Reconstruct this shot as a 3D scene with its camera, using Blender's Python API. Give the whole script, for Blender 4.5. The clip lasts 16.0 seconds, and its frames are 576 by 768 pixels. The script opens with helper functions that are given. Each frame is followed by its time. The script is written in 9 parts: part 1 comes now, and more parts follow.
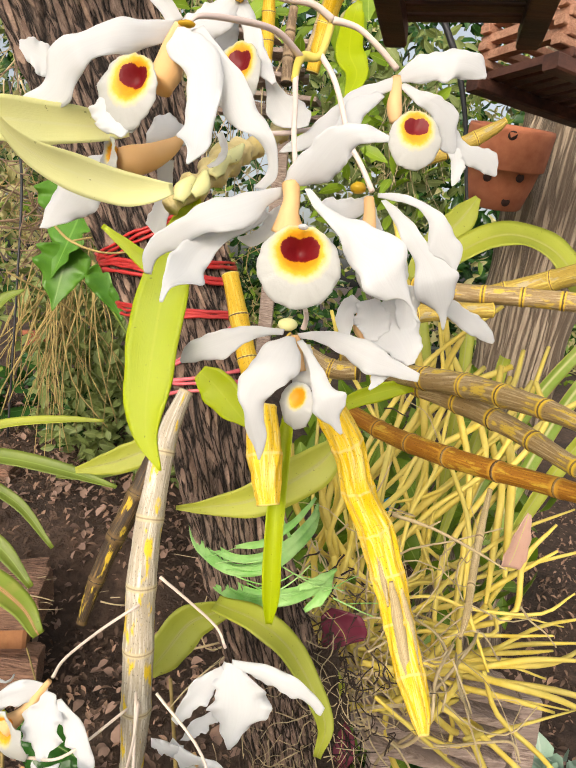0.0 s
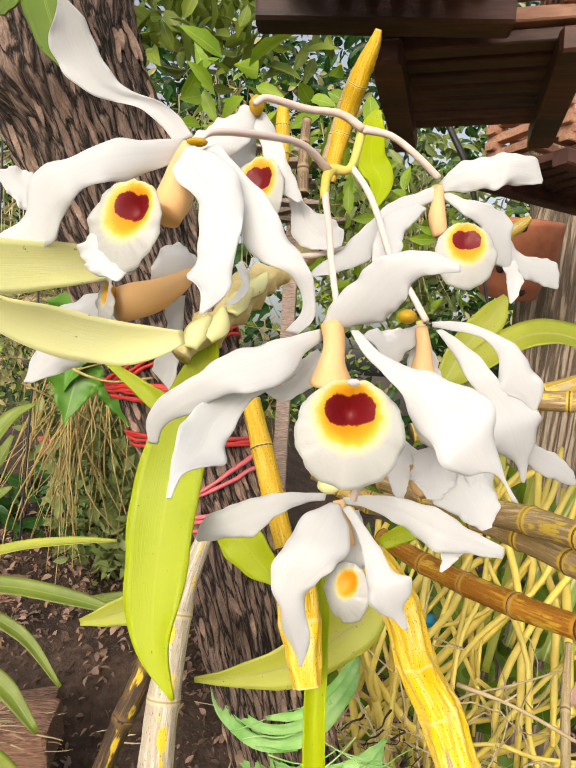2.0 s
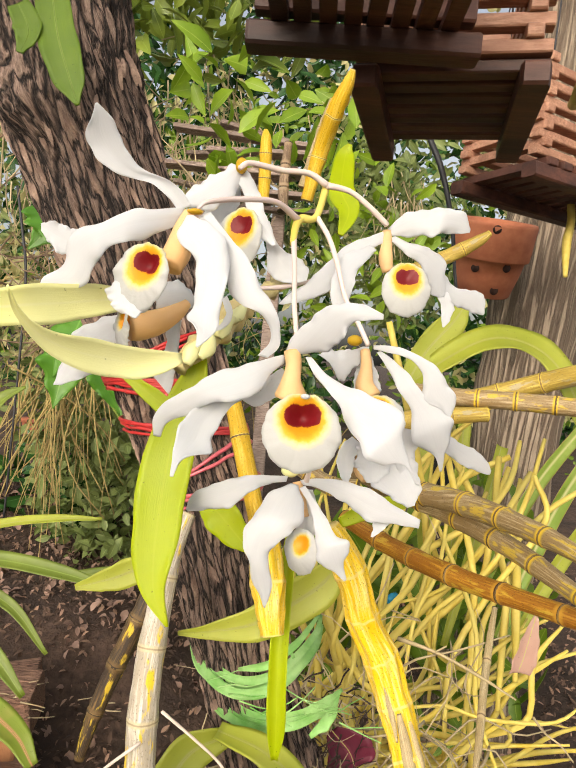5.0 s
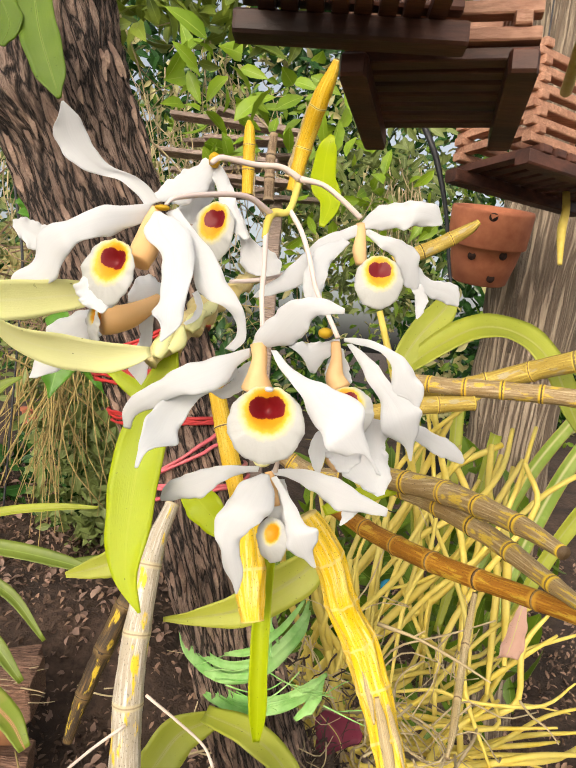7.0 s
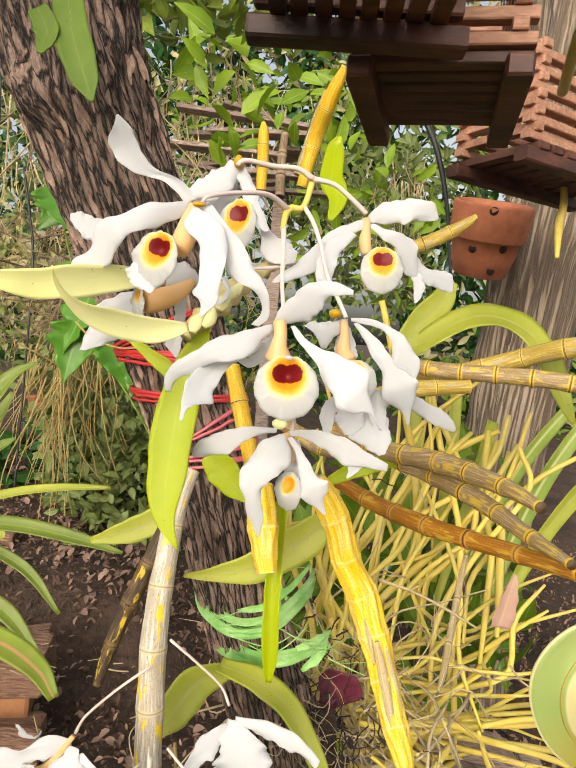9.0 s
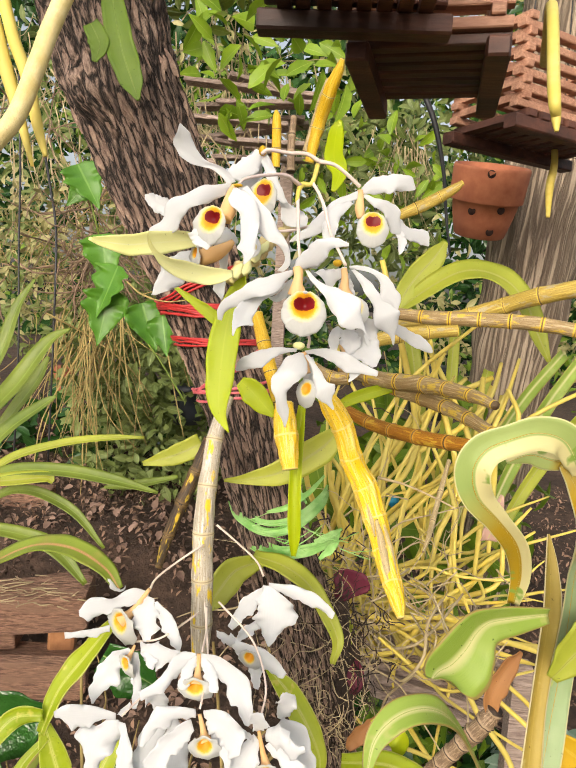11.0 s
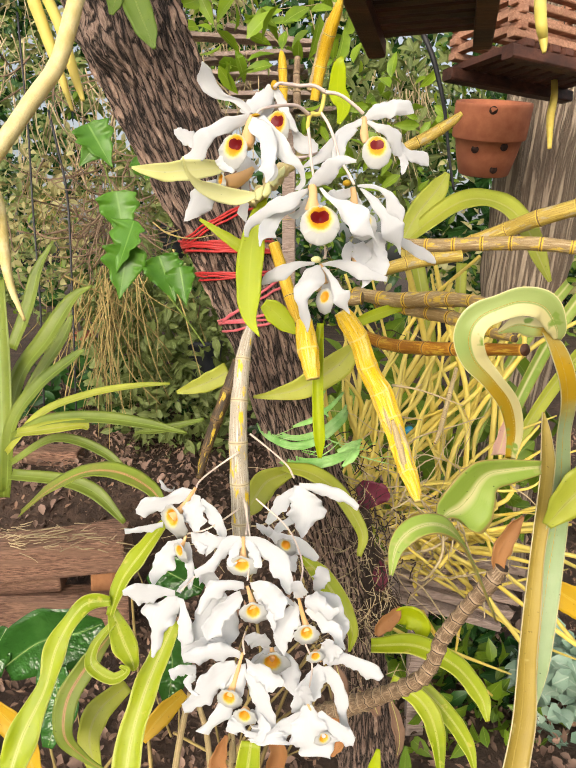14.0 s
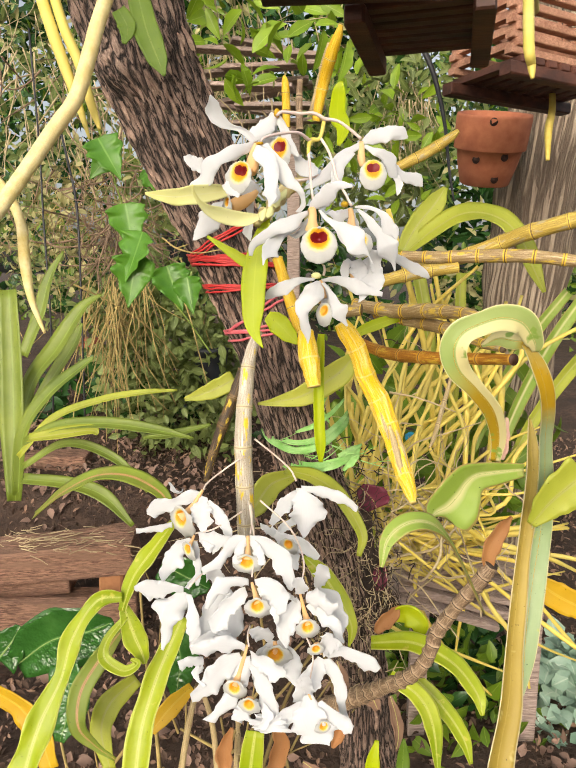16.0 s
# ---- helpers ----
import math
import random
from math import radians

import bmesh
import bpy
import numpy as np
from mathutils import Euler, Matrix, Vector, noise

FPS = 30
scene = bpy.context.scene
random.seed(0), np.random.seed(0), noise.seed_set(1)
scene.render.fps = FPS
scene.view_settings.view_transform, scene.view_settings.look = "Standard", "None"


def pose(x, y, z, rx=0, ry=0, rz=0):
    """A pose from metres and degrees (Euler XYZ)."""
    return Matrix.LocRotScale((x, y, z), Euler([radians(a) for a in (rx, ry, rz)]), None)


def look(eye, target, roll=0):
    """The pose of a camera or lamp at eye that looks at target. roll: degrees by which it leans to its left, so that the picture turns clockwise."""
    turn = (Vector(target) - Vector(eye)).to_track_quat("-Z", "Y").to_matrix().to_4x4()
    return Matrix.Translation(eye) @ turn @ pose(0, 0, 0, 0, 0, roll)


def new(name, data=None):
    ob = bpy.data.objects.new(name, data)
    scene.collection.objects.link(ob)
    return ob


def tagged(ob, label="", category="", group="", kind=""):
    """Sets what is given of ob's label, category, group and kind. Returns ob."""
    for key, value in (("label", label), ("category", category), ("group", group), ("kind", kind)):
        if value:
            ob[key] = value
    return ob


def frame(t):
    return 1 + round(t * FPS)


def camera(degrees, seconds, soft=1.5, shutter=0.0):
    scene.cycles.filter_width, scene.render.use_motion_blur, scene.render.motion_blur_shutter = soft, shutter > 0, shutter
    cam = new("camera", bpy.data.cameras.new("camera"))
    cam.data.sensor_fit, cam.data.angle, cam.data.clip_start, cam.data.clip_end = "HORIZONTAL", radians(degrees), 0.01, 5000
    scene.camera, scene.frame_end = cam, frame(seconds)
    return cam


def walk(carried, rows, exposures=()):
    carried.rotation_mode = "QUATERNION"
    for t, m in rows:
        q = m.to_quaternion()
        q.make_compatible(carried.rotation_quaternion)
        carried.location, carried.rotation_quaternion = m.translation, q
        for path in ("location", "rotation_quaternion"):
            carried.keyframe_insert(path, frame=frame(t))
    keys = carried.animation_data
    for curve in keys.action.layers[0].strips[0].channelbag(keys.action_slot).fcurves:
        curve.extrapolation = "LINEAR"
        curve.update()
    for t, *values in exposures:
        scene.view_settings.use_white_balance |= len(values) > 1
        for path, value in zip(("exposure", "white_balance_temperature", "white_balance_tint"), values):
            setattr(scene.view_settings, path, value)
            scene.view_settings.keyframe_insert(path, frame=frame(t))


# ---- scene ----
cam = camera(49.3, 16.0)
PATH = [
    (0, (0.008, 0.01, 1.003), (-0.057, 1.982, 0.676), 5.8),
    (0.5, (0.004, 0.014, 1.011), (-0.142, 1.987, 0.719), 4.0),
    (1, (0.001, 0.02, 1.01), (-0.11, 2.01, 0.842), 4.8),
    (1.5, (-0.001, 0.035, 1.013), (-0.139, 2.029, 0.94), 3.7),
    (2, (-0.001, 0.048, 1.017), (-0.14, 2.042, 0.972), 3.3),
    (2.5, (-0.009, 0.036, 1.014), (-0.076, 2.035, 1.024), 5.1),
    (3, (-0.009, 0.022, 1.018), (-0.07, 2.021, 1.011), 5.1),
    (3.5, (-0.006, 0.018, 1.018), (-0.046, 2.017, 0.969), 5.2),
    (4, (-0.002, 0.015, 1.019), (-0.061, 2.013, 0.96), 5.3),
    (4.2, (0.001, 0.013, 1.021), (-0.059, 2.011, 0.953), 5.1),
    (6.3, (0.008, -0.001, 1.026), (-0.091, 1.993, 0.908), 4.8),
    (6.5, (0.011, 0.001, 1.024), (-0.077, 1.995, 0.894), 4.8),
    (7, (0.014, 0.002, 1.027), (-0.067, 1.996, 0.903), 4.6),
    (7.5, (0.017, 0.004, 1.027), (-0.055, 1.998, 0.89), 4.5),
    (8, (0.012, 0.0, 1.027), (-0.057, 1.994, 0.891), 5.2),
    (8.2, (0.011, -0.004, 1.025), (-0.07, 1.99, 0.886), 5.4),
    (10.3, (0.013, -0.08, 1.018), (-0.07, 1.907, 0.802), 4.1),
    (10.5, (0.016, -0.087, 1.011), (-0.072, 1.896, 0.773), 3.9),
    (11, (0.013, -0.115, 1.009), (-0.097, 1.867, 0.763), 3.4),
    (11.5, (0.006, -0.133, 1.004), (-0.112, 1.843, 0.721), 2.8),
    (12, (0.007, -0.138, 1.001), (-0.114, 1.834, 0.693), 1.9),
    (12.5, (0.006, -0.138, 0.999), (-0.114, 1.835, 0.691), 2.0),
    (13, (0.007, -0.149, 0.992), (-0.133, 1.82, 0.667), 1.2),
    (13.5, (0.009, -0.161, 0.991), (-0.143, 1.804, 0.653), 0.5),
    (14, (0.011, -0.163, 0.986), (-0.135, 1.798, 0.617), 0.1),
    (14.5, (0.011, -0.169, 0.984), (-0.136, 1.787, 0.596), -0.2),
    (15, (0.013, -0.175, 0.991), (-0.147, 1.787, 0.642), -0.4),
    (15.5, (0.015, -0.179, 0.99), (-0.14, 1.781, 0.624), -0.2),
    (16, (0.015, -0.186, 0.992), (-0.149, 1.776, 0.64), -0.0),
]
walk(cam, [(t, look(eye, target, roll)) for t, eye, target, roll in PATH],
     [(0.0, 0.60, 6750.0, 10.0), (16.0, 0.60, 6750.0, 10.0)])


# ---------- daylight ----------
world = bpy.data.worlds.new("sky")
scene.world = world
world.use_nodes = True
wn = world.node_tree.nodes
sky = wn.new("ShaderNodeTexSky")
sky.sky_type = 'NISHITA'
sky.sun_disc = False
sky.sun_elevation, sky.sun_rotation = radians(18), radians(193)
sky.dust_density = 6.0
haze = wn.new("ShaderNodeHueSaturation")  # a white overcast sky
haze.inputs["Saturation"].default_value = 0.45
world.node_tree.links.new(sky.outputs[0], haze.inputs["Color"])
world.node_tree.links.new(haze.outputs[0], wn["Background"].inputs[0])
wn["Background"].inputs[1].default_value = 0.15
sun = new("sun", bpy.data.lights.new("sun", 'SUN'))
sun.data.energy, sun.data.angle, sun.data.color = 1.0, radians(150), (1.0, 0.97, 0.92)
sun.matrix_world = look((-0.6, -3.9, 1.15), (0, 0, 0))


# ---------- materials ----------
def mat(name):
    m = bpy.data.materials.new(name)
    m.use_nodes = True
    nt = m.node_tree
    return m, nt, nt.nodes["Principled BSDF"]


def node(nt, kind, **inputs):
    n = nt.nodes.new(kind)
    for k, v in inputs.items():
        if k.startswith("i") and k[1:].isdigit():
            sock = n.inputs[int(k[1:])]
            if isinstance(v, bpy.types.NodeSocket):
                nt.links.new(v, sock)
            else:
                sock.default_value = v
        elif k == "op":
            n.operation = v
    return n


def ramp(nt, fac, stops):
    r = nt.nodes.new("ShaderNodeValToRGB")
    e = r.color_ramp.elements
    while len(e) < len(stops):
        e.new(0.5)
    for el, (p, c) in zip(e, stops):
        el.position, el.color = p, (*c, 1) if len(c) == 3 else c
    nt.links.new(fac, r.inputs[0])
    return r.outputs[0]


def noise_tex(nt, vec, scale, detail=6.0, rough=0.6, dist=0.0):
    n = nt.nodes.new("ShaderNodeTexNoise")
    n.inputs["Scale"].default_value = scale
    n.inputs["Detail"].default_value = detail
    n.inputs["Roughness"].default_value = rough
    n.inputs["Distortion"].default_value = dist
    if vec is not None:
        nt.links.new(vec, n.inputs["Vector"])
    return n.outputs[0]


def mixc(nt, fac, a, b, blend='MIX'):
    n = nt.nodes.new("ShaderNodeMix")
    n.data_type, n.blend_type = 'RGBA', blend
    for s, v in ((n.inputs[0], fac), (n.inputs[6], a), (n.inputs[7], b)):
        if isinstance(v, bpy.types.NodeSocket):
            nt.links.new(v, s)
        elif isinstance(v, tuple):
            s.default_value = (*v, 1) if len(v) == 3 else v
        else:
            s.default_value = v
    return n.outputs[2]


def bump(nt, bsdf, height, strength=0.3, dist=0.002):
    b = nt.nodes.new("ShaderNodeBump")
    b.inputs["Strength"].default_value, b.inputs["Distance"].default_value = strength, dist
    nt.links.new(height, b.inputs["Height"])
    nt.links.new(b.outputs[0], bsdf.inputs["Normal"])
    return b


def mapped(nt, source, scale=(1, 1, 1), rot=(0, 0, 0)):
    mp = nt.nodes.new("ShaderNodeMapping")
    mp.inputs["Scale"].default_value = scale
    mp.inputs["Rotation"].default_value = rot
    nt.links.new(source, mp.inputs[0])
    return mp.outputs[0]


def coords(nt, out="Object"):
    return nt.nodes.new("ShaderNodeTexCoord").outputs[out]


def translucent(nt, bsdf, col, amount):
    """Mix a share of light that passes through a thin blade."""
    tr = nt.nodes.new("ShaderNodeBsdfTranslucent")
    mx = nt.nodes.new("ShaderNodeMixShader")
    mx.inputs[0].default_value = amount
    if isinstance(col, tuple):
        tr.inputs[0].default_value = (*col, 1)
    else:
        nt.links.new(col, tr.inputs[0])
    nt.links.new(bsdf.outputs[0], mx.inputs[1])
    nt.links.new(tr.outputs[0], mx.inputs[2])
    nt.links.new(mx.outputs[0], nt.nodes["Material Output"].inputs[0])


def leafy(name, dark, light, vein=None, scale=60, rough=0.45, through_light=0.25, vein_w=0.06, spots=None, base=None, half=None, rim=None, quilt=0.0):
    """Leaf tissue: two greens in blotches, a pale midrib and fine length-wise veins; UV x runs across, y along."""
    m, nt, b = mat(name)
    uv = coords(nt, "UV")
    ob = coords(nt)
    big = noise_tex(nt, ob, scale * 0.3, 4)
    col = ramp(nt, big, [(0.3, dark), (0.7, light)])
    rnd = nt.nodes.new("ShaderNodeNewGeometry").outputs["Random Per Island"]
    col = mixc(nt, node(nt, "ShaderNodeMath", op='MULTIPLY', i0=rnd, i1=0.35).outputs[0], col, tuple(min(1, c * 1.5) for c in light))
    fine = noise_tex(nt, mapped(nt, uv, (22, 1.5, 1)), 3, 3)
    col = mixc(nt, node(nt, "ShaderNodeMath", op='MULTIPLY', i0=fine, i1=0.35).outputs[0], col, dark)
    sep = node(nt, "ShaderNodeSeparateXYZ", i0=uv)
    if base:
        col = mixc(nt, ramp(nt, node(nt, "ShaderNodeMath", op='ADD', i0=sep.outputs[1], i1=node(nt, "ShaderNodeMath", op='MULTIPLY', i0=big, i1=0.2).outputs[0]).outputs[0], [(base[1], (1, 1, 1)), (base[2], (0, 0, 0))]), col, base[0])
    if half:
        col = mixc(nt, ramp(nt, node(nt, "ShaderNodeMath", op='ADD', i0=sep.outputs[0], i1=node(nt, "ShaderNodeMath", op='MULTIPLY', i0=big, i1=0.08).outputs[0]).outputs[0], [(0.60, (0, 0, 0)), (0.64, (1, 1, 1))]), col, half)
    if spots:
        sp = noise_tex(nt, ob, scale * 2.2, 3)
        col = mixc(nt, ramp(nt, sp, [(0.64, (0, 0, 0)), (0.7, (1, 1, 1))]), col, spots)
    if vein:
        sx = node(nt, "ShaderNodeSeparateXYZ", i0=uv)
        off = node(nt, "ShaderNodeMath", op='ABSOLUTE', i0=node(nt, "ShaderNodeMath", op='SUBTRACT', i0=sx.outputs[0], i1=0.5).outputs[0])
        line = ramp(nt, off.outputs[0], [(vein_w * 0.25, (1, 1, 1)), (vein_w * 1.3, (0, 0, 0))])
        col = mixc(nt, line, col, vein)
    if rim:
        out = node(nt, "ShaderNodeMath", op='ABSOLUTE', i0=node(nt, "ShaderNodeMath", op='SUBTRACT', i0=sep.outputs[0], i1=0.5).outputs[0]).outputs[0]
        out = node(nt, "ShaderNodeMath", op='ADD', i0=out, i1=node(nt, "ShaderNodeMath", op='MULTIPLY', i0=big, i1=0.06).outputs[0]).outputs[0]
        col = mixc(nt, ramp(nt, out, [(0.485, (0, 0, 0)), (0.505, (1, 1, 1))]), col, rim)
    if vein:
        worn = noise_tex(nt, ob, scale * 0.9, 3)
        col = mixc(nt, ramp(nt, worn, [(0.52, (0, 0, 0)), (0.72, (0.45, 0.45, 0.45))]), col, tuple(0.5 * (x + y) for x, y in zip(light, vein)))
        speck = noise_tex(nt, ob, scale * 14, 2)
        col = mixc(nt, ramp(nt, speck, [(0.70, (0, 0, 0)), (0.74, (0.7, 0.7, 0.7))]), col, tuple(c * 0.3 for c in dark))
    nt.links.new(col, b.inputs["Base Color"])
    b.inputs["Roughness"].default_value = rough
    b.inputs["Specular IOR Level"].default_value = 0.4
    if quilt:
        bump(nt, b, noise_tex(nt, ob, quilt, 2), 0.7, 0.004)
        b.inputs["Specular IOR Level"].default_value = 0.6
    else:
        bump(nt, b, fine, 0.25, 0.0006)
    translucent(nt, b, col, through_light)
    return m


def plain(name, a, b_, scale, rough=0.7, strength=0.4, dist=0.002, stretch=(1, 1, 1), rot=(0, 0, 0), uv=False, third=None, metal=0.0, hard=0.2):
    """Two-tone surface with grain at two scales and relief."""
    m, nt, b = mat(name)
    v = mapped(nt, coords(nt, "UV" if uv else "Object"), stretch, rot)
    n1 = noise_tex(nt, v, scale, 8, 0.65)
    n2 = noise_tex(nt, v, scale * 0.13, 3)
    col = ramp(nt, n1, [(0.5 - hard, a), (0.5 + hard, b_)])
    col = mixc(nt, ramp(nt, n2, [(0.42, (0, 0, 0)), (0.68, (1, 1, 1))]), col, third or tuple(c * 0.55 for c in a))
    rnd = nt.nodes.new("ShaderNodeObjectInfo").outputs["Random"]
    col = mixc(nt, node(nt, "ShaderNodeMath", op='MULTIPLY', i0=rnd, i1=0.25).outputs[0], col, b_)
    nt.links.new(col, b.inputs["Base Color"])
    b.inputs["Roughness"].default_value, b.inputs["Metallic"].default_value = rough, metal
    bump(nt, b, n1, strength, dist)
    return m


def petal_mat():
    m, nt, b = mat("petal_white")
    uv = coords(nt, "UV")
    fine = noise_tex(nt, mapped(nt, uv, (11, 0.7, 1)), 2.2, 4)
    blot = noise_tex(nt, coords(nt), 45, 3)
    col = ramp(nt, fine, [(0.3, (0.65, 0.665, 0.685)), (0.7, (0.70, 0.715, 0.735))])
    col = mixc(nt, ramp(nt, blot, [(0.5, (0, 0, 0)), (0.8, (0.5, 0.5, 0.5))]), col, (0.66, 0.675, 0.695))
    nt.links.new(col, b.inputs["Base Color"])
    b.inputs["Roughness"].default_value = 0.42
    b.inputs["Specular IOR Level"].default_value = 0.25
    soft = noise_tex(nt, coords(nt), 140, 2)
    bump(nt, b, node(nt, "ShaderNodeMath", op='ADD', i0=fine, i1=soft).outputs[0], 0.18, 0.0008)
    translucent(nt, b, (0.88, 0.89, 0.91), 0.35)
    return m


def lip_mat(name, heart=True, spread=1.0):
    """Lip: a maroon throat in a yellow ring that fades into cream and white; UV spans the disc, 0..1."""
    m, nt, b = mat(name)
    uv = coords(nt, "UV")
    wob = noise_tex(nt, mapped(nt, uv, (1, 1, 1)), 9, 4)
    shift = node(nt, "ShaderNodeMath", op='MULTIPLY', i0=node(nt, "ShaderNodeMath", op='SUBTRACT', i0=wob, i1=0.5).outputs[0], i1=0.10).outputs[0]

    def dist(x, y):
        d = nt.nodes.new("ShaderNodeVectorMath")
        d.operation = 'DISTANCE'
        nt.links.new(uv, d.inputs[0])
        d.inputs[1].default_value = (x, y, 0)
        return node(nt, "ShaderNodeMath", op='ADD', i0=d.outputs["Value"], i1=shift).outputs[0]
    two = node(nt, "ShaderNodeMath", op='MINIMUM', i0=dist(0.400, 0.695), i1=dist(0.575, 0.710)).outputs[0]
    ring = dist(0.49, 0.66)
    col = ramp(nt, ring, [(0.22 * spread, (0.82, 0.36, 0.01)), (0.275 * spread, (0.82, 0.50, 0.02)), (0.33 * spread, (0.70, 0.64, 0.34)), (0.40 * spread, (0.545, 0.55, 0.53))])
    if heart:
        col = mixc(nt, ramp(nt, two, [(0.142, (1, 1, 1)), (0.155, (0, 0, 0))]), col, (0.20, 0.002, 0.006))
    rad = noise_tex(nt, mapped(nt, uv, (14, 14, 1)), 2, 2)
    nt.links.new(col, b.inputs["Base Color"])
    b.inputs["Roughness"].default_value = 0.5
    bump(nt, b, rad, 0.3, 0.0004)
    translucent(nt, b, col, 0.25)
    return m


def cane_mat(name, a, b_, ring, joint, streak=10, rough=0.55, ring_w=0.05, patch=None):
    """Jointed cane: streaks along it, a dark scar and a coloured collar at every joint (UV y counts joints)."""
    m, nt, b = mat(name)
    uv = coords(nt, "UV")
    st = noise_tex(nt, mapped(nt, uv, (streak, 0.7, 1)), 1.6, 5, 0.7)
    col = ramp(nt, st, [(0.48, a), (0.66, b_)])
    if patch:
        pn = noise_tex(nt, mapped(nt, uv, (3.2, 1.3, 1)), 1.0, 3)
        col = mixc(nt, ramp(nt, pn, [(0.56, (0, 0, 0)), (0.61, (1, 1, 1))]), col, patch)
    sp = noise_tex(nt, mapped(nt, uv, (12, 6, 1)), 3, 2)
    col = mixc(nt, ramp(nt, sp, [(0.61, (0, 0, 0)), (0.68, (0.8, 0.8, 0.8))]), col, tuple(c * 0.25 for c in a))
    sx = node(nt, "ShaderNodeSeparateXYZ", i0=uv)
    fr = node(nt, "ShaderNodeMath", op='FRACT', i0=sx.outputs[1]).outputs[0]
    away = node(nt, "ShaderNodeMath", op='ABSOLUTE', i0=node(nt, "ShaderNodeMath", op='SUBTRACT', i0=fr, i1=0.5).outputs[0]).outputs[0]
    col = mixc(nt, ramp(nt, away, [(0.5 - ring_w * 4, (0, 0, 0)), (0.5 - ring_w * 2, (1, 1, 1))]), col, joint)
    col = mixc(nt, ramp(nt, away, [(0.5 - ring_w, (0, 0, 0)), (0.5 - ring_w * 0.5, (1, 1, 1))]), col, ring)
    nt.links.new(col, b.inputs["Base Color"])
    b.inputs["Roughness"].default_value = rough
    bump(nt, b, st, 0.5, 0.0012)
    return m


def bark_mat(name, dark, mid, pale, across=40, along=60):
    """Ridged bark: dark cracks between flaking plates; UV x goes round half the trunk, y along it."""
    m, nt, b = mat(name)
    uv = coords(nt, "UV")
    bend = noise_tex(nt, mapped(nt, uv, (across, along, 1)), 0.5, 3)
    warp = nt.nodes.new("ShaderNodeVectorMath")
    warp.operation = 'MULTIPLY_ADD'
    nt.links.new(bend, warp.inputs[0])
    warp.inputs[1].default_value = (1.6, 1.6, 0)
    nt.links.new(mapped(nt, uv, (across * 0.42, along * 0.42, 1)), warp.inputs[2])
    plates = nt.nodes.new("ShaderNodeTexVoronoi")
    plates.feature = 'DISTANCE_TO_EDGE'
    plates.inputs["Scale"].default_value = 1.0
    nt.links.new(warp.outputs[0], plates.inputs["Vector"])
    rag = noise_tex(nt, mapped(nt, uv, (across * 2.0, along, 1)), 1.0, 5, 0.7)
    n1 = node(nt, "ShaderNodeMath", op='ADD', i0=plates.outputs["Distance"], i1=node(nt, "ShaderNodeMath", op='MULTIPLY', i0=rag, i1=0.30).outputs[0]).outputs[0]
    n2 = noise_tex(nt, mapped(nt, uv, (across * 2.4, along * 1.6, 1)), 1.0, 6, 0.75, 0.5)
    n3 = noise_tex(nt, coords(nt), 22, 4)
    crack = ramp(nt, n1, [(0.16, (0, 0, 0)), (0.22, (0.35, 0.35, 0.35)), (0.31, (1, 1, 1))])
    col = ramp(nt, n2, [(0.34, mid), (0.62, pale)])
    col = mixc(nt, ramp(nt, n3, [(0.45, (0, 0, 0)), (0.7, (0.6, 0.6, 0.6))]), col, mid)
    col = mixc(nt, crack, dark, col)
    nt.links.new(col, b.inputs["Base Color"])
    b.inputs["Roughness"].default_value = 0.85
    h = mixc(nt, 0.35, crack, n2)
    bump(nt, b, h, 1.0, 0.009)
    return m


PETAL = petal_mat()
LIP = lip_mat("lip_heart")
LIP_SMALL = lip_mat("lip_dark_mark", heart=True, spread=0.8)
LIP_PLAIN = lip_mat("lip_yellow", heart=False, spread=0.70)
CLAW = leafy("claw_peach", (0.78, 0.40, 0.12), (0.80, 0.54, 0.30), None, 90, 0.5, 0.15)
PEDICEL = plain("pedicel_pink", (0.66, 0.50, 0.46), (0.76, 0.68, 0.56), 90, 0.5, 0.2, 0.0005, third=(0.70, 0.56, 0.54))
GREENSTALK = plain("stalk_green", (0.55, 0.48, 0.08), (0.70, 0.62, 0.22), 90, 0.5, 0.2, 0.0005, third=(0.62, 0.50, 0.08))
LIME = leafy("leaf_lime", (0.31, 0.41, 0.001), (0.45, 0.52, 0.003), (0.45, 0.53, 0.01), 50, 0.4, 0.3, 0.03)
YELLOWLEAF = leafy("leaf_yellow", (0.80, 0.79, 0.20), (0.90, 0.89, 0.46), (0.88, 0.87, 0.44), 40, 0.42, 0.10, 0.04)
GREEN = leafy("leaf_green", (0.05, 0.12, 0.008), (0.17, 0.26, 0.016), (0.24, 0.34, 0.05), 30, 0.4, 0.25, 0.03)
MIDGREEN = leafy("leaf_mid_green", (0.07, 0.12, 0.012), (0.24, 0.30, 0.04), (0.24, 0.33, 0.06), 30, 0.4, 0.2, 0.04)
HERB = leafy("leaf_herb", (0.07, 0.11, 0.022), (0.24, 0.29, 0.09), (0.28, 0.33, 0.12), 30, 0.5, 0.2, 0.04)
HAZEL = leafy("leaf_hazel", (0.22, 0.21, 0.07), (0.50, 0.46, 0.22), (0.46, 0.42, 0.2), 30, 0.5, 0.25, 0.04)
LIMEGREEN = leafy("leaf_bright_green", (0.12, 0.24, 0.01), (0.32, 0.46, 0.03), (0.36, 0.48, 0.08), 30, 0.4, 0.3, 0.03)
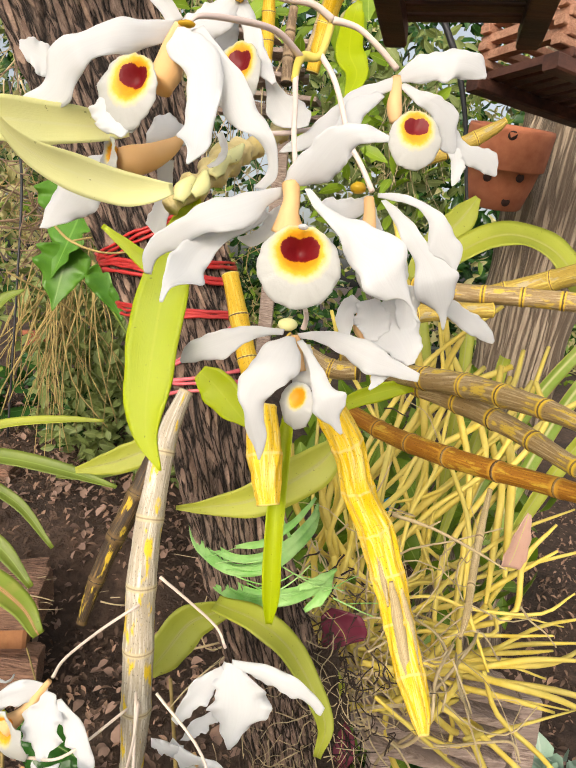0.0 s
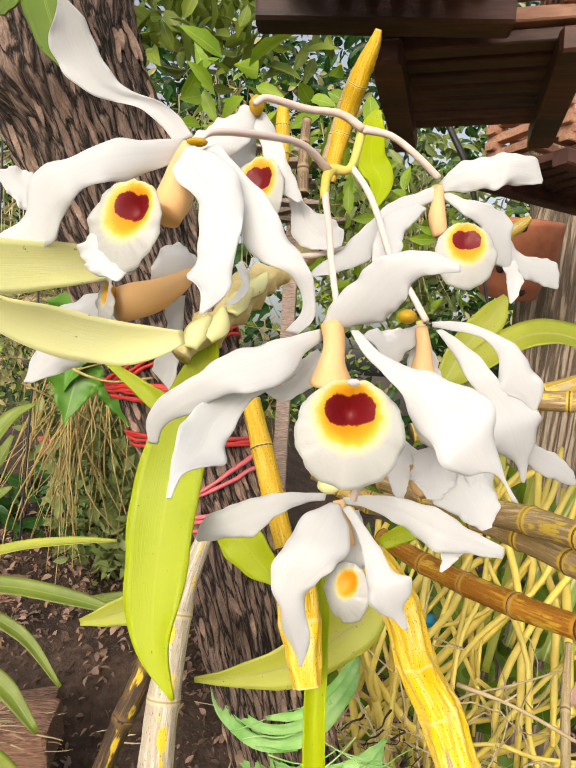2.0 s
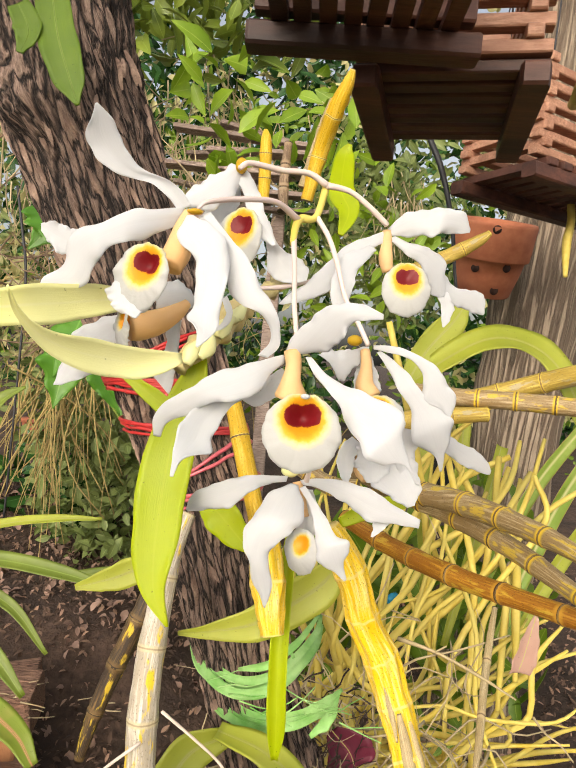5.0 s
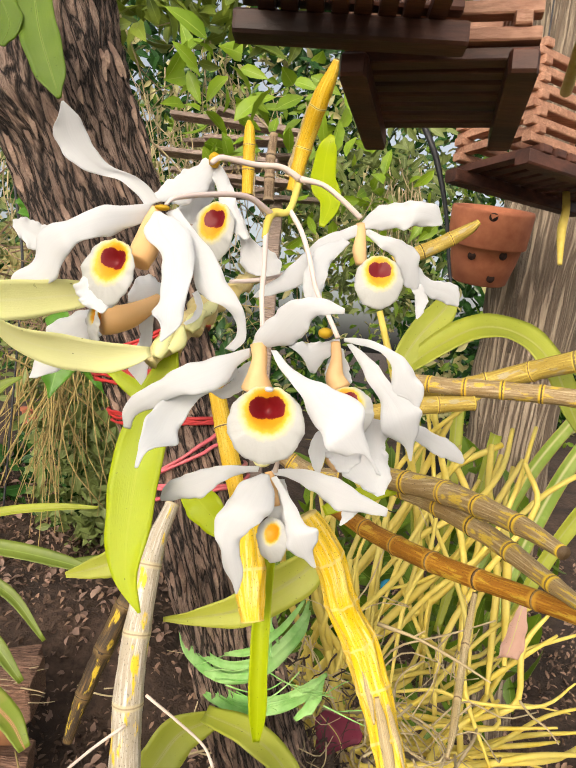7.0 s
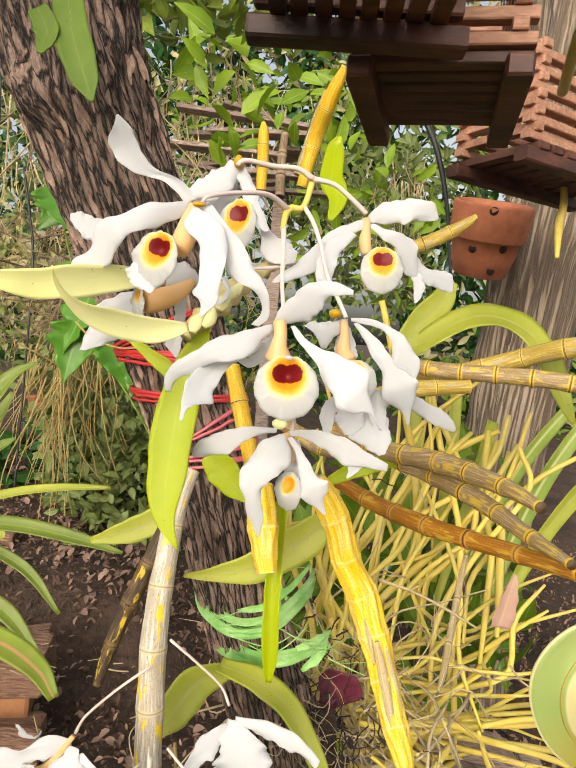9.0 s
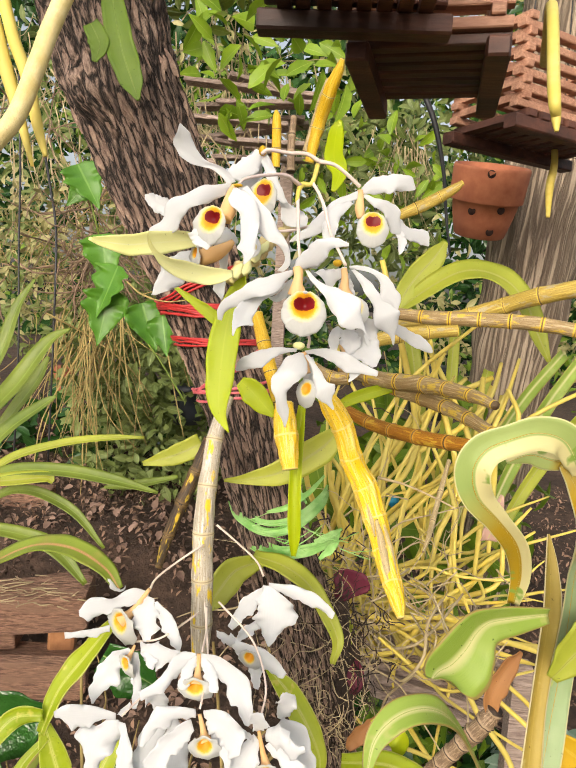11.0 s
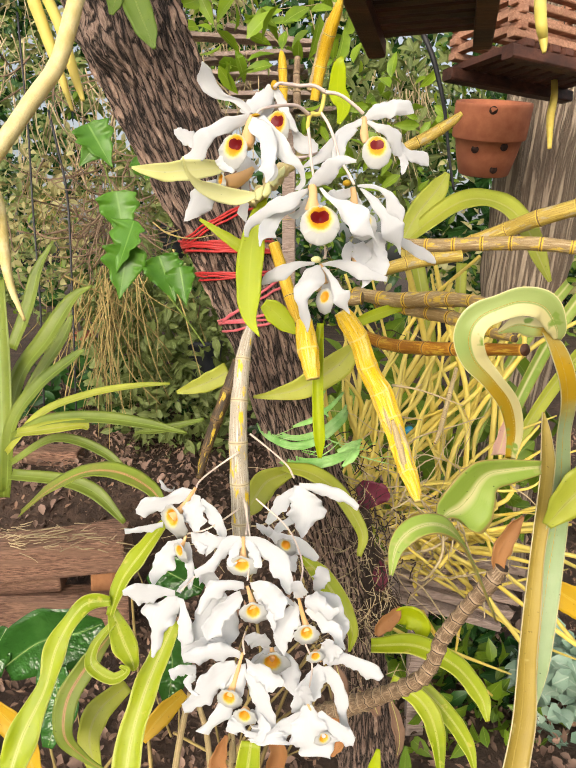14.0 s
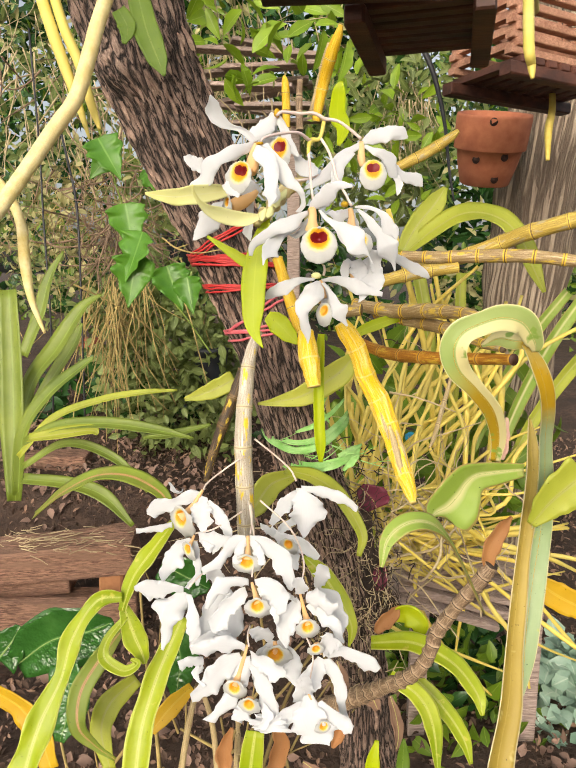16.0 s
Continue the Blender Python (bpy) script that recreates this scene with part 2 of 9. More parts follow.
VINELEAF = leafy("leaf_vine", (0.03, 0.13, 0.010), (0.13, 0.32, 0.03), (0.20, 0.40, 0.07), 40, 0.32, 0.25, 0.03)
DEEP = leafy("leaf_deep_green", (0.010, 0.042, 0.010), (0.035, 0.10, 0.02), (0.06, 0.15, 0.04), 30, 0.25, 0.12, 0.03)
BROADLEAF = leafy("leaf_broad_glossy", (0.010, 0.055, 0.008), (0.045, 0.16, 0.024), (0.10, 0.24, 0.06), 30, 0.2, 0.15, 0.03, quilt=110)
OLIVE = leafy("leaf_olive", (0.22, 0.27, 0.02), (0.46, 0.48, 0.06), (0.42, 0.42, 0.12), 40, 0.4, 0.25, 0.05)
STRIPED = leafy("leaf_striped", (0.17, 0.27, 0.006), (0.48, 0.54, 0.014), (0.60, 0.62, 0.16), 40, 0.32, 0.28, 0.07, spots=(0.55, 0.52, 0.08), rim=(0.58, 0.60, 0.14))
REDRIB = leafy("leaf_red_rib", (0.14, 0.20, 0.02), (0.26, 0.33, 0.04), (0.62, 0.30, 0.16), 40, 0.4, 0.2, 0.07)
GOLD = leafy("leaf_gold", (0.52, 0.30, 0.015), (0.66, 0.44, 0.02), (0.7, 0.5, 0.06), 40, 0.45, 0.3, 0.05)
TAN = leafy("leaf_tan", (0.28, 0.20, 0.03), (0.42, 0.31, 0.06), (0.52, 0.40, 0.12), 30, 0.45, 0.2, 0.02, rim=(0.62, 0.54, 0.32), spots=(0.56, 0.46, 0.16))
FOLD = leafy("leaf_gold_to_green", (0.26, 0.38, 0.16), (0.46, 0.56, 0.34), (0.50, 0.58, 0.36), 40, 0.4, 0.25, 0.02, base=((0.56, 0.36, 0.02), 0.36, 0.46), rim=(0.64, 0.60, 0.34), spots=(0.52, 0.56, 0.14))
PINKDRY = leafy("leaf_pink_dry", (0.50, 0.29, 0.22), (0.66, 0.46, 0.38), (0.62, 0.42, 0.34), 40, 0.6, 0.2, 0.04)
RUST = leafy("leaf_rust", (0.30, 0.12, 0.04), (0.50, 0.26, 0.10), (0.42, 0.20, 0.08), 40, 0.6, 0.2, 0.04)
PALEGREEN = leafy("leaf_pale", (0.17, 0.28, 0.02), (0.38, 0.50, 0.10), (0.66, 0.64, 0.30), 30, 0.32, 0.3, 0.10, spots=(0.50, 0.48, 0.16), rim=(0.42, 0.32, 0.10))
CURL = leafy("leaf_curled", (0.22, 0.34, 0.07), (0.46, 0.54, 0.20), None, 40, 0.4, 0.25, 0.06, base=((0.50, 0.33, 0.02), 0.36, 0.50), rim=(0.74, 0.70, 0.36), spots=(0.28, 0.42, 0.08), half=(0.74, 0.68, 0.34))
IVYLEAF = leafy("leaf_ivy", (0.14, 0.26, 0.17), (0.38, 0.50, 0.40), (0.44, 0.54, 0.44), 40, 0.4, 0.2, 0.05)
DRYLEAF = leafy("leaf_dry", (0.07, 0.035, 0.022), (0.42, 0.26, 0.18), (0.38, 0.26, 0.14), 40, 0.7, 0.12, 0.05)
BARK = bark_mat("bark_brown", (0.014, 0.008, 0.006), (0.17, 0.10, 0.072), (0.56, 0.40, 0.315), 70, 48)
FLAKE = plain("bark_flake", (0.13, 0.08, 0.055), (0.46, 0.32, 0.24), 420, 0.85, 0.6, 0.001, third=(0.15, 0.09, 0.07))
GREYBARK = bark_mat("bark_grey", (0.15, 0.105, 0.07), (0.28, 0.21, 0.145), (0.46, 0.365, 0.265), 60, 9)
CANE = cane_mat("cane_pale", (0.42, 0.36, 0.27), (0.76, 0.72, 0.63), (0.34, 0.27, 0.16), (0.56, 0.48, 0.30), 9, patch=(0.76, 0.54, 0.02), ring_w=0.015)
CANE_Y = cane_mat("cane_yellow", (0.42, 0.29, 0.05), (0.70, 0.54, 0.13), (0.14, 0.09, 0.03), (0.72, 0.54, 0.08), 9, ring_w=0.012, patch=(0.44, 0.36, 0.20))
CANE_TOP = cane_mat("cane_golden", (0.70, 0.42, 0.004), (0.84, 0.62, 0.10), (0.22, 0.14, 0.04), (0.78, 0.62, 0.18), 9, ring_w=0.008)
AERIAL = plain("aerial_root_cream", (0.60, 0.46, 0.13), (0.80, 0.70, 0.38), 110, 0.6, 0.8, 0.0016, third=(0.70, 0.56, 0.26), hard=0.14)
BULB = cane_mat("bulb_yellow", (0.82, 0.53, 0.0), (0.86, 0.71, 0.30), (0.80, 0.60, 0.20), (0.83, 0.62, 0.18), 13, ring_w=0.010)
CANE_B = cane_mat("cane_brown", (0.30, 0.20, 0.085), (0.60, 0.47, 0.28), (0.10, 0.06, 0.025), (0.72, 0.49, 0.03), 8, ring_w=0.022, patch=(0.62, 0.44, 0.06))
CANE_O = cane_mat("cane_orange", (0.34, 0.13, 0.01), (0.62, 0.32, 0.03), (0.06, 0.02, 0.008), (0.58, 0.30, 0.03), 8, ring_w=0.022, patch=(0.60, 0.38, 0.04))
CANE_D = cane_mat("cane_dark", (0.04, 0.025, 0.014), (0.20, 0.12, 0.04), (0.02, 0.012, 0.008), (0.14, 0.085, 0.03), 8, ring_w=0.03, patch=(0.60, 0.42, 0.03))
RIB = plain("midrib_pale", (0.50, 0.52, 0.10), (0.66, 0.66, 0.22), 120, 0.5, 0.2, 0.0005, third=(0.56, 0.57, 0.14))
RIB_DARK = plain("midrib_green", (0.14, 0.24, 0.06), (0.26, 0.36, 0.10), 120, 0.5, 0.2, 0.0005, third=(0.18, 0.28, 0.07))
RINGSCAR = plain("joint_scar", (0.12, 0.07, 0.03), (0.40, 0.27, 0.10), 160, 0.7, 0.4, 0.0006)
WITHER = cane_mat("stem_withered", (0.44, 0.33, 0.16), (0.70, 0.58, 0.36), (0.24, 0.16, 0.08), (0.60, 0.46, 0.24), 8, ring_w=0.02)
STICK = cane_mat("stick_scarred", (0.20, 0.13, 0.075), (0.52, 0.38, 0.25), (0.05, 0.03, 0.02), (0.40, 0.29, 0.18), 12, ring_w=0.05, patch=(0.17, 0.11, 0.065))
ROOT = plain("root_straw", (0.66, 0.47, 0.03), (0.80, 0.66, 0.17), 60, 0.6, 0.3, 0.001, third=(0.50, 0.41, 0.10))
STRAW = plain("straw_dry", (0.42, 0.32, 0.17), (0.66, 0.54, 0.33), 70, 0.8, 0.3, 0.001)
DRYSTEM = plain("stem_brown", (0.14, 0.085, 0.05), (0.34, 0.23, 0.15), 70, 0.8, 0.3, 0.001)
HAY = plain("hay_dull", (0.26, 0.185, 0.06), (0.50, 0.38, 0.14), 70, 0.8, 0.3, 0.001)
CHIP = leafy("bark_chip", (0.10, 0.055, 0.04), (0.40, 0.265, 0.20), None, 60, 0.8, 0.05)
MULCH = leafy("mulch", (0.015, 0.009, 0.006), (0.15, 0.09, 0.06), None, 60, 0.8, 0.05)
RED = plain("twine_red", (0.42, 0.012, 0.012), (0.60, 0.045, 0.04), 200, 0.4, 0.4, 0.0006, third=(0.50, 0.05, 0.05))
PINK = plain("twine_pink", (0.60, 0.07, 0.10), (0.72, 0.20, 0.22), 200, 0.35, 0.4, 0.0006, third=(0.62, 0.13, 0.16))
TWINE_G = leafy("ribbon_green", (0.10, 0.50, 0.03), (0.60, 0.90, 0.38), None, 160, 0.2, 0.3)
TERRA = plain("terracotta", (0.36, 0.11, 0.05), (0.52, 0.19, 0.09), 38, 0.85, 0.3, 0.0012, third=(0.20, 0.06, 0.035))
# near-black that paints the shade within the pot's holes
HOLE = plain("pot_hole_shade", (0.03, 0.012, 0.008), (0.05, 0.02, 0.012), 40, 0.95)
# same slat wood twice: rails in a sunlit tone, undersides with shade painted in
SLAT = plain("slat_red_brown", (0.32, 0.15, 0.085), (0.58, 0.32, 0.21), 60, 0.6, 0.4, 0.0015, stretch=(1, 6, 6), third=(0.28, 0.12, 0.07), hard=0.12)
SLAT_SHADE = plain("slat_shaded", (0.06, 0.021, 0.013), (0.17, 0.065, 0.04), 30, 0.55, 0.4, 0.0015, stretch=(1, 6, 6), third=(0.02, 0.01, 0.008))
PLANK = plain("plank_weathered", (0.07, 0.03, 0.018), (0.45, 0.25, 0.165), 42, 0.85, 1.0, 0.008, stretch=(1, 6, 9), hard=0.10, third=(0.26, 0.15, 0.10))
PLANK_END = plain("plank_sawn_end", (0.20, 0.075, 0.03), (0.46, 0.22, 0.09), 60, 0.8, 0.6, 0.003, third=(0.30, 0.13, 0.06))
BOARD = plain("board_grey", (0.16, 0.105, 0.085), (0.54, 0.42, 0.36), 48, 0.85, 1.0, 0.004, stretch=(1, 6, 9), hard=0.12, third=(0.30, 0.23, 0.20))
SOIL = plain("soil_litter", (0.018, 0.011, 0.008), (0.14, 0.085, 0.058), 60, 0.95, 1.0, 0.012, third=(0.022, 0.014, 0.010))
WIRE = plain("wire_black", (0.012, 0.012, 0.014), (0.03, 0.03, 0.035), 80, 0.5, 0.1)
BLUE = plain("plastic_blue", (0.01, 0.26, 0.46), (0.02, 0.36, 0.56), 50, 0.4, 0.1)
PLASTIC = plain("plastic_black", (0.010, 0.012, 0.016), (0.025, 0.03, 0.04), 50, 0.4, 0.1)
PURPLE = leafy("bract_purple", (0.10, 0.012, 0.03), (0.22, 0.03, 0.06), (0.26, 0.05, 0.08), 60, 0.5, 0.2)
FIBRE = plain("fibre_brown", (0.022, 0.014, 0.010), (0.13, 0.085, 0.06), 120, 0.95, 1.0, 0.006)


# ---------- building helpers ----------
def thing(name, at, label, category, group="", kind=""):
    ob = new(name)
    ob.empty_display_size = 0.02
    ob.matrix_world = Matrix.Translation(at)
    return tagged(ob, label, category, group, kind)


def mesh_ob(name, verts, faces, material, parent=None, label="", uvs=None, smooth=True):
    me = bpy.data.meshes.new(name)
    me.from_pydata(verts, [], faces)
    me.materials.append(material)
    if uvs is not None:
        layer = me.uv_layers.new(name="UVMap")
        idx = np.empty(len(me.loops), dtype=np.int32)
        me.loops.foreach_get("vertex_index", idx)
        layer.data.foreach_set("uv", np.asarray(uvs, dtype=np.float32)[idx].ravel())
    if smooth:
        me.polygons.foreach_set("use_smooth", [True] * len(me.polygons))
    me.update()
    ob = new(name, me)
    if parent is not None:
        ob.parent = parent
        m = Matrix.Translation(parent.location) if parent.type == 'EMPTY' else Matrix.Identity(4)
        ob.matrix_parent_inverse = m.inverted()
    if label:
        ob["label"] = label
    return ob


def spline(pts, n):
    """Catmull-Rom through rows of numbers, n samples."""
    p = np.asarray(pts, dtype=float)
    if len(p) == 2:
        t = np.linspace(0, 1, n)[:, None]
        return p[0] * (1 - t) + p[1] * t
    ext = np.vstack([2 * p[0] - p[1], p, 2 * p[-1] - p[-2]])
    seg = len(p) - 1
    out = []
    for t in np.linspace(0, seg, n):
        i = min(int(t), seg - 1)
        f = t - i
        a, b, c, d = ext[i:i + 4]
        out.append(0.5 * (2 * b + (c - a) * f + (2 * a - 5 * b + 4 * c - d) * f * f + (3 * b - a - 3 * c + d) * f ** 3))
    return np.array(out)


def unit(v):
    v = np.asarray(v, dtype=float)
    return v / (np.linalg.norm(v, axis=-1, keepdims=True) + 1e-12)


def blade_data(pts, facing=(0, -1, 0.1), cup=0.12, wave=0.0, twist=(0, 0), n=18, k=6, thick=0.0006, seed=0, waves=3.0, crease=0.0, frill=0.0):
    """A thin blade with thickness along a spine of (x, y, z, width), or with the slant of each cross-section (radians) as fifth: verts, faces, uvs."""
    rng = np.random.RandomState(seed)
    c = spline(pts, n)
    pos, w = c[:, :3], np.maximum(c[:, 3], 0.0004)
    tan = unit(np.gradient(pos, axis=0))
    fac = np.tile(np.asarray(facing, float), (n, 1))
    side = unit(np.cross(tan, fac))
    if c.shape[1] > 4:
        side = np.stack([np.cos(c[:, 4]), np.zeros(n), np.sin(c[:, 4])], axis=1)
    nor = unit(np.cross(side, tan))
    nor *= np.sign((nor * fac).sum(axis=1, keepdims=True) + 1e-9)
    ang = np.radians(np.linspace(twist[0], twist[1], n))[:, None]
    side, nor = side * np.cos(ang) + nor * np.sin(ang), nor * np.cos(ang) - side * np.sin(ang)
    s = np.linspace(-1, 1, k + 1)
    ph = rng.uniform(0, 6.28, 4)
    u = np.linspace(0, 1, n)
    verts, uvs = [], []
    for layer in (0, 1):
        for i in range(n):
            for j, sj in enumerate(s):
                edge = abs(sj) ** 2
                wv = wave * w[i] * edge * (math.sin(u[i] * waves * 6.28 + ph[0] + (1.7 if sj > 0 else 0)) + 0.5 * math.sin(u[i] * waves * 11.3 + ph[1] + 2 * sj))
                lat = sj * w[i] / 2 * (1 + 1.1 * wave * math.sin(u[i] * waves * 7.1 + ph[2] + (2.2 if sj > 0 else 0)))
                fr = frill * w[i] * abs(sj) ** 5 * (math.sin(u[i] * 19 + ph[3] + 3 * sj) + 0.5 * math.sin(u[i] * 43 + ph[1] + sj))
                lat += 0.6 * fr * (1 if sj > 0 else -1)
                off = cup * w[i] * edge + wv + fr + crease * w[i] * math.exp(-(sj * 4) ** 2) - layer * thick
                verts.append(pos[i] + side[i] * lat + nor[i] * off)
                uvs.append((j / k, u[i]))
    m = k + 1
    q = n * m
    faces = []
    for i in range(n - 1):
        for j in range(k):
            a = i * m + j
            faces.append((a, a + 1, a + m + 1, a + m))
            faces.append((q + a, q + a + m, q + a + m + 1, q + a + 1))
    for i in range(n - 1):
        for j, flip in ((0, False), (k, True)):
            a, b = i * m + j, (i + 1) * m + j
            f = (a, b, q + b, q + a)
            faces.append(f[::-1] if flip else f)
    for i, flip in ((0, True), (n - 1, False)):
        for j in range(k):
            a = i * m + j
            f = (a, a + 1, q + a + 1, q + a)
            faces.append(f if not flip else f[::-1])
    return np.array(verts), faces, uvs


def blade(name, pts, material, parent=None, label="", **kw):
    v, f, uv = blade_data(pts, **kw)
    return mesh_ob(name, v, f, material, parent, label, uv)


def tube_data(pts, n=24, k=10, joints=0, bulge=0.12, rough=0.0, seed=0, ridges=0, ridge_amp=0.0, cap=True):
    """A round tube along (x, y, z, diameter); joints: swollen rings along it."""
    c = spline(pts, n)
    pos, r = c[:, :3], np.maximum(c[:, 3], 0.0003) / 2
    tan = unit(np.gradient(pos, axis=0))
    ref = np.array([0.31, -0.9, 0.3])
    a = unit(np.cross(tan, np.tile(ref, (n, 1))))
    b = np.cross(tan, a)
    L = np.concatenate([[0], np.cumsum(np.linalg.norm(np.diff(pos, axis=0), axis=1))])
    verts, uvs = [], []
    for i in range(n):
        v = L[i] / max(L[-1], 1e-9) * (joints if joints else 1)
        rr = r[i]
        if joints:
            fr = abs((v % 1.0) - 0.5) * 2
            rr *= 1 + bulge * fr ** 6 - 0.25 * bulge * (1 - fr)
        for j in range(k):
            t = 2 * math.pi * j / k
            q = rr
            if ridges:
                q *= 1 + ridge_amp * math.sin(ridges * t + 2 * math.sin(v * 3.0 + seed))
            if rough:
                p = pos[i] * 1.0
                q *= 1 + rough * noise.noise(Vector((math.cos(t) * 3 + seed, math.sin(t) * 3, L[i] / max(r[i], 1e-4) * 0.8)))
            verts.append(pos[i] + (a[i] * math.cos(t) + b[i] * math.sin(t)) * q)
            uvs.append((abs(2 * j / k - 1), v if joints else L[i]))
    faces = [(i * k + j, i * k + (j + 1) % k, (i + 1) * k + (j + 1) % k, (i + 1) * k + j) for i in range(n - 1) for j in range(k)]
    if cap:
        faces.append(tuple(range(k))[::-1])
        faces.append(tuple((n - 1) * k + j for j in range(k)))
    return np.array(verts), faces, uvs


def tube(name, pts, material, parent=None, label="", **kw):
    v, f, uv = tube_data(pts, **kw)
    return mesh_ob(name, v, f, material, parent, label, uv)


def join(datas):
    """Several (verts, faces, uvs) as one."""
    V, Fs, U, o = [], [], [], 0
    for v, f, u in datas:
        V.append(np.asarray(v))
        Fs.extend([tuple(i + o for i in q) for q in f])
        U.extend(u)
        o += len(v)
    return np.vstack(V), Fs, U


def box_data(center, size, rot=(0, 0, 0), bevel=0.06, jit=0.0, rng=None):
    """A block with chamfered long edges; rot in degrees."""
    x, y, z = [s / 2 for s in size]
    b = bevel * min(size)
    ring = [(-y + b, -z), (y - b, -z), (y, -z + b), (y, z - b), (y - b, z), (-y + b, z), (-y, z - b), (-y, -z + b)]
    m = pose(*center, *rot)
    verts, uvs = [], []
    for sx in (-x, -x + b, x - b, x):
        sh = 0.94 if abs(sx) == x else 1.0
        for ry, rz in ring:
            p = Vector((sx, ry * sh, rz * sh))
            if jit and rng is not None:
                p += Vector(rng.uniform(-jit, jit, 3))
            verts.append(tuple(m @ p))
            uvs.append((p.x, ry + rz))
    faces = [(i * 8 + j, i * 8 + (j + 1) % 8, (i + 1) * 8 + (j + 1) % 8, (i + 1) * 8 + j) for i in range(3) for j in range(8)]
    faces += [tuple(range(8))[::-1], tuple(24 + j for j in range(8))]
    return np.array(verts), faces, uvs


def block(name, center, size, material, parent=None, rot=(0, 0, 0), label="", **kw):
    v, f, u = box_data(center, size, rot, **kw)
    return mesh_ob(name, v, f, material, parent, label, u, smooth=False)


def lip_data(center, n_dir, up, radius, aspect=1.05, throat=0.5, ruffle=0.028, cup=0.25, seed=0, rings=12, k=84, y0=0.33):
    """The lip's disc with a sunken throat above its middle and a ruffled rim."""
    rng = np.random.RandomState(seed)
    nd = unit(n_dir)
    sd = unit(np.cross(up, nd))
    ud = np.cross(nd, sd)
    ph = rng.uniform(0, 6.28, 3)
    verts, uvs = [], []
    c = np.asarray(center, float)
    for layer in (0, 1):
        for i in range(rings + 1):
            r = max(i / rings, 0.001)
            for j in range(k):
                t = 2 * math.pi * j / k
                x, y = r * math.cos(t), r * math.sin(t)
                edge = r ** 4
                rim = 1 + edge * ruffle * (0.5 * math.sin(9 * t + ph[0]) + 0.3 * math.sin(17 * t + ph[1]) + 0.2 * math.sin(33 * t + ph[2])) - 0.08 * edge * max(0, math.sin(t)) 
                dz = -throat * math.exp(-((x - 0.0) ** 2 + (y - y0) ** 2) / 0.13) - cup * r * r * (0.6 + 0.6 * max(0, math.sin(-t)))
                dz += 0.012 * r ** 2 * math.sin(21 * t + ph[1]) + ruffle * edge * (math.sin(7 * t + ph[2]) + 0.6 * math.sin(13 * t + ph[0]))
                verts.append(c + radius * (sd * x * rim + ud * y * aspect * rim + nd * (dz - 0.03 * layer)))
                uvs.append((x * 0.5 + 0.5, y * 0.5 + 0.5))
    q = (rings + 1) * k
    faces = []
    for i in range(rings):
        for j in range(k):
            a, b = i * k + j, i * k + (j + 1) % k
            faces.append((a, b, b + k, a + k)[::-1])
            faces.append((q + a, q + a + k, q + b + k, q + b)[::-1])
    for j in range(k):
        a, b = rings * k + j, rings * k + (j + 1) % k
        faces.append((a, q + a, q + b, b))
    return np.array(verts), faces, uvs


def ellipsoid(name, center, radii, material, parent=None, label="", rings=8, k=12, seed=0, rough=0.1):
    verts, faces, uvs = [], [], []
    for i in range(rings + 1):
        a = math.pi * i / rings
        for j in range(k):
            t = 2 * math.pi * j / k
            d = Vector((math.sin(a) * math.cos(t), math.sin(a) * math.sin(t), math.cos(a)))
            s = 1 + rough * noise.noise(d * 2.0 + Vector((seed, 0, 0)))
            verts.append(tuple(Vector(center) + Vector((d.x * radii[0], d.y * radii[1], d.z * radii[2])) * s))
            uvs.append((j / k, i / rings))
    for i in range(rings):
        for j in range(k):
            faces.append((i * k + j, (i + 1) * k + j, (i + 1) * k + (j + 1) % k, i * k + (j + 1) % k))
    return mesh_ob(name, verts, faces, material, parent, label, uvs)



# ---------- ground and the far garden ----------
def ground_z(x, y):
    """Height of the soil: a low path before a raised planted bed on the left side."""
    bed = 0.17 * (0.5 + 0.5 * math.tanh((y - 1.16) / 0.06)) * (0.5 - 0.5 * math.tanh((x + 0.22) / 0.12))
    rise = 0.20 * (0.5 + 0.5 * math.tanh((y - 2.2) / 0.7))
    near = math.exp(-((x / 5) ** 2 + ((y - 1) / 5) ** 2))
    return 0.28 + bed + rise + near * (0.05 * noise.noise(Vector((x * 1.7, y * 1.7, 0))) + 0.018 * noise.noise(Vector((x * 9, y * 9, 3))))


def build_ground():
    fine = np.linspace(-2.2, 2.2, 90)
    far = np.array([2.6, 3.2, 4, 5.5, 8, 12, 20, 40, 90, 240])
    xs = np.concatenate([-far[::-1], fine, far])
    ys = np.concatenate([-far[::-1], fine, far]) + 1.2
    verts = [(x, y, ground_z(x, y)) for y in ys for x in xs]
    n = len(xs)
    faces = [(j * n + i, j * n + i + 1, (j + 1) * n + i + 1, (j + 1) * n + i) for j in range(len(ys) - 1) for i in range(n - 1)]
    return tagged(mesh_ob("ground", verts, faces, SOIL), "dark garden soil with dry leaf litter", "ground", kind="structure")


build_ground()


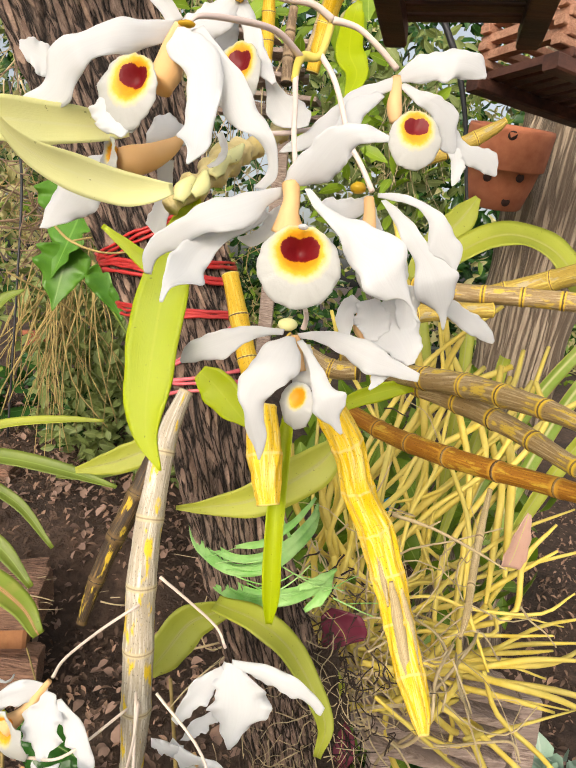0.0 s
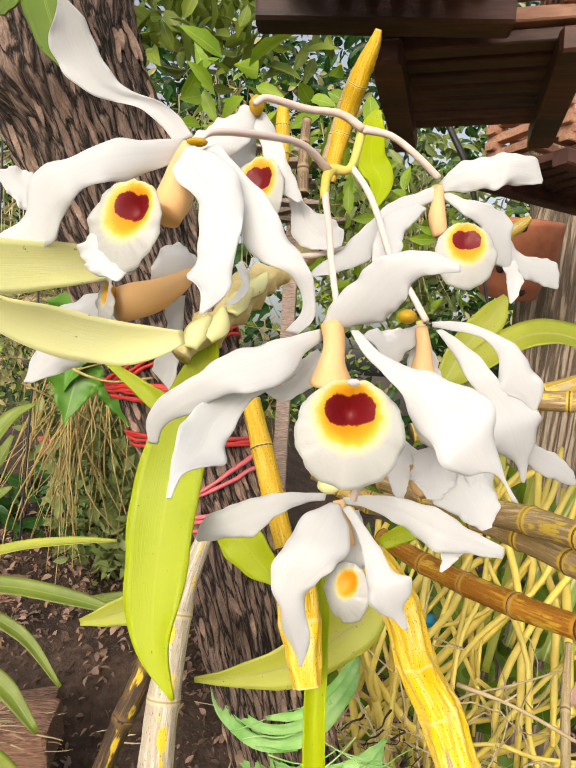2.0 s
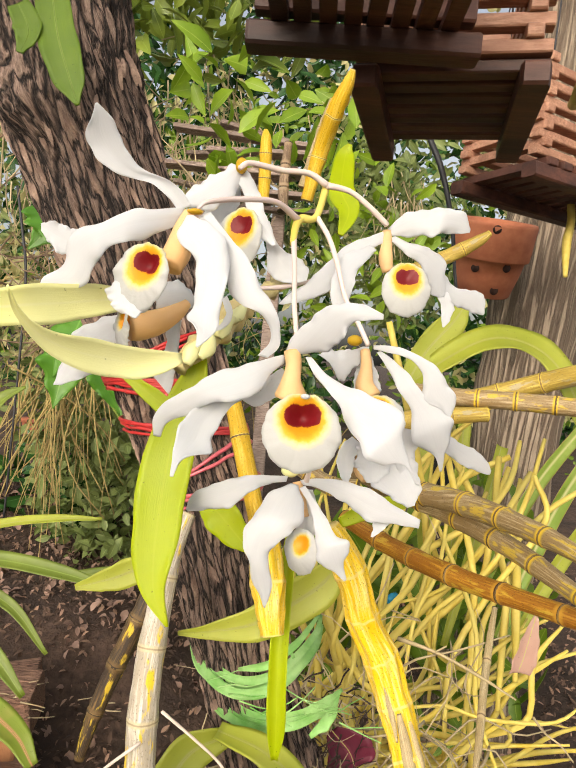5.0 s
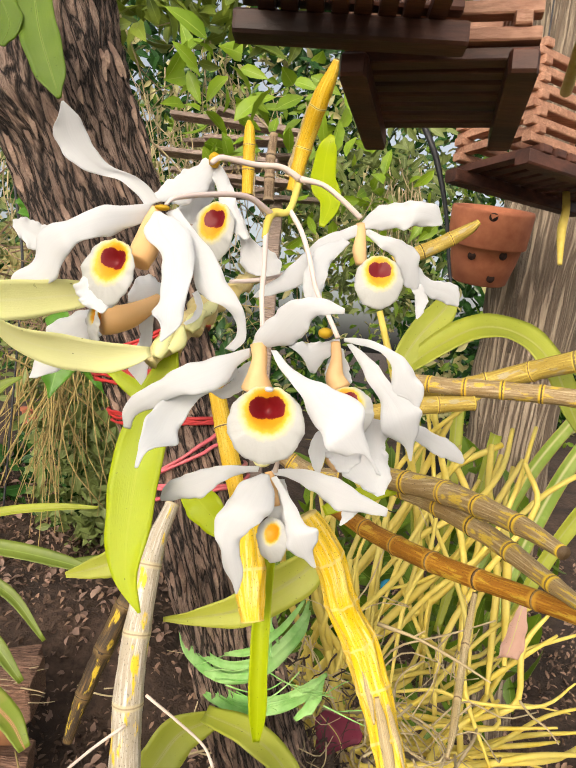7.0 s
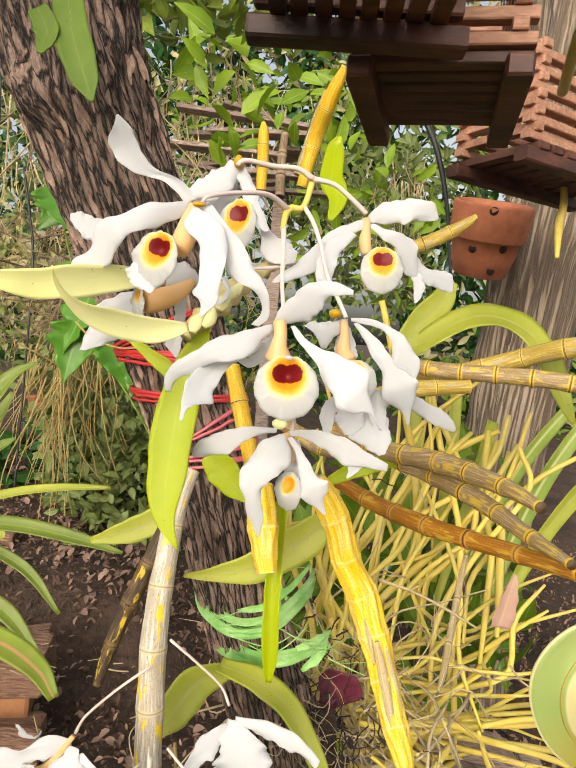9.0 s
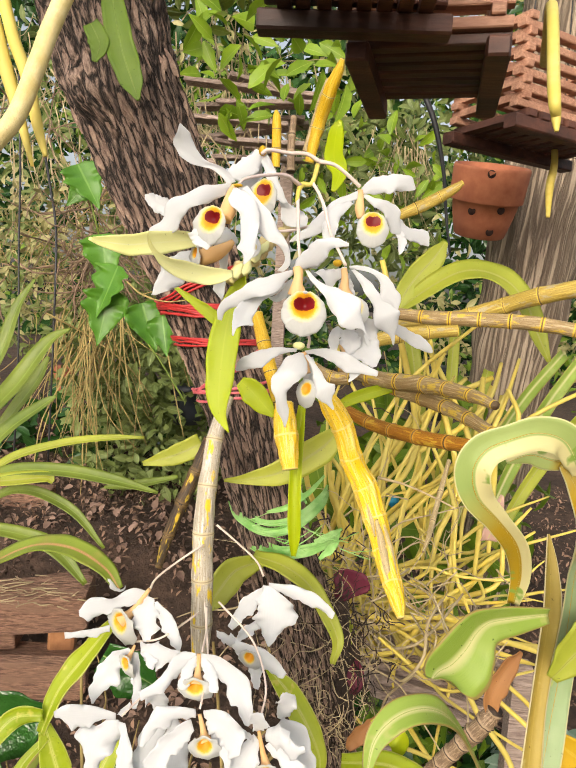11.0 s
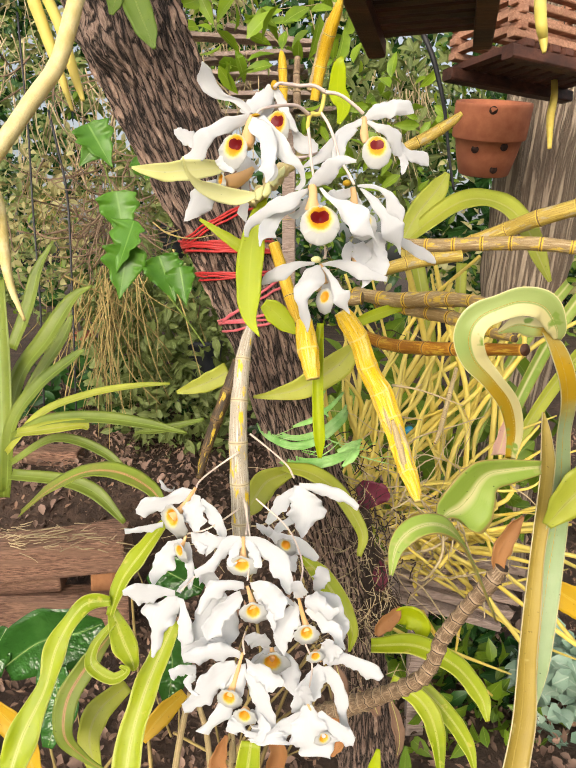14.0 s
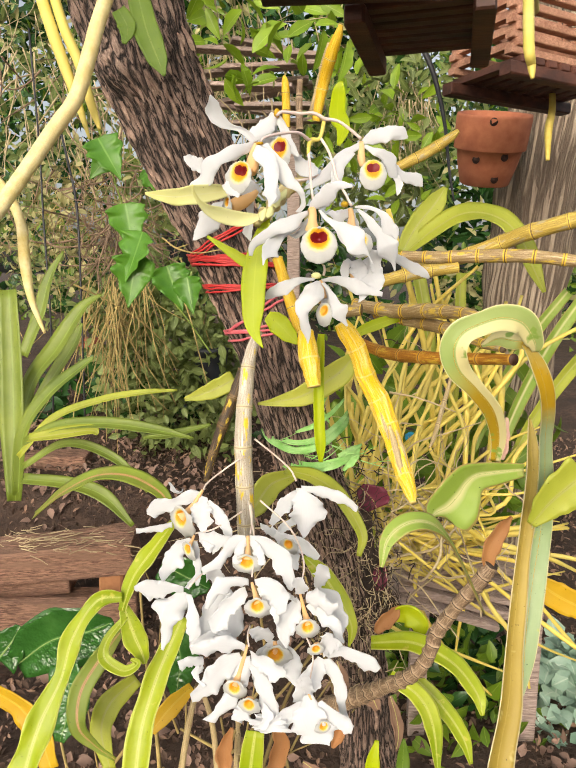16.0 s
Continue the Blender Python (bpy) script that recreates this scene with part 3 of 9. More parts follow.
def leaf_cloud(name, count, center, extent, size, material, label, category, up=0.3, seed=0, lean=(0, 0, 0), shape=0.45, on_ground=False, gap=0.0, kind="stuff", droop=0.3):
    """Many small folded leaves scattered through a rounded volume, thinned by noise to leave gaps."""
    rng = np.random.RandomState(seed)
    V, Fs, U = [], [], []
    c0 = np.asarray(center, float)
    made = 0
    while made < count:
        d = rng.uniform(-1, 1, 3)
        if (d ** 2).sum() > 1.0 and not on_ground:
            continue
        p = c0 + d * extent
        if gap and noise.noise(Vector(p * 5.0 / max(extent))) < gap - 0.5:
            made += 0.2
            continue
        if on_ground:
            p[2] = ground_z(p[0], p[1]) + abs(d[2]) * extent[2]
        s = rng.uniform(*size)
        ax = unit(rng.normal(0, 1, 3) + np.asarray(lean))
        nrm = unit(rng.normal(0, 0.6, 3) + np.array([0, -0.6, up]))
        sd = unit(np.cross(ax, nrm))
        nrm = np.cross(sd, ax)
        w = s * shape
        b = len(V)
        rows = ((0.0, 0.04), (0.25, 0.40), (0.55, 0.46), (0.82, 0.24), (1.0, 0.01))
        for t, h in rows:
            cpt = p + ax * s * t - nrm * s * droop * t * t
            V.extend((cpt - sd * w * h + nrm * w * h * 0.45, cpt, cpt + sd * w * h + nrm * w * h * 0.45))
            U.extend(((0, t), (0.5, t), (1, t)))
        for r in range(4):
            a = b + r * 3
            Fs.extend(((a, a + 1, a + 4, a + 3), (a + 1, a + 2, a + 5, a + 4)))
        made += 1
    return tagged(mesh_ob(name, V, Fs, material, uvs=U), label, category, kind=kind)


def strand_cloud(name, starts, length, diam, material, label, category, sway=0.3, seed=0, direction=(0, 0, -1), n=9, k=5, curl=0.0, kind="stuff", parent=None):
    """Many thin bent strands as one mesh."""
    rng = np.random.RandomState(seed)
    parts = []
    for p in starts:
        L = rng.uniform(*length)
        d = unit(np.asarray(direction, float) + rng.normal(0, sway, 3))
        pts = []
        q = np.asarray(p, float).copy()
        dm = rng.uniform(*diam)
        bend = rng.normal(0, curl, 3)
        for i in range(4):
            pts.append((*q, dm * (1 - 0.15 * i)))
            d = unit(d + rng.normal(0, sway * 0.5, 3) + bend)
            q = q + d * L / 3
        parts.append(tube_data(pts, n=n, k=k))
    v, f, u = join(parts)
    ob = mesh_ob(name, v, f, material, parent, "" if parent else label, u)
    tagged(ob, "" if parent else label, "" if parent else category, kind=kind)
    return ob


leaf_cloud("leaf_litter", 9000, (0.0, 1.3, 0.0), (1.0, 0.95, 0.025), (0.005, 0.020), DRYLEAF, "brown dry fallen leaves lying on the soil", "leaf litter", up=2.5, seed=3, on_ground=True)

leaf_cloud("bark_chips", 2600, (-0.25, 1.25, 0.0), (0.75, 0.75, 0.022), (0.010, 0.028), CHIP, "pinkish brown bark chips scattered on the bed", "bark chips", up=2.5, seed=91, on_ground=True, shape=0.7, gap=0.45)

# hedge and undergrowth behind
leaf_cloud("hedge_far", 16000, (0.0, 5.6, 1.6), (5.2, 0.9, 3.2), (0.10, 0.20), DEEP, "dark green hedge closing the garden", "hedge", seed=5, gap=0.40)
leaf_cloud("hedge_pale", 7000, (0.0, 5.0, 1.5), (4.2, 0.5, 2.6), (0.05, 0.12), HAZEL, "pale yellowish foliage in front of the hedge", "shrub", seed=55, gap=0.5)
leaf_cloud("hedge_light", 5200, (0.0, 4.2, 1.1), (3.4, 0.6, 2.0), (0.035, 0.085), GREEN, "mid green shrubs in front of the hedge", "shrub", seed=6, gap=0.45)
leaf_cloud("shrub_yellowish", 2200, (-0.4538, 1.6258, 0.6743), (0.26, 0.22, 0.26), (0.018, 0.045), HERB, "muted green herb growing from the soil bed", "shrub", seed=7, shape=0.6, gap=0.42)
leaf_cloud("herb_green", 900, (-0.4574, 1.5056, 0.8427), (0.25, 0.2, 0.2), (0.018, 0.042), HERB, "fresh green low herb in the bed", "herb", seed=8, shape=0.6, gap=0.42)
leaf_cloud("shrub_pale_left", 420, (-0.774, 1.5881, 1.1209), (0.20, 0.16, 0.26), (0.014, 0.034), HAZEL, "pale yellowish green small leaves among dry stems", "shrub", seed=41, gap=0.5, shape=0.6)
leaf_cloud("shrub_mid_left", 800, (-0.5153, 1.7514, 1.0734), (0.20, 0.16, 0.30), (0.018, 0.042), HERB, "fresh green leaves behind the trunk", "shrub", seed=42, gap=0.5, shape=0.55)
leaf_cloud("shrub_left", 1800, (-1.0943, 2.1698, 1.3403), (0.5, 0.3, 0.6), (0.022, 0.055), HERB, "pale green bush among dry grass", "shrub", seed=9, gap=0.45)
leaf_cloud("shrub_dark", 420, (-0.7277, 1.8271, 0.5046), (0.5, 0.2, 0.22), (0.05, 0.1), DEEP, "dark green leaves low in the bed", "shrub", seed=10)
leaf_cloud("tree_leaves_top", 60, (-0.1481, 1.2941, 1.5106), (0.22, 0.2, 0.10), (0.05, 0.09), LIMEGREEN, "bright green leaves of an overhanging twig", "twig leaves", seed=11, lean=(0.4, 0, -0.2))
leaf_cloud("overhead_leaves", 420, (-0.4118, 1.6333, 1.9401), (0.40, 0.25, 0.20), (0.05, 0.10), MIDGREEN, "bright green leaves of an overhanging branch", "twig leaves", seed=31, gap=0.35)
leaf_cloud("shrub_right", 1500, (0.1688, 1.9784, 1.4431), (0.30, 0.3, 0.34), (0.022, 0.055), HERB, "green bush with gaps of sky", "shrub", seed=12, gap=0.52)
leaf_cloud("shrub_bright", 130, (0.12, 1.60, 1.33), (0.24, 0.2, 0.22), (0.03, 0.07), LIMEGREEN, "bright green leaves on thin twigs behind the flowers", "shrub", seed=57, gap=0.4)
leaf_cloud("mulch", 14000, (-0.2, 1.35, 0.0), (0.9, 0.9, 0.02), (0.004, 0.020), MULCH, "dark bark chips and leaf scraps on the bed", "mulch", up=2.5, seed=4, on_ground=True)
leaf_cloud("shrub_low_light", 500, (0.1894, 0.7476, 0.2808), (0.17, 0.14, 0.14), (0.022, 0.045), GREEN, "fresh green leaves below the bench", "shrub", seed=19, shape=0.6)
leaf_cloud("shrub_low_right", 900, (0.2033, 0.8212, 0.234), (0.2, 0.16, 0.18), (0.022, 0.05), DEEP, "dark green leaves below the bench", "shrub", seed=13, shape=0.6)
leaf_cloud("ivy", 800, (0.3729, 0.739, 0.2709), (0.10, 0.09, 0.16), (0.018, 0.034), IVYLEAF, "small round-leaved bluish green creeper on the ground", "creeper", seed=14, shape=1.1, up=1.2)
leaf_cloud("herb_right", 300, (0.185, 1.0516, 0.6295), (0.25, 0.15, 0.25), (0.05, 0.1), GREEN, "green leaves behind the straw roots", "herb", seed=15)


# ---------- the tree ----------
def build_trunk():
    tree = thing("tree", (0.0928, 0.4853, -0.1289), "leaning tree trunk with rough brown ridged bark", "tree")
    pts = [(-0.1993, 0.3928, 1.3448, 0.0889), (-0.1850, 0.3889, 1.267, 0.0930), (-0.1640, 0.3861, 1.1936, 0.0862), (-0.1316, 0.3834, 1.1172, 0.077), (-0.101, 0.3826, 1.05, 0.071), (-0.074, 0.3826, 0.9885, 0.0638), (-0.0484, 0.3771, 0.9253, 0.0575), (-0.0292, 0.3767, 0.8642, 0.0542), (-0.0138, 0.3781, 0.814, 0.0534), (0.0076, 0.3864, 0.7447, 0.0571), (0.0272, 0.3937, 0.6712, 0.0552), (0.0397, 0.4006, 0.5982, 0.0511), (0.0498, 0.4114, 0.4939, 0.0577), (0.0687, 0.4574, 0.2547, 0.0761), (0.0986, 0.4931, -0.1951, 0.1154)]
    n, k = 420, 96
    c = spline(pts, n)
    pos, r = c[:, :3], c[:, 3] / 2
    tan = unit(np.gradient(pos, axis=0))
    a = unit(np.cross(tan, np.tile((0.3, -0.9, 0.2), (n, 1))))
    b = np.cross(tan, a)
    L = np.concatenate([[0], np.cumsum(np.linalg.norm(np.diff(pos, axis=0), axis=1))])
    knob = np.array((-0.1657, 0.3462, 1.1488))
    knob2 = np.array((-0.1742, 0.3482, 1.1622))
    verts, uvs = [], []
    for i in range(n):
        for j in range(k):
            t = 2 * math.pi * j / k
            d = a[i] * math.cos(t) + b[i] * math.sin(t)
            q = Vector((math.cos(t) * 7.5, math.sin(t) * 7.5, L[i] * 20))
            ridge = 1 - abs(noise.noise(q)) * 2
            fine = 1 - abs(noise.noise(Vector((q.x * 2.6, q.y * 2.6, q.z * 2.2)) + Vector((7, 1, 2)))) * 2
            lump = noise.noise(Vector((math.cos(t) * 1.2, math.sin(t) * 1.2, L[i] * 9)))
            rr = r[i] * (0.94 + 0.10 * ridge + 0.06 * fine + 0.07 * lump)
            p = pos[i] + d * rr
            dk = np.linalg.norm(p - knob)
            if dk < 0.035:
                swirl = math.cos(dk * 900) * 0.0016
                p = p + d * (0.012 * math.exp(-(dk / 0.014) ** 2) + swirl * math.exp(-(dk / 0.012) ** 2))
            dk = np.linalg.norm(p - knob2)
            if dk < 0.03:
                p = p + d * (0.008 * math.exp(-(dk / 0.010) ** 2) + math.cos(dk * 1100) * 0.0014 * math.exp(-(dk / 0.010) ** 2))
            verts.append(p)
            uvs.append((abs(2 * j / k - 1) * 1.0, L[i] * 2.2))
    faces = [(i * k + j, i * k + (j + 1) % k, (i + 1) * k + (j + 1) % k, (i + 1) * k + j) for i in range(n - 1) for j in range(k)]
    mesh_ob("trunk", verts, faces, BARK, tree, uvs=uvs)
    ellipsoid("knot", tuple(knob + np.array((0, 0.010, 0))), (0.010, 0.012, 0.011), BARK, tree, "round knot in the bark", rings=14, k=20, rough=0.5)
    return tree, pos, r, tan, a, b


TREE, TP, TR, TT, TA, TB = build_trunk()


def on_trunk(z):
    """The index of the trunk's ring nearest to a height."""
    return int(np.argmin(np.abs(TP[:, 2] - z)))


def winding(z, spread, strands, diam, material, label, seed=0, tilt=0.0, name="red_twine"):
    """Strands of twine wound level round the trunk, each a part of the one tie."""
    rng = np.random.RandomState(seed)
    k0 = on_trunk(z)
    ob = thing(name, TP[k0], label, "twine")
    for s in range(strands):
        zz = z + rng.uniform(-spread, spread)
        m, ph = 34, rng.uniform(0, 6.28)
        sl = tilt + rng.uniform(-0.004, 0.004)
        pts = []
        for i in range(m + 1):
            t = ph + i / m * 2 * math.pi
            d = TA[k0] * math.cos(t) + TB[k0] * math.sin(t)
            want = zz + sl * d[0] / np.linalg.norm(d) + rng.normal(0, 0.0003)
            p = TP[k0] + d * TR[k0]
            for _ in range(3):
                kk = on_trunk(want - d[2] * TR[k0])
                p = TP[kk] + d * (TR[kk] * 1.10 + 0.0008)
                p = p + TT[kk] * (want - p[2]) / TT[kk][2]
            pts.append((*p, diam * rng.uniform(0.75, 1.25)))
        tube("strand", pts, material, ob, n=m * 2, k=6, cap=False)
    return ob


def level(a):
    return a[2]


winding(level((-0.0846, 0.3382, 1.0005)), 0.006, 8, 0.0020, RED, "red plastic twine wound in strands round the trunk", 1)
winding(level((-0.0805, 0.3342, 0.9786)), 0.003, 4, 0.0020, RED, "second tie of red plastic twine below the first", 2)
winding(level((-0.0887, 0.3415, 1.0189)), 0.003, 3, 0.0020, RED, "loose red plastic twine tied above the main winding", 3, tilt=0.022)
winding(level((-0.0541, 0.339, 0.9414)), 0.004, 4, 0.0022, PINK, "pinkish red plastic twine tied round the trunk", 4, tilt=0.004, name="pink_twine")
winding(level((-0.0384, 0.3433, 0.9569)), 0.003, 2, 0.0022, PINK, "slanting pinkish red plastic twine on the trunk", 5, tilt=0.02, name="pink_twine")


def bark_flakes(count, seed):
    """Raised flakes of bark set along the ridges."""
    rng = np.random.RandomState(seed)
    shapes = []
    for q in range(5):
        L, W_ = rng.uniform(0.005, 0.011), rng.uniform(0.0010, 0.0019)
        v, f = [], []
        for i, t in enumerate(np.linspace(-1, 1, 5)):
            w = W_ * (1 - abs(t) ** 1.7) + 0.0002
            jx = rng.uniform(-0.3, 0.3) * W_
            v += [(-w + jx, t * L, -0.001), (jx + rng.uniform(-0.3, 0.3) * w, t * L, 0.0012 * (1 - t * t) + 0.0004), (w + jx, t * L, -0.001)]
        for i in range(4):
            f += [(i * 3, i * 3 + 1, i * 3 + 4, i * 3 + 3), (i * 3 + 1, i * 3 + 2, i * 3 + 5, i * 3 + 4)]
        me = bpy.data.meshes.new("bark_flake")
        me.from_pydata(v, [], f)
        me.materials.append(FLAKE)
        shapes.append(me)
    n, k = len(TP), 96
    done = 0
    while done < count:
        i = rng.randint(70, n - 60)
        t = rng.uniform(0, 2 * math.pi)
        d = TA[i] * math.cos(t) + TB[i] * math.sin(t)
        if d[1] > 0.15:
            continue
        done += 1
        ob = new("bark_flake", shapes[rng.randint(5)])
        x = np.cross(TT[i], d)
        m = Matrix(((x[0], TT[i][0], d[0]), (x[1], TT[i][1], d[1]), (x[2], TT[i][2], d[2]))).to_4x4()
        p = TP[i] + d * TR[i] * 1.045
        ob.parent = TREE
        ob.matrix_parent_inverse = Matrix.Translation(TREE.location).inverted()
        ob.matrix_basis = Matrix.Translation(p) @ m @ pose(0, 0, 0, rng.uniform(-6, 6), rng.uniform(-15, 15), rng.uniform(-14, 14))


# grey trunk that stands behind
far_tree = thing("tree", (0.3585, 1.2263, 0.1562), "grey weathered tree trunk standing behind the pot", "tree")
tube("trunk", [(0.5901, 1.5852, 1.8779, 0.2692), (0.5479, 1.5024, 1.4762, 0.24), (0.5062, 1.4537, 1.2466, 0.2131), (0.4691, 1.4054, 1.0171, 0.1932), (0.4331, 1.3571, 0.7876, 0.1756), (0.4007, 1.3092, 0.558, 0.1697), (0.3733, 1.2757, 0.2964, 0.1898), (0.3651, 1.2816, -0.0826, 0.2872)], GREYBARK, far_tree, n=140, k=40, rough=0.10, ridges=13, ridge_amp=0.025)
for i, pts in enumerate(([(0.4505, 1.3865, 1.3929, 0.011), (0.4387, 1.3621, 1.2742, 0.022), (0.4255, 1.3459, 1.1459, 0.0199), (0.4133, 1.3255, 1.0481, 0.0066)], [(0.5032, 1.3914, 1.4235, 0.0088), (0.485, 1.3645, 1.2945, 0.0241), (0.4726, 1.3475, 1.1877, 0.0154), (0.4604, 1.3294, 1.1014, 0.0055)], [(0.4356, 1.325, 1.0371, 0.0089), (0.4213, 1.3024, 0.9285, 0.0222), (0.4076, 1.2898, 0.8186, 0.0179), (0.3975, 1.2717, 0.7311, 0.0056)], [(0.3846, 1.3011, 0.8844, 0.0067), (0.3728, 1.2742, 0.7531, 0.0179), (0.3656, 1.2573, 0.6192, 0.0157), (0.36, 1.249, 0.5279, 0.0057)], [(0.4309, 1.2742, 0.731, 0.0089), (0.4098, 1.2509, 0.6216, 0.0201), (0.396, 1.2377, 0.5089, 0.0067)])):
    blade("bark_strip", pts, GREYBARK, far_tree, "loose strip of grey bark", cup=-0.3, thick=0.003, n=20, seed=i, wave=0.08)


# ---------- hanging baskets and pot ----------
def basket(x0, x1, y0, y1, z, h, levels, bottoms, label, turn=0.0, along='x', dark=False):
    cx, cy = (x0 + x1) / 2, (y0 + y1) / 2
    lx, ly = x1 - x0, y1 - y0
    ob = thing("hanging_basket", (cx, cy, z), label, "plant basket", "hanging slatted baskets")
    rot = Matrix.Rotation(radians(turn), 3, 'Z')
    t = 0.014
    rng = np.random.RandomState(int(abs(x0 * 1000)))

    def put(name, dx, dy, dz, sx, sy, sz):
        p = rot @ Vector((dx, dy, 0))
        # bottom slats, bearers and all of a dark basket take the painted shade tone
        block(name, (cx + p.x, cy + p.y, z + dz), (sx, sy, sz), SLAT if name == "rail" and not dark else SLAT_SHADE, ob, (0, 0, turn + rng.uniform(-0.6, 0.6)), bevel=0.12)
    for i in range(levels):
        dz = 0.012 + i * h / levels
        if i % 2 == 0:
            for s in (-1, 1):
                put("rail", 0, s * (ly / 2 - t), dz, lx, t, h / levels * 1.04)
        else:
            for s in (-1, 1):
                put("rail", s * (lx / 2 - t), 0, dz, t, ly - 0.006, h / levels * 1.04)
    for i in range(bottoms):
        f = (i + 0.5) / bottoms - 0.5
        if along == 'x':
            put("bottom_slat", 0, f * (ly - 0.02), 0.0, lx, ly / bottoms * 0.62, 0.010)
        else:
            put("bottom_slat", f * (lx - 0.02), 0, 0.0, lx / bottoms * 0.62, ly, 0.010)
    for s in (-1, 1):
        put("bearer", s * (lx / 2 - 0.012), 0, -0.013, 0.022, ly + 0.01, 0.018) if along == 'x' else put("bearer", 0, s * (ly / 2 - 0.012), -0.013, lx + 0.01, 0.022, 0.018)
    for sx in (-1, 1):
        for sy in (-1, 1):
            p = rot @ Vector((sx * (lx / 2 - t), sy * (ly / 2 - t), 0))
            tube("hanger_wire", [(cx + p.x, cy + p.y, z + 0.01, 0.0022), (cx + p.x * 0.5, cy + p.y * 0.5, z + h + 0.3, 0.0022), (cx, cy, z + h + 0.6, 0.0022)], WIRE, ob, n=6, k=6)
    return ob


basket(-0.062, 0.100, 0.31, 0.495, 1.274, 0.13, 8, 8, "hanging basket of red-brown wooden slats, coloured as in shade", 0, 'y', True)
basket(0.028, 0.178, 0.4965, 0.6715, 1.262, 0.10, 10, 7, "red-brown slatted hanging basket with sunlit rails", -10.5, 'x')
basket(0.189, 0.451, 0.824, 0.964, 1.284, 0.12, 12, 9, "red-brown slatted hanging basket of stacked rails", 33.3, 'y')


def clay_pot(top, bottom, r_top, r_bot, label):
    ob = thing("clay_pot", bottom, label, "plant pot")
    top, bottom = np.array(top), np.array(bottom)
    ax = unit(top - bottom)
    H = np.linalg.norm(top - bottom)
    a = unit(np.cross(ax, (0, 1, 0)))
    b = np.cross(ax, a)
    band = r_top * 0.93
    prof = [(0.0, r_bot * 0.3), (0.0, r_bot * 0.93), (0.02, r_bot), (0.30, r_bot + (band - r_bot) * 0.58), (0.50, band * 0.97), (0.515, r_top * 0.985), (0.53, r_top), (0.96, r_top * 1.03), (1.0, r_top * 1.01), (0.99, r_top * 0.9), (0.6, r_top * 0.84), (0.1, r_bot * 0.85), (0.08, 0.002)]
    k = 56
    verts, uvs = [], []
    for h, r in prof:
        for j in range(k):
            t = 2 * math.pi * j / k
            verts.append(bottom + ax * H * h + (a * math.cos(t) + b * math.sin(t)) * r)
            uvs.append((j / k, h))
    faces = [(i * k + j, i * k + (j + 1) % k, (i + 1) * k + (j + 1) % k, (i + 1) * k + j) for i in range(len(prof) - 1) for j in range(k)]
    mesh_ob("pot_wall", verts, faces, TERRA, ob, uvs=uvs)
    return ob, ax, a, b, H


pot, pax, pa, pb, PH = clay_pot((0.3337, 1.2511, 1.3215), (0.3272, 1.295, 1.1845), 0.0761, 0.0531, "tilted terracotta orchid pot with round side holes")


def pot_hole(h, phi, r):
    """A round drainage hole: a plug coloured near-black for the shade inside it."""
    x = unit(np.array((1.0, 0, 0)) - pax * pax[0])
    y = np.cross(x, pax)
    y = y if y[1] < 0 else -y
    rad = x * math.sin(radians(phi)) + y * math.cos(radians(phi))
    rr = 0.0761 * 1.015 if h > 0.52 else 0.0531 + (0.0761 * 0.90 - 0.0531) * min(1.0, h / 0.5 * 1.04)
    p = np.array(pot.location) + pax * PH * h + rad * rr
    v, f, u = tube_data([(*(p + rad * 0.0008), r * 2), (*(p - rad * 0.004), r * 1.8)], n=3, k=16)
    return mesh_ob("drain_hole", v, f, HOLE, pot, "dark drainage hole", u)


for h, phi in ((0.45, 17), (0.40, -33), (0.13, 8), (0.93, -12)):
    pot_hole(h, phi, 0.0081)

# ---------- wooden planks ----------
def plank_pile(name, rows, label, material, group=""):
    ob = thing(name, rows[0][0], label, "planks", group)
    for i, (c, s, r) in enumerate(rows):
        block("plank", c, s, PLANK_END if s[0] < 0.05 else material, ob, r, bevel=0.10, jit=0.0012, rng=np.random.RandomState(i))
    return ob


plank_pile("plank_edging", [
    ((-0.5844, 0.8862, 0.345), (0.42, 0.08, 0.0674), (0, 2, 8)),
    ((-0.5949, 0.9051, 0.4442), (0.44, 0.09, 0.0656), (4, -4, 9)),
    ((-0.652, 0.9112, 0.3934), (0.30, 0.08, 0.0375), (2, -2, 9)),
    ((-0.4366, 0.9671, 0.3877), (0.045, 0.10, 0.0599), (0, 3, 14)),
    ((-0.4746, 1.0434, 0.4259), (0.10, 0.08, 0.0375), (4, -8, 12)),
    ((-0.5723, 0.8309, 0.3709), (0.44, 0.02, 0.0562), (4, 1, 8)),
    ((-0.751, 1.412, 0.4819), (0.17, 0.08, 0.045), (0, 0, 6)),
], "stack of weathered brown planks edging the soil bed", PLANK)
rngd = np.random.RandomState(12)
strand_cloud("plank_debris", [np.array((-0.5301, 0.8984, 0.4892)) + rngd.normal(0, 1, 3) * (0.09, 0.02, 0.008) for i in range(110)], (0.012, 0.045), (0.0008, 0.003), STRAW, "dry straw scraps lying on the planks", "straw", seed=61, sway=0.25, direction=(1, 0, 0.05))
bench = thing("plank_bench", (0.1424, 0.5404, 0.5938), "low bench of grey weathered boards under the roots", "bench")
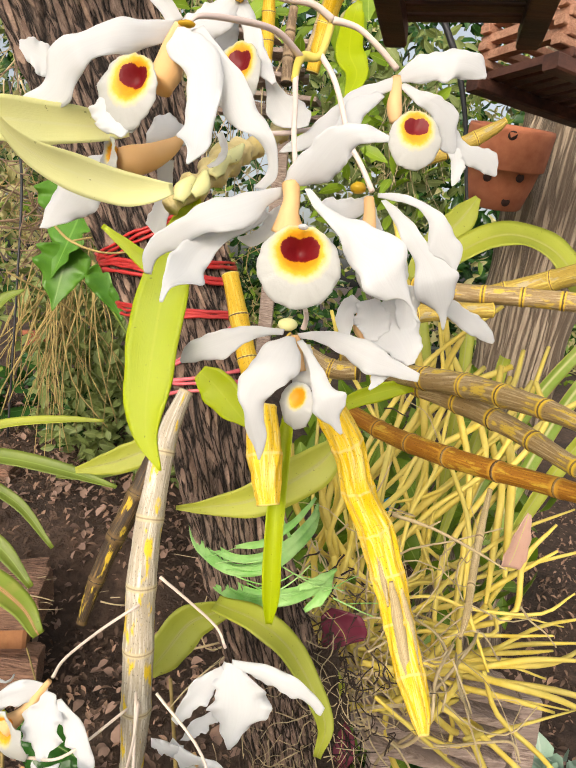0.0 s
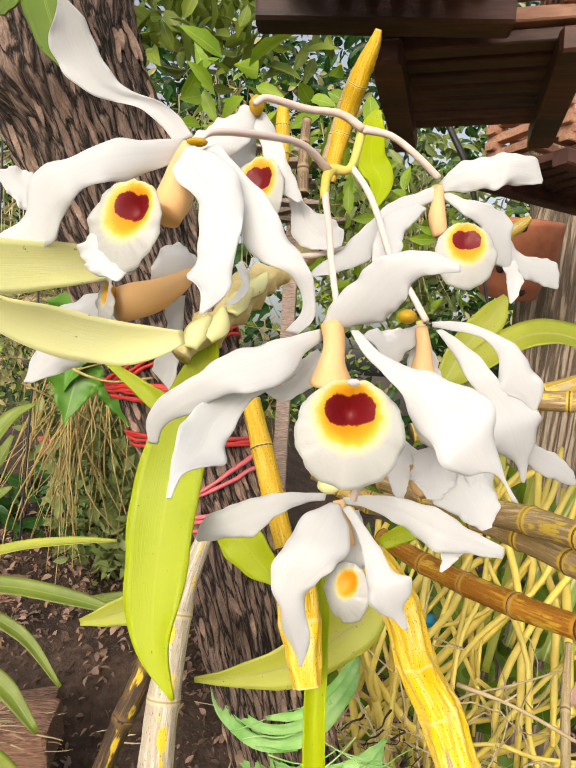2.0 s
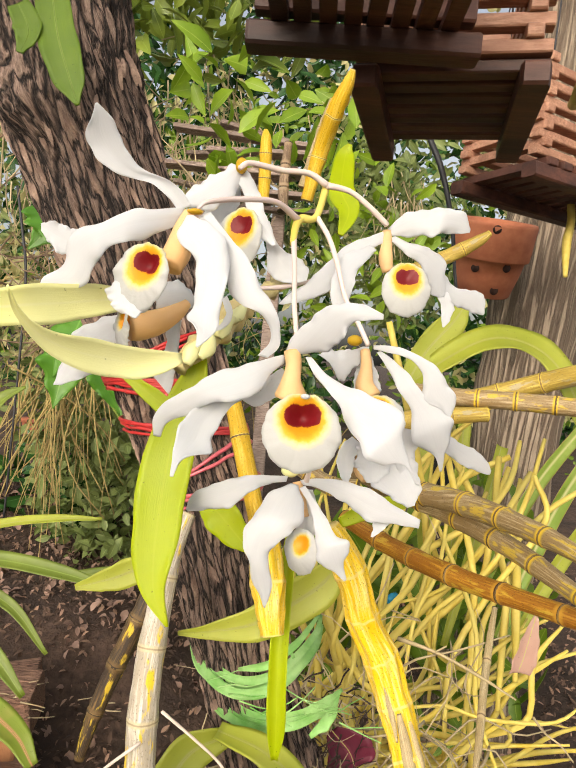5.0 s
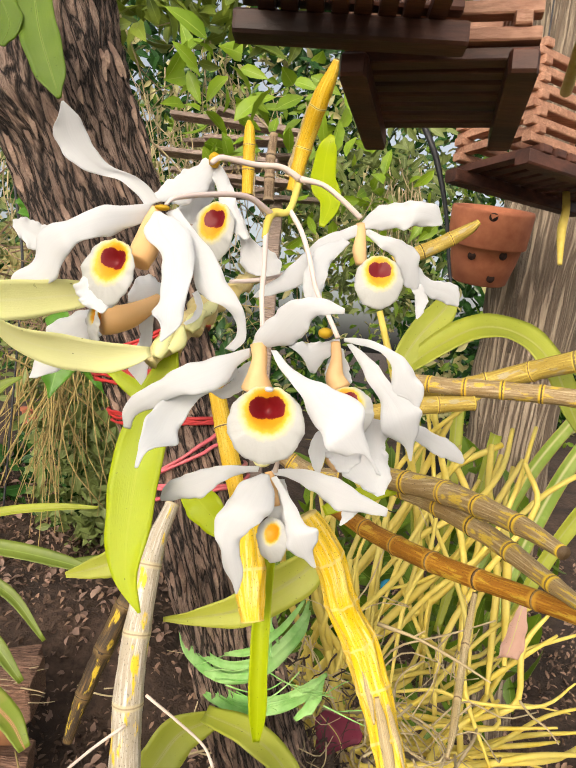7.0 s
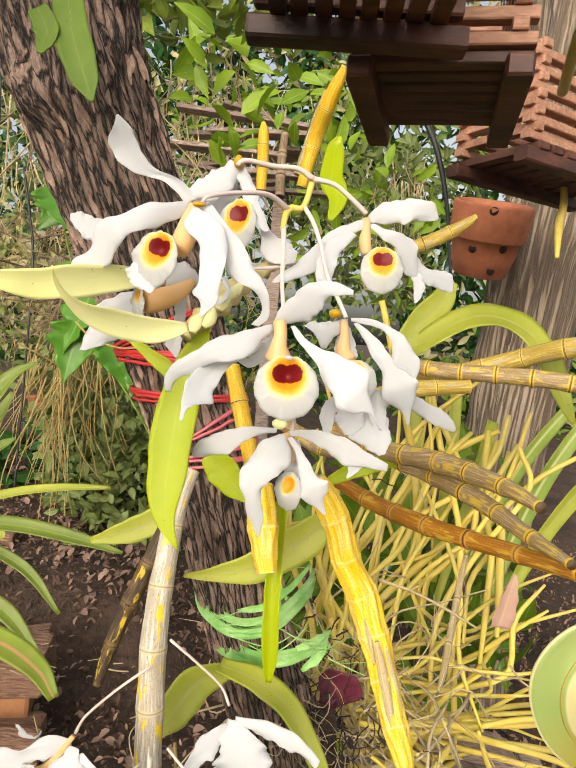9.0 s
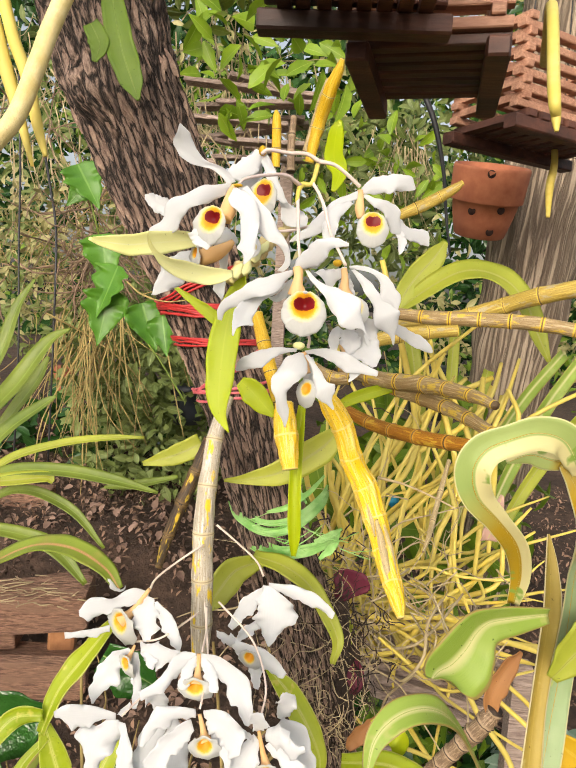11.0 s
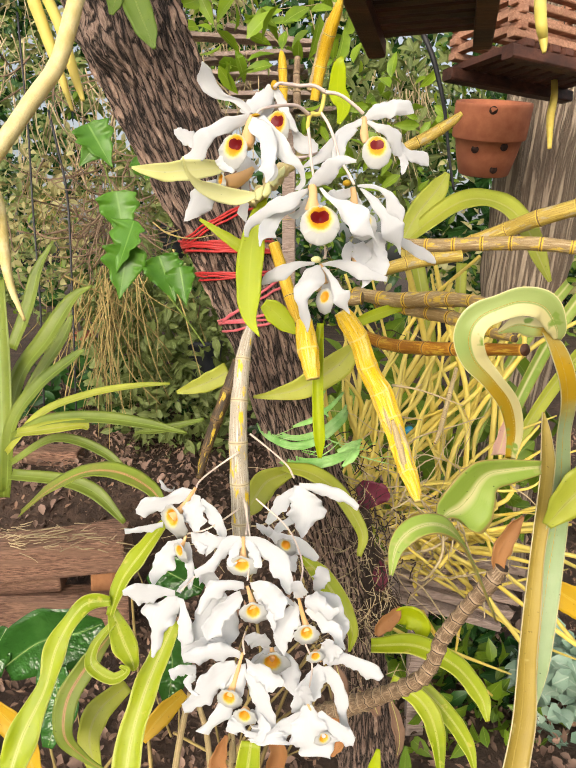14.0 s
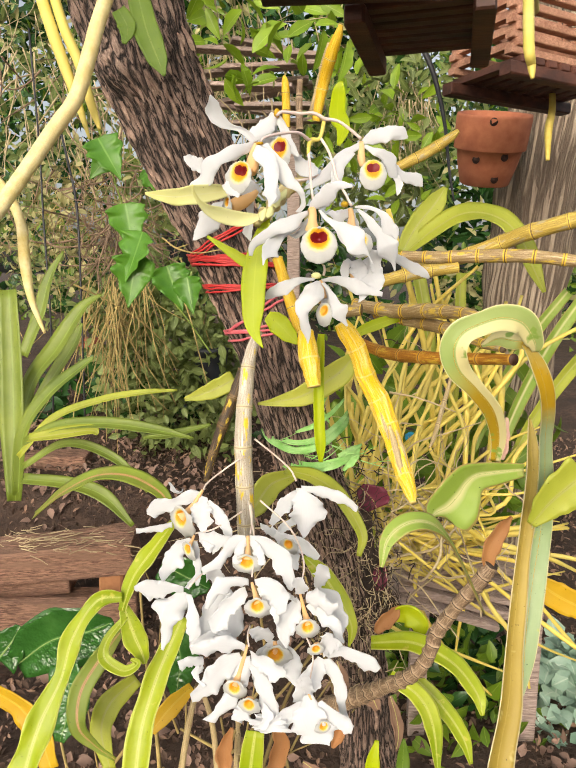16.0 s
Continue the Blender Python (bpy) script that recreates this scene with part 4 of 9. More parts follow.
for i, (c, length, dip, turn) in enumerate([((0.1444, 0.54, 0.5906), 0.1393, 21.5, 13.4), ((0.1542, 0.552, 0.5992), 0.1522, 19.0, 12.0), ((0.1619, 0.564, 0.6088), 0.158, 17.3, 11.5), ((0.1694, 0.576, 0.6196), 0.1588, 16.2, 11.3), ((0.1764, 0.588, 0.6316), 0.1483, 14.9, 12.1)]):
    block("board", c, (length, 0.05, 0.0088), BOARD, bench, (4 - 3 * (i % 2), dip, turn), bevel=0.16, jit=0.0009, rng=np.random.RandomState(i))
    block("batten", (c[0] + 0.02, c[1] + 0.03, c[2] - 0.007), (0.02, 0.03, 0.008), BOARD, bench, (0, dip, turn), bevel=0.1)
for i in range(2):
    q = np.array((0.137, 0.575, 0.5642)) + np.array((0.16 * i, 0.10, 0))
    block("bench_post", (q[0], q[1], q[2] / 2 + 0.14), (0.025, 0.025, q[2] - 0.28), BOARD, bench)
far_pile = thing("far_board_pile", (-0.2544, 1.8632, 1.5379), "pile of grey boards on a rack in the distance", "boards")
rngp = np.random.RandomState(4)
for i in range(11):
    c = np.array((-0.2694, 1.865, 1.5525)) + np.array((rngp.uniform(-0.06, 0.1), rngp.uniform(-0.1, 0.1), (i - 5) * 0.02))
    block("board", c, (rngp.uniform(0.22, 0.42), 0.05, 0.012), BOARD, far_pile, (rngp.uniform(-6, 6), rngp.uniform(-14, 10), rngp.uniform(-25, 25)), bevel=0.1)
for i in (-1, 1):
    q = np.array((-0.2602, 1.896, 1.448)) + np.array((0.12 * i, 0, 0))
    block("rack_post", (q[0], q[1], q[2] / 2 + 0.14), (0.04, 0.04, q[2] - 0.28), BOARD, far_pile)



# ---------- orchid flowers ----------
FACE = (0.06, -1.0, 0.18)


def petal(fl, name, pts, **kw):
    rng = np.random.RandomState(kw.get("seed", 0) + 500)
    kw["cup"] = kw.get("cup", 0.06) * 0.7
    kw.setdefault("wave", rng.uniform(0.035, 0.065))
    kw.setdefault("waves", rng.uniform(1.1, 2.2))
    kw.setdefault("frill", 0.05)
    kw.setdefault("crease", -0.018)
    kw.setdefault("n", 64)
    kw.setdefault("k", 12)
    kw.setdefault("facing", FACE)
    kw.setdefault("thick", 0.0003)
    return blade(name, pts, PETAL, fl, **kw)


def lip(fl, center, facing, up, radius, material=None, label="", **kw):
    v, f, u = lip_data(center, facing, up, radius, **kw)
    return mesh_ob("lip", v, f, material or LIP, fl, label or "cream lip with a maroon throat ringed in yellow", u)


def claw(fl, pts):
    return tube("claw", pts, CLAW, fl, "peach coloured claw", n=16, k=14, rough=0.06)


def orchid(at, label):
    return thing("orchid_flower", at, label, "flower", "white orchid flowers")


# the flower in the middle of the upper spray
fa = orchid((0.0004, 0.1668, 1.026), "open white orchid flower with a maroon heart in a yellow ring")
petal(fa, "dorsal_sepal", [(-0.0001, 0.17, 1.0257, 0.0071, -0.01), (0.0025, 0.1674, 1.028, 0.0087, -0.39), (0.005, 0.1649, 1.0305, 0.01, -0.6), (0.0072, 0.1629, 1.0333, 0.0091, -0.74), (0.0096, 0.1611, 1.0357, 0.0068, -0.93), (0.0129, 0.16, 1.037, 0.005, -1.11), (0.0167, 0.16, 1.0372, 0.0035, -1.32), (0.0203, 0.16, 1.0365, 0.0014, -1.55)], cup=-0.16, seed=1)
petal(fa, "petal", [(-0.0035, 0.171, 1.0242, 0.0025, -1.48), (-0.0075, 0.1674, 1.0218, 0.0042, -1.19), (-0.0107, 0.1639, 1.0191, 0.008, -0.98), (-0.0146, 0.162, 1.0171, 0.0088, -0.94), (-0.0186, 0.1607, 1.0155, 0.0078, -0.85), (-0.0227, 0.1609, 1.0137, 0.0067, -0.71), (-0.0267, 0.1627, 1.0113, 0.0064, -0.63), (-0.0308, 0.1647, 1.0086, 0.0058, -0.5), (-0.0346, 0.1673, 1.0053, 0.0041, -0.25), (-0.0357, 0.17, 1.0008, 0.0021, -0.14)], cup=-0.14, seed=2)
petal(fa, "lateral_sepal", [(-0.0074, 0.174, 1.0197, 0.0033, -1.02), (-0.0106, 0.1727, 1.0165, 0.0035, -0.95), (-0.0141, 0.1713, 1.0137, 0.0027, -0.87), (-0.0179, 0.17, 1.0116, 0.0034, -0.84), (-0.0206, 0.166, 1.009, 0.0058, -0.79), (-0.0225, 0.162, 1.006, 0.009, -0.71), (-0.0232, 0.158, 1.0026, 0.0106, -0.63), (-0.0245, 0.154, 1.0006, 0.0065, -0.44), (-0.0258, 0.15, 0.9986, 0.0023, 0.07), (-0.0258, 0.146, 0.9956, 0.0007, 0.07)], cup=0.10, seed=3)
petal(fa, "petal", [(-0.0034, 0.178, 1.0206, 0.0027, -0.89), (-0.005, 0.178, 1.0181, 0.005, -0.85), (-0.0067, 0.178, 1.0156, 0.005, -0.95), (-0.0088, 0.1776, 1.0135, 0.0036, -1.2), (-0.0114, 0.1768, 1.0119, 0.0032, -1.44), (-0.0143, 0.176, 1.0123, 0.0006, -1.44)], cup=0.05, seed=4)
petal(fa, "lateral_sepal", [(0.0027, 0.169, 1.0253, 0.0014, 0.09), (0.0061, 0.166, 1.0213, 0.0029, 0.41), (0.0101, 0.163, 1.0183, 0.004, 0.58), (0.0139, 0.16, 1.0157, 0.0066, 0.75), (0.017, 0.159, 1.0125, 0.0109, 0.75), (0.0212, 0.158, 1.0104, 0.0118, 0.75), (0.0234, 0.157, 1.0062, 0.0114, 0.77), (0.0261, 0.158, 1.0026, 0.0072, 0.77), (0.0293, 0.159, 1.0004, 0.0013, -0.18), (0.0323, 0.16, 0.996, 0.0011, -0.18)], cup=-0.12, seed=5)
claw(fa, [(-0.0016, 0.171, 1.0264, 0.0046), (-0.001, 0.17, 1.0226, 0.0042), (-0.0012, 0.169, 1.0188, 0.0052), (-0.0011, 0.17, 1.0149, 0.0085)])
lip(fa, (0.0028, 0.16, 1.0069), (0.05, -1, 0.22), (0.02, 0.25, 1), 0.01, seed=1, throat=0.55, ruffle=0.03, cup=0.2, aspect=1.04)
ellipsoid("column", (0.0029, 0.1605, 1.0154), (0.0012, 0.0012, 0.0007), PETAL, fa)

# upper left flower
fb = orchid((-0.0297, 0.1729, 1.0629), "white orchid flower turned aside, with a long twisted upper sepal")
petal(fb, "dorsal_sepal", [(-0.0338, 0.174, 1.0622, 0.0041, 0.38), (-0.0364, 0.1734, 1.0653, 0.0046, 0.31), (-0.0394, 0.1728, 1.0678, 0.0047, 0.19), (-0.043, 0.1722, 1.0691, 0.0053, 0.24), (-0.0468, 0.1712, 1.0697, 0.0061, 0.33), (-0.05, 0.17, 1.0713, 0.0069, 0.34), (-0.0527, 0.1688, 1.0736, 0.0079, 0.34), (-0.0546, 0.1674, 1.0763, 0.0092, 0.32), (-0.0553, 0.1656, 1.0789, 0.0085, 0.35), (-0.055, 0.1638, 1.0814, 0.0043, 0.45), (-0.0553, 0.162, 1.0838, 0.0006, 0.45)], cup=0.10, seed=6)
petal(fb, "petal", [(-0.0344, 0.174, 1.06, 0.0052, -1.97), (-0.0384, 0.1708, 1.058, 0.0064, -1.67), (-0.0423, 0.1676, 1.0563, 0.0084, -1.5), (-0.0463, 0.1654, 1.0547, 0.0074, -1.42), (-0.0502, 0.1642, 1.0525, 0.0064, -1.3), (-0.0538, 0.163, 1.0502, 0.0089, -1.14), (-0.0576, 0.1642, 1.0476, 0.0104, -1.06), (-0.0592, 0.1654, 1.0433, 0.0097, -1.02), (-0.0624, 0.1666, 1.0401, 0.0067, -1.03), (-0.0671, 0.1678, 1.0389, 0.0043, -0.61), (-0.0691, 0.169, 1.0353, 0.0006, -0.61)], cup=-0.14, seed=7)
petal(fb, "lateral_sepal", [(-0.0642, 0.18, 1.0509, 0.0078, -1.74), (-0.0665, 0.1796, 1.0515, 0.008, -1.76), (-0.0687, 0.1792, 1.0523, 0.0077, -1.77), (-0.0707, 0.1788, 1.0534, 0.0067, -1.75), (-0.0726, 0.1784, 1.0544, 0.005, -1.68), (-0.0744, 0.178, 1.0549, 0.002, -1.49)], cup=0.08, seed=8)
petal(fb, "petal", [(-0.0312, 0.17, 1.0597, 0.002, 0.08), (-0.03, 0.1682, 1.0569, 0.0082, 0.3), (-0.028, 0.1664, 1.0534, 0.0104, 0.3), (-0.0249, 0.1646, 1.0504, 0.0092, 0.23), (-0.0233, 0.1628, 1.0464, 0.0086, 0.23), (-0.0227, 0.161, 1.0423, 0.0079, 0.25), (-0.0227, 0.1592, 1.0383, 0.0077, 0.25), (-0.0236, 0.1572, 1.0345, 0.0088, 0.17), (-0.0232, 0.1548, 1.0316, 0.0076, -0.05), (-0.0224, 0.1524, 1.0287, 0.0035, -0.41), (-0.0231, 0.15, 1.0255, 0.0006, -0.41)], cup=-0.10, seed=9)
petal(fb, "lateral_sepal", [(-0.0283, 0.173, 1.0608, 0.0035, 0.36), (-0.0246, 0.1715, 1.0574, 0.0029, 0.29), (-0.0212, 0.17, 1.0537, 0.003, 0.32), (-0.0183, 0.1685, 1.0499, 0.0042, 0.39), (-0.0168, 0.1676, 1.0457, 0.007, 0.38), (-0.015, 0.167, 1.0416, 0.0084, 0.37), (-0.012, 0.1664, 1.0384, 0.0073, 0.3), (-0.0088, 0.1665, 1.0356, 0.005, 0.01), (-0.0068, 0.168, 1.0319, 0.0034, -0.28), (-0.0066, 0.1695, 1.0276, 0.0028, -0.34), (-0.0095, 0.171, 1.0243, 0.0025, -0.15)], cup=-0.10, seed=10)
claw(fb, [(-0.0323, 0.173, 1.0612, 0.0028), (-0.0339, 0.173, 1.056, 0.0048), (-0.0344, 0.172, 1.0503, 0.0072), (-0.0357, 0.17, 1.0456, 0.0066)])
lip(fb, (-0.041, 0.16, 1.0421), (-0.25, -1, 0.10), (0.45, 0.25, 0.9), 0.0076, seed=2, aspect=1.22, throat=0.5, ruffle=0.04, cup=0.25)
petal(fb, "petal", [(-0.0442, 0.162, 1.0399, 0.008, -0.2), (-0.0443, 0.1616, 1.0378, 0.0102, -0.06), (-0.0436, 0.1612, 1.0356, 0.0106, 0.05), (-0.0427, 0.1606, 1.034, 0.008, 0.07), (-0.0418, 0.1598, 1.0327, 0.0041, 0.04), (-0.0409, 0.159, 1.0313, 0.0006, 0.04)], cup=-0.2, seed=41)
ellipsoid("spur", (-0.0305, 0.172, 1.0611), (0.0022, 0.0016, 0.0008), GOLD, fb, "yellow spur")

# flower behind it
fc = orchid((-0.0245, 0.2044, 1.0823), "small white orchid flower seen half from the side")
petal(fc, "dorsal_sepal", [(-0.0262, 0.217, 1.0866, 0.0057, -0.54), (-0.0284, 0.2153, 1.083, 0.0079, -0.66), (-0.0308, 0.2137, 1.0797, 0.0098, -0.75), (-0.0337, 0.212, 1.0768, 0.0104, -0.81), (-0.0371, 0.2113, 1.0745, 0.0091, -0.86), (-0.0405, 0.2107, 1.073, 0.0059, -0.82), (-0.0437, 0.21, 1.0714, 0.0021, -0.59)], cup=-0.20, seed=11)
petal(fc, "petal", [(-0.0258, 0.217, 1.0852, 0.0041, 0.56), (-0.023, 0.2157, 1.0811, 0.0051, 0.58), (-0.0209, 0.2143, 1.0766, 0.0055, 0.59), (-0.0192, 0.213, 1.0721, 0.0056, 0.6), (-0.0174, 0.2123, 1.0678, 0.0059, 0.6), (-0.0147, 0.2117, 1.064, 0.0046, 0.61), (-0.0119, 0.211, 1.0607, 0.0014, 0.53)], cup=-0.15, seed=12)
petal(fc, "lateral_sepal", [(-0.0164, 0.22, 1.0699, 0.0032, 0.07), (-0.015, 0.2194, 1.0663, 0.0031, 0.13), (-0.0136, 0.2189, 1.0627, 0.0034, 0.24), (-0.0118, 0.2183, 1.0595, 0.0062, 0.39), (-0.0099, 0.2179, 1.0566, 0.0095, 0.49), (-0.0075, 0.2176, 1.054, 0.0121, 0.57), (-0.0046, 0.2173, 1.052, 0.0096, 0.52), (-0.0028, 0.217, 1.0501, 0.0043, 0.27)], cup=0.12, seed=13)
petal(fc, "petal", [(-0.0282, 0.222, 1.0867, 0.005, -0.46), (-0.0298, 0.2228, 1.083, 0.0084, -0.35), (-0.0314, 0.2236, 1.0792, 0.0113, -0.3), (-0.0329, 0.224, 1.075, 0.0116, -0.26), (-0.0339, 0.224, 1.0709, 0.0095, -0.24), (-0.0343, 0.224, 1.0669, 0.0052, -0.26)], seed=14)
lip(fc, (-0.0247, 0.2125, 1.0629), (-0.45, -1, 0.05), (0.35, 0.2, 1), 0.0086, seed=3, aspect=1.25, throat=0.28)
ellipsoid("spur", (-0.0252, 0.215, 1.0866), (0.0020, 0.003, 0.0026), GOLD, fc, "yellow spur")

# flower hanging below, seen from the side
fd = orchid((-0.0337, 0.186, 1.0331), "white orchid flower seen from the side with a peach throat")
claw(fd, [(-0.0348, 0.192, 1.0384, 0.0026), (-0.0376, 0.19, 1.0351, 0.0052), (-0.0422, 0.187, 1.0318, 0.0074), (-0.0464, 0.184, 1.0299, 0.0082), (-0.0491, 0.182, 1.0289, 0.007)])
lip(fd, (-0.0512, 0.179, 1.0293), (-1, -0.75, 0.0), (0, 0.2, 1), 0.0056, seed=4, aspect=1.1, throat=0.7, ruffle=0.05, material=LIP_PLAIN, label="cream lip with a yellow throat")
petal(fd, "dorsal_sepal", [(-0.0324, 0.194, 1.0388, 0.0018, -1.5), (-0.034, 0.1927, 1.0394, 0.0052, -1.55), (-0.0356, 0.1913, 1.0401, 0.0085, -1.56), (-0.0377, 0.19, 1.0399, 0.0095, -1.5), (-0.0399, 0.189, 1.0393, 0.0092, -1.41), (-0.0414, 0.188, 1.0381, 0.0059, -1.43), (-0.0428, 0.187, 1.037, 0.0026, -1.51)], cup=-0.25, seed=15)
petal(fd, "lateral_sepal", [(-0.0396, 0.197, 1.0332, 0.0048, 0.08), (-0.0398, 0.1977, 1.0298, 0.0045, -0.11), (-0.0399, 0.1983, 1.0263, 0.0044, -0.32), (-0.0403, 0.199, 1.0227, 0.0048, -0.51), (-0.0407, 0.1987, 1.0192, 0.0056, -0.62), (-0.0412, 0.1983, 1.0157, 0.0064, -0.71), (-0.0422, 0.198, 1.0124, 0.0072, -0.8)], seed=17)
petal(fd, "petal", [(-0.0237, 0.19, 1.0406, 0.0021, 0.66), (-0.0224, 0.1888, 1.0383, 0.002, 0.34), (-0.0214, 0.1876, 1.036, 0.002, 0.02), (-0.022, 0.1866, 1.0337, 0.0019, -0.31), (-0.0232, 0.1858, 1.0319, 0.0015, -0.59), (-0.0251, 0.185, 1.0307, 0.001, -0.59)], seed=16)
petal(fd, "petal", [(-0.0495, 0.196, 1.0317, 0.0055, -0.94), (-0.0539, 0.1954, 1.0299, 0.008, -0.89), (-0.0583, 0.1949, 1.028, 0.0106, -0.86), (-0.0618, 0.1943, 1.0248, 0.013, -0.78), (-0.065, 0.1937, 1.0214, 0.0141, -0.73), (-0.0674, 0.1931, 1.0176, 0.01, -0.7), (-0.07, 0.1926, 1.014, 0.006, -0.57), (-0.0728, 0.192, 1.0105, 0.0025, 0.0)], cup=-0.15, seed=18)

# right flower
fe = orchid((0.0267, 0.231, 1.0727), "white orchid flower with a maroon throat and spread petals")
petal(fe, "dorsal_sepal", [(0.0269, 0.234, 1.0724, 0.0029, -1.24), (0.0302, 0.2325, 1.0739, 0.0063, -1.3), (0.0336, 0.231, 1.0753, 0.0087, -1.33), (0.0373, 0.2298, 1.0761, 0.0093, -1.42), (0.0413, 0.229, 1.0755, 0.0094, -1.52), (0.0445, 0.2282, 1.0767, 0.0095, -1.73), (0.0485, 0.229, 1.0771, 0.0092, -1.84), (0.0524, 0.2305, 1.0763, 0.0066, -1.97), (0.0553, 0.232, 1.0746, 0.0016, -1.8)], cup=-0.14, seed=19)
petal(fe, "petal", [(0.027, 0.234, 1.0716, 0.0034, -1.28), (0.0217, 0.2318, 1.0685, 0.0045, -1.17), (0.0167, 0.2295, 1.0652, 0.0054, -1.09), (0.0125, 0.227, 1.061, 0.007, -0.99), (0.0086, 0.224, 1.0563, 0.0075, -0.94), (0.005, 0.221, 1.0517, 0.0072, -0.91), (0.0008, 0.2195, 1.048, 0.0057, -0.87), (-0.004, 0.2188, 1.0451, 0.0044, -0.77), (-0.0085, 0.218, 1.0424, 0.0015, -0.03)], cup=-0.10, seed=20)
petal(fe, "lateral_sepal", [(0.0215, 0.23, 1.066, 0.0032, -0.51), (0.0181, 0.2266, 1.063, 0.005, -0.48), (0.0148, 0.2231, 1.0601, 0.0069, -0.46), (0.0128, 0.2203, 1.0561, 0.0076, -0.35), (0.0115, 0.2177, 1.052, 0.0074, -0.24), (0.0111, 0.2157, 1.0478, 0.007, -0.12), (0.0115, 0.2149, 1.0438, 0.0056, -0.03), (0.0121, 0.214, 1.0407, 0.0007, -0.03)], cup=-0.12, seed=21)
petal(fe, "petal", [(0.0283, 0.234, 1.0707, 0.0022, 0.75), (0.0322, 0.2336, 1.0685, 0.0037, 0.72), (0.0363, 0.2331, 1.0666, 0.0054, 0.77), (0.0406, 0.2339, 1.0652, 0.0069, 0.8), (0.0439, 0.2351, 1.0624, 0.0085, 0.75), (0.0463, 0.2366, 1.0587, 0.0079, 0.72), (0.0474, 0.2383, 1.0544, 0.0069, 0.73), (0.0495, 0.24, 1.0516, 0.0013, 0.67)], cup=-0.12, seed=22)
petal(fe, "lateral_sepal", [(0.0472, 0.242, 1.0573, 0.0107, 1.49), (0.0506, 0.2433, 1.0556, 0.0072, 1.47), (0.0541, 0.2447, 1.0535, 0.0062, 1.33), (0.0582, 0.246, 1.0524, 0.0072, 1.12), (0.0625, 0.2473, 1.0519, 0.0091, 1.01), (0.0654, 0.2487, 1.05, 0.0064, 0.98), (0.0676, 0.25, 1.0474, 0.0012, 0.98)], cup=-0.12, seed=23)
petal(fe, "petal", [(0.0491, 0.24, 1.0534, 0.0044, 0.08), (0.0503, 0.24, 1.0509, 0.0048, 0.04), (0.0514, 0.24, 1.0484, 0.0051, 0.01), (0.0513, 0.2396, 1.0457, 0.004, -0.07), (0.051, 0.2388, 1.043, 0.003, -0.16), (0.0502, 0.238, 1.0405, 0.0007, -0.16)], seed=24)
claw(fe, [(0.0264, 0.235, 1.0729, 0.0036), (0.0266, 0.234, 1.068, 0.0038), (0.0266, 0.233, 1.063, 0.0052), (0.0277, 0.233, 1.0582, 0.004)])
lip(fe, (0.034, 0.2245, 1.0523), (0.06, -1, 0.20), (0.04, 0.3, 1), 0.0086, seed=5, aspect=1.16, throat=0.25)

# flower behind the middle one
ff = orchid((0.0201, 0.198, 1.0301), "white orchid flower partly hidden behind its neighbour")
petal(ff, "dorsal_sepal", [(0.0224, 0.203, 1.0301, 0.0014, 1.66), (0.027, 0.2015, 1.0299, 0.0022, 1.46), (0.0315, 0.2, 1.0291, 0.0023, 1.3), (0.0355, 0.1989, 1.0274, 0.0027, 1.1), (0.0391, 0.1985, 1.0247, 0.0043, 0.94), (0.0411, 0.1981, 1.0211, 0.0076, 0.71), (0.0427, 0.1985, 1.0171, 0.0098, 0.56), (0.0457, 0.1992, 1.0142, 0.0059, 0.34), (0.0473, 0.2, 1.0105, 0.0011, 0.34)], cup=-0.16, seed=25)
petal(ff, "petal", [(0.0242, 0.203, 1.0289, 0.0014, 0.3), (0.0279, 0.2017, 1.0255, 0.0033, 0.5), (0.0313, 0.2003, 1.022, 0.0049, 0.52), (0.0341, 0.199, 1.0179, 0.0055, 0.48), (0.0373, 0.199, 1.0141, 0.0062, 0.45), (0.0401, 0.199, 1.0104, 0.0101, 0.49), (0.0423, 0.199, 1.0061, 0.0129, 0.46), (0.0445, 0.2013, 1.0014, 0.0105, 0.44), (0.0463, 0.2037, 0.9978, 0.0034, 0.26), (0.0475, 0.206, 0.9925, 0.0006, 0.26)], cup=-0.12, seed=26)
petal(ff, "lateral_sepal", [(0.0459, 0.222, 1.0019, 0.0071, 1.42), (0.0505, 0.2253, 1.0002, 0.0055, 1.4), (0.0551, 0.2287, 0.9982, 0.0058, 1.31), (0.0597, 0.232, 0.9956, 0.0069, 1.23), (0.0644, 0.2347, 0.9932, 0.007, 1.18), (0.0691, 0.2373, 0.9909, 0.0056, 1.13), (0.0731, 0.24, 0.9882, 0.0014, 1.27)], cup=-0.10, seed=27)
petal(ff, "petal", [(0.0213, 0.206, 1.0287, 0.0032, -1.63), (0.0183, 0.2052, 1.0268, 0.0054, -1.52), (0.0153, 0.2044, 1.025, 0.0077, -1.47), (0.0125, 0.2036, 1.0234, 0.0101, -1.38), (0.0096, 0.2028, 1.0248, 0.0068, -1.16), (0.0069, 0.202, 1.0258, 0.0038, -0.53)], cup=-0.1, seed=28)
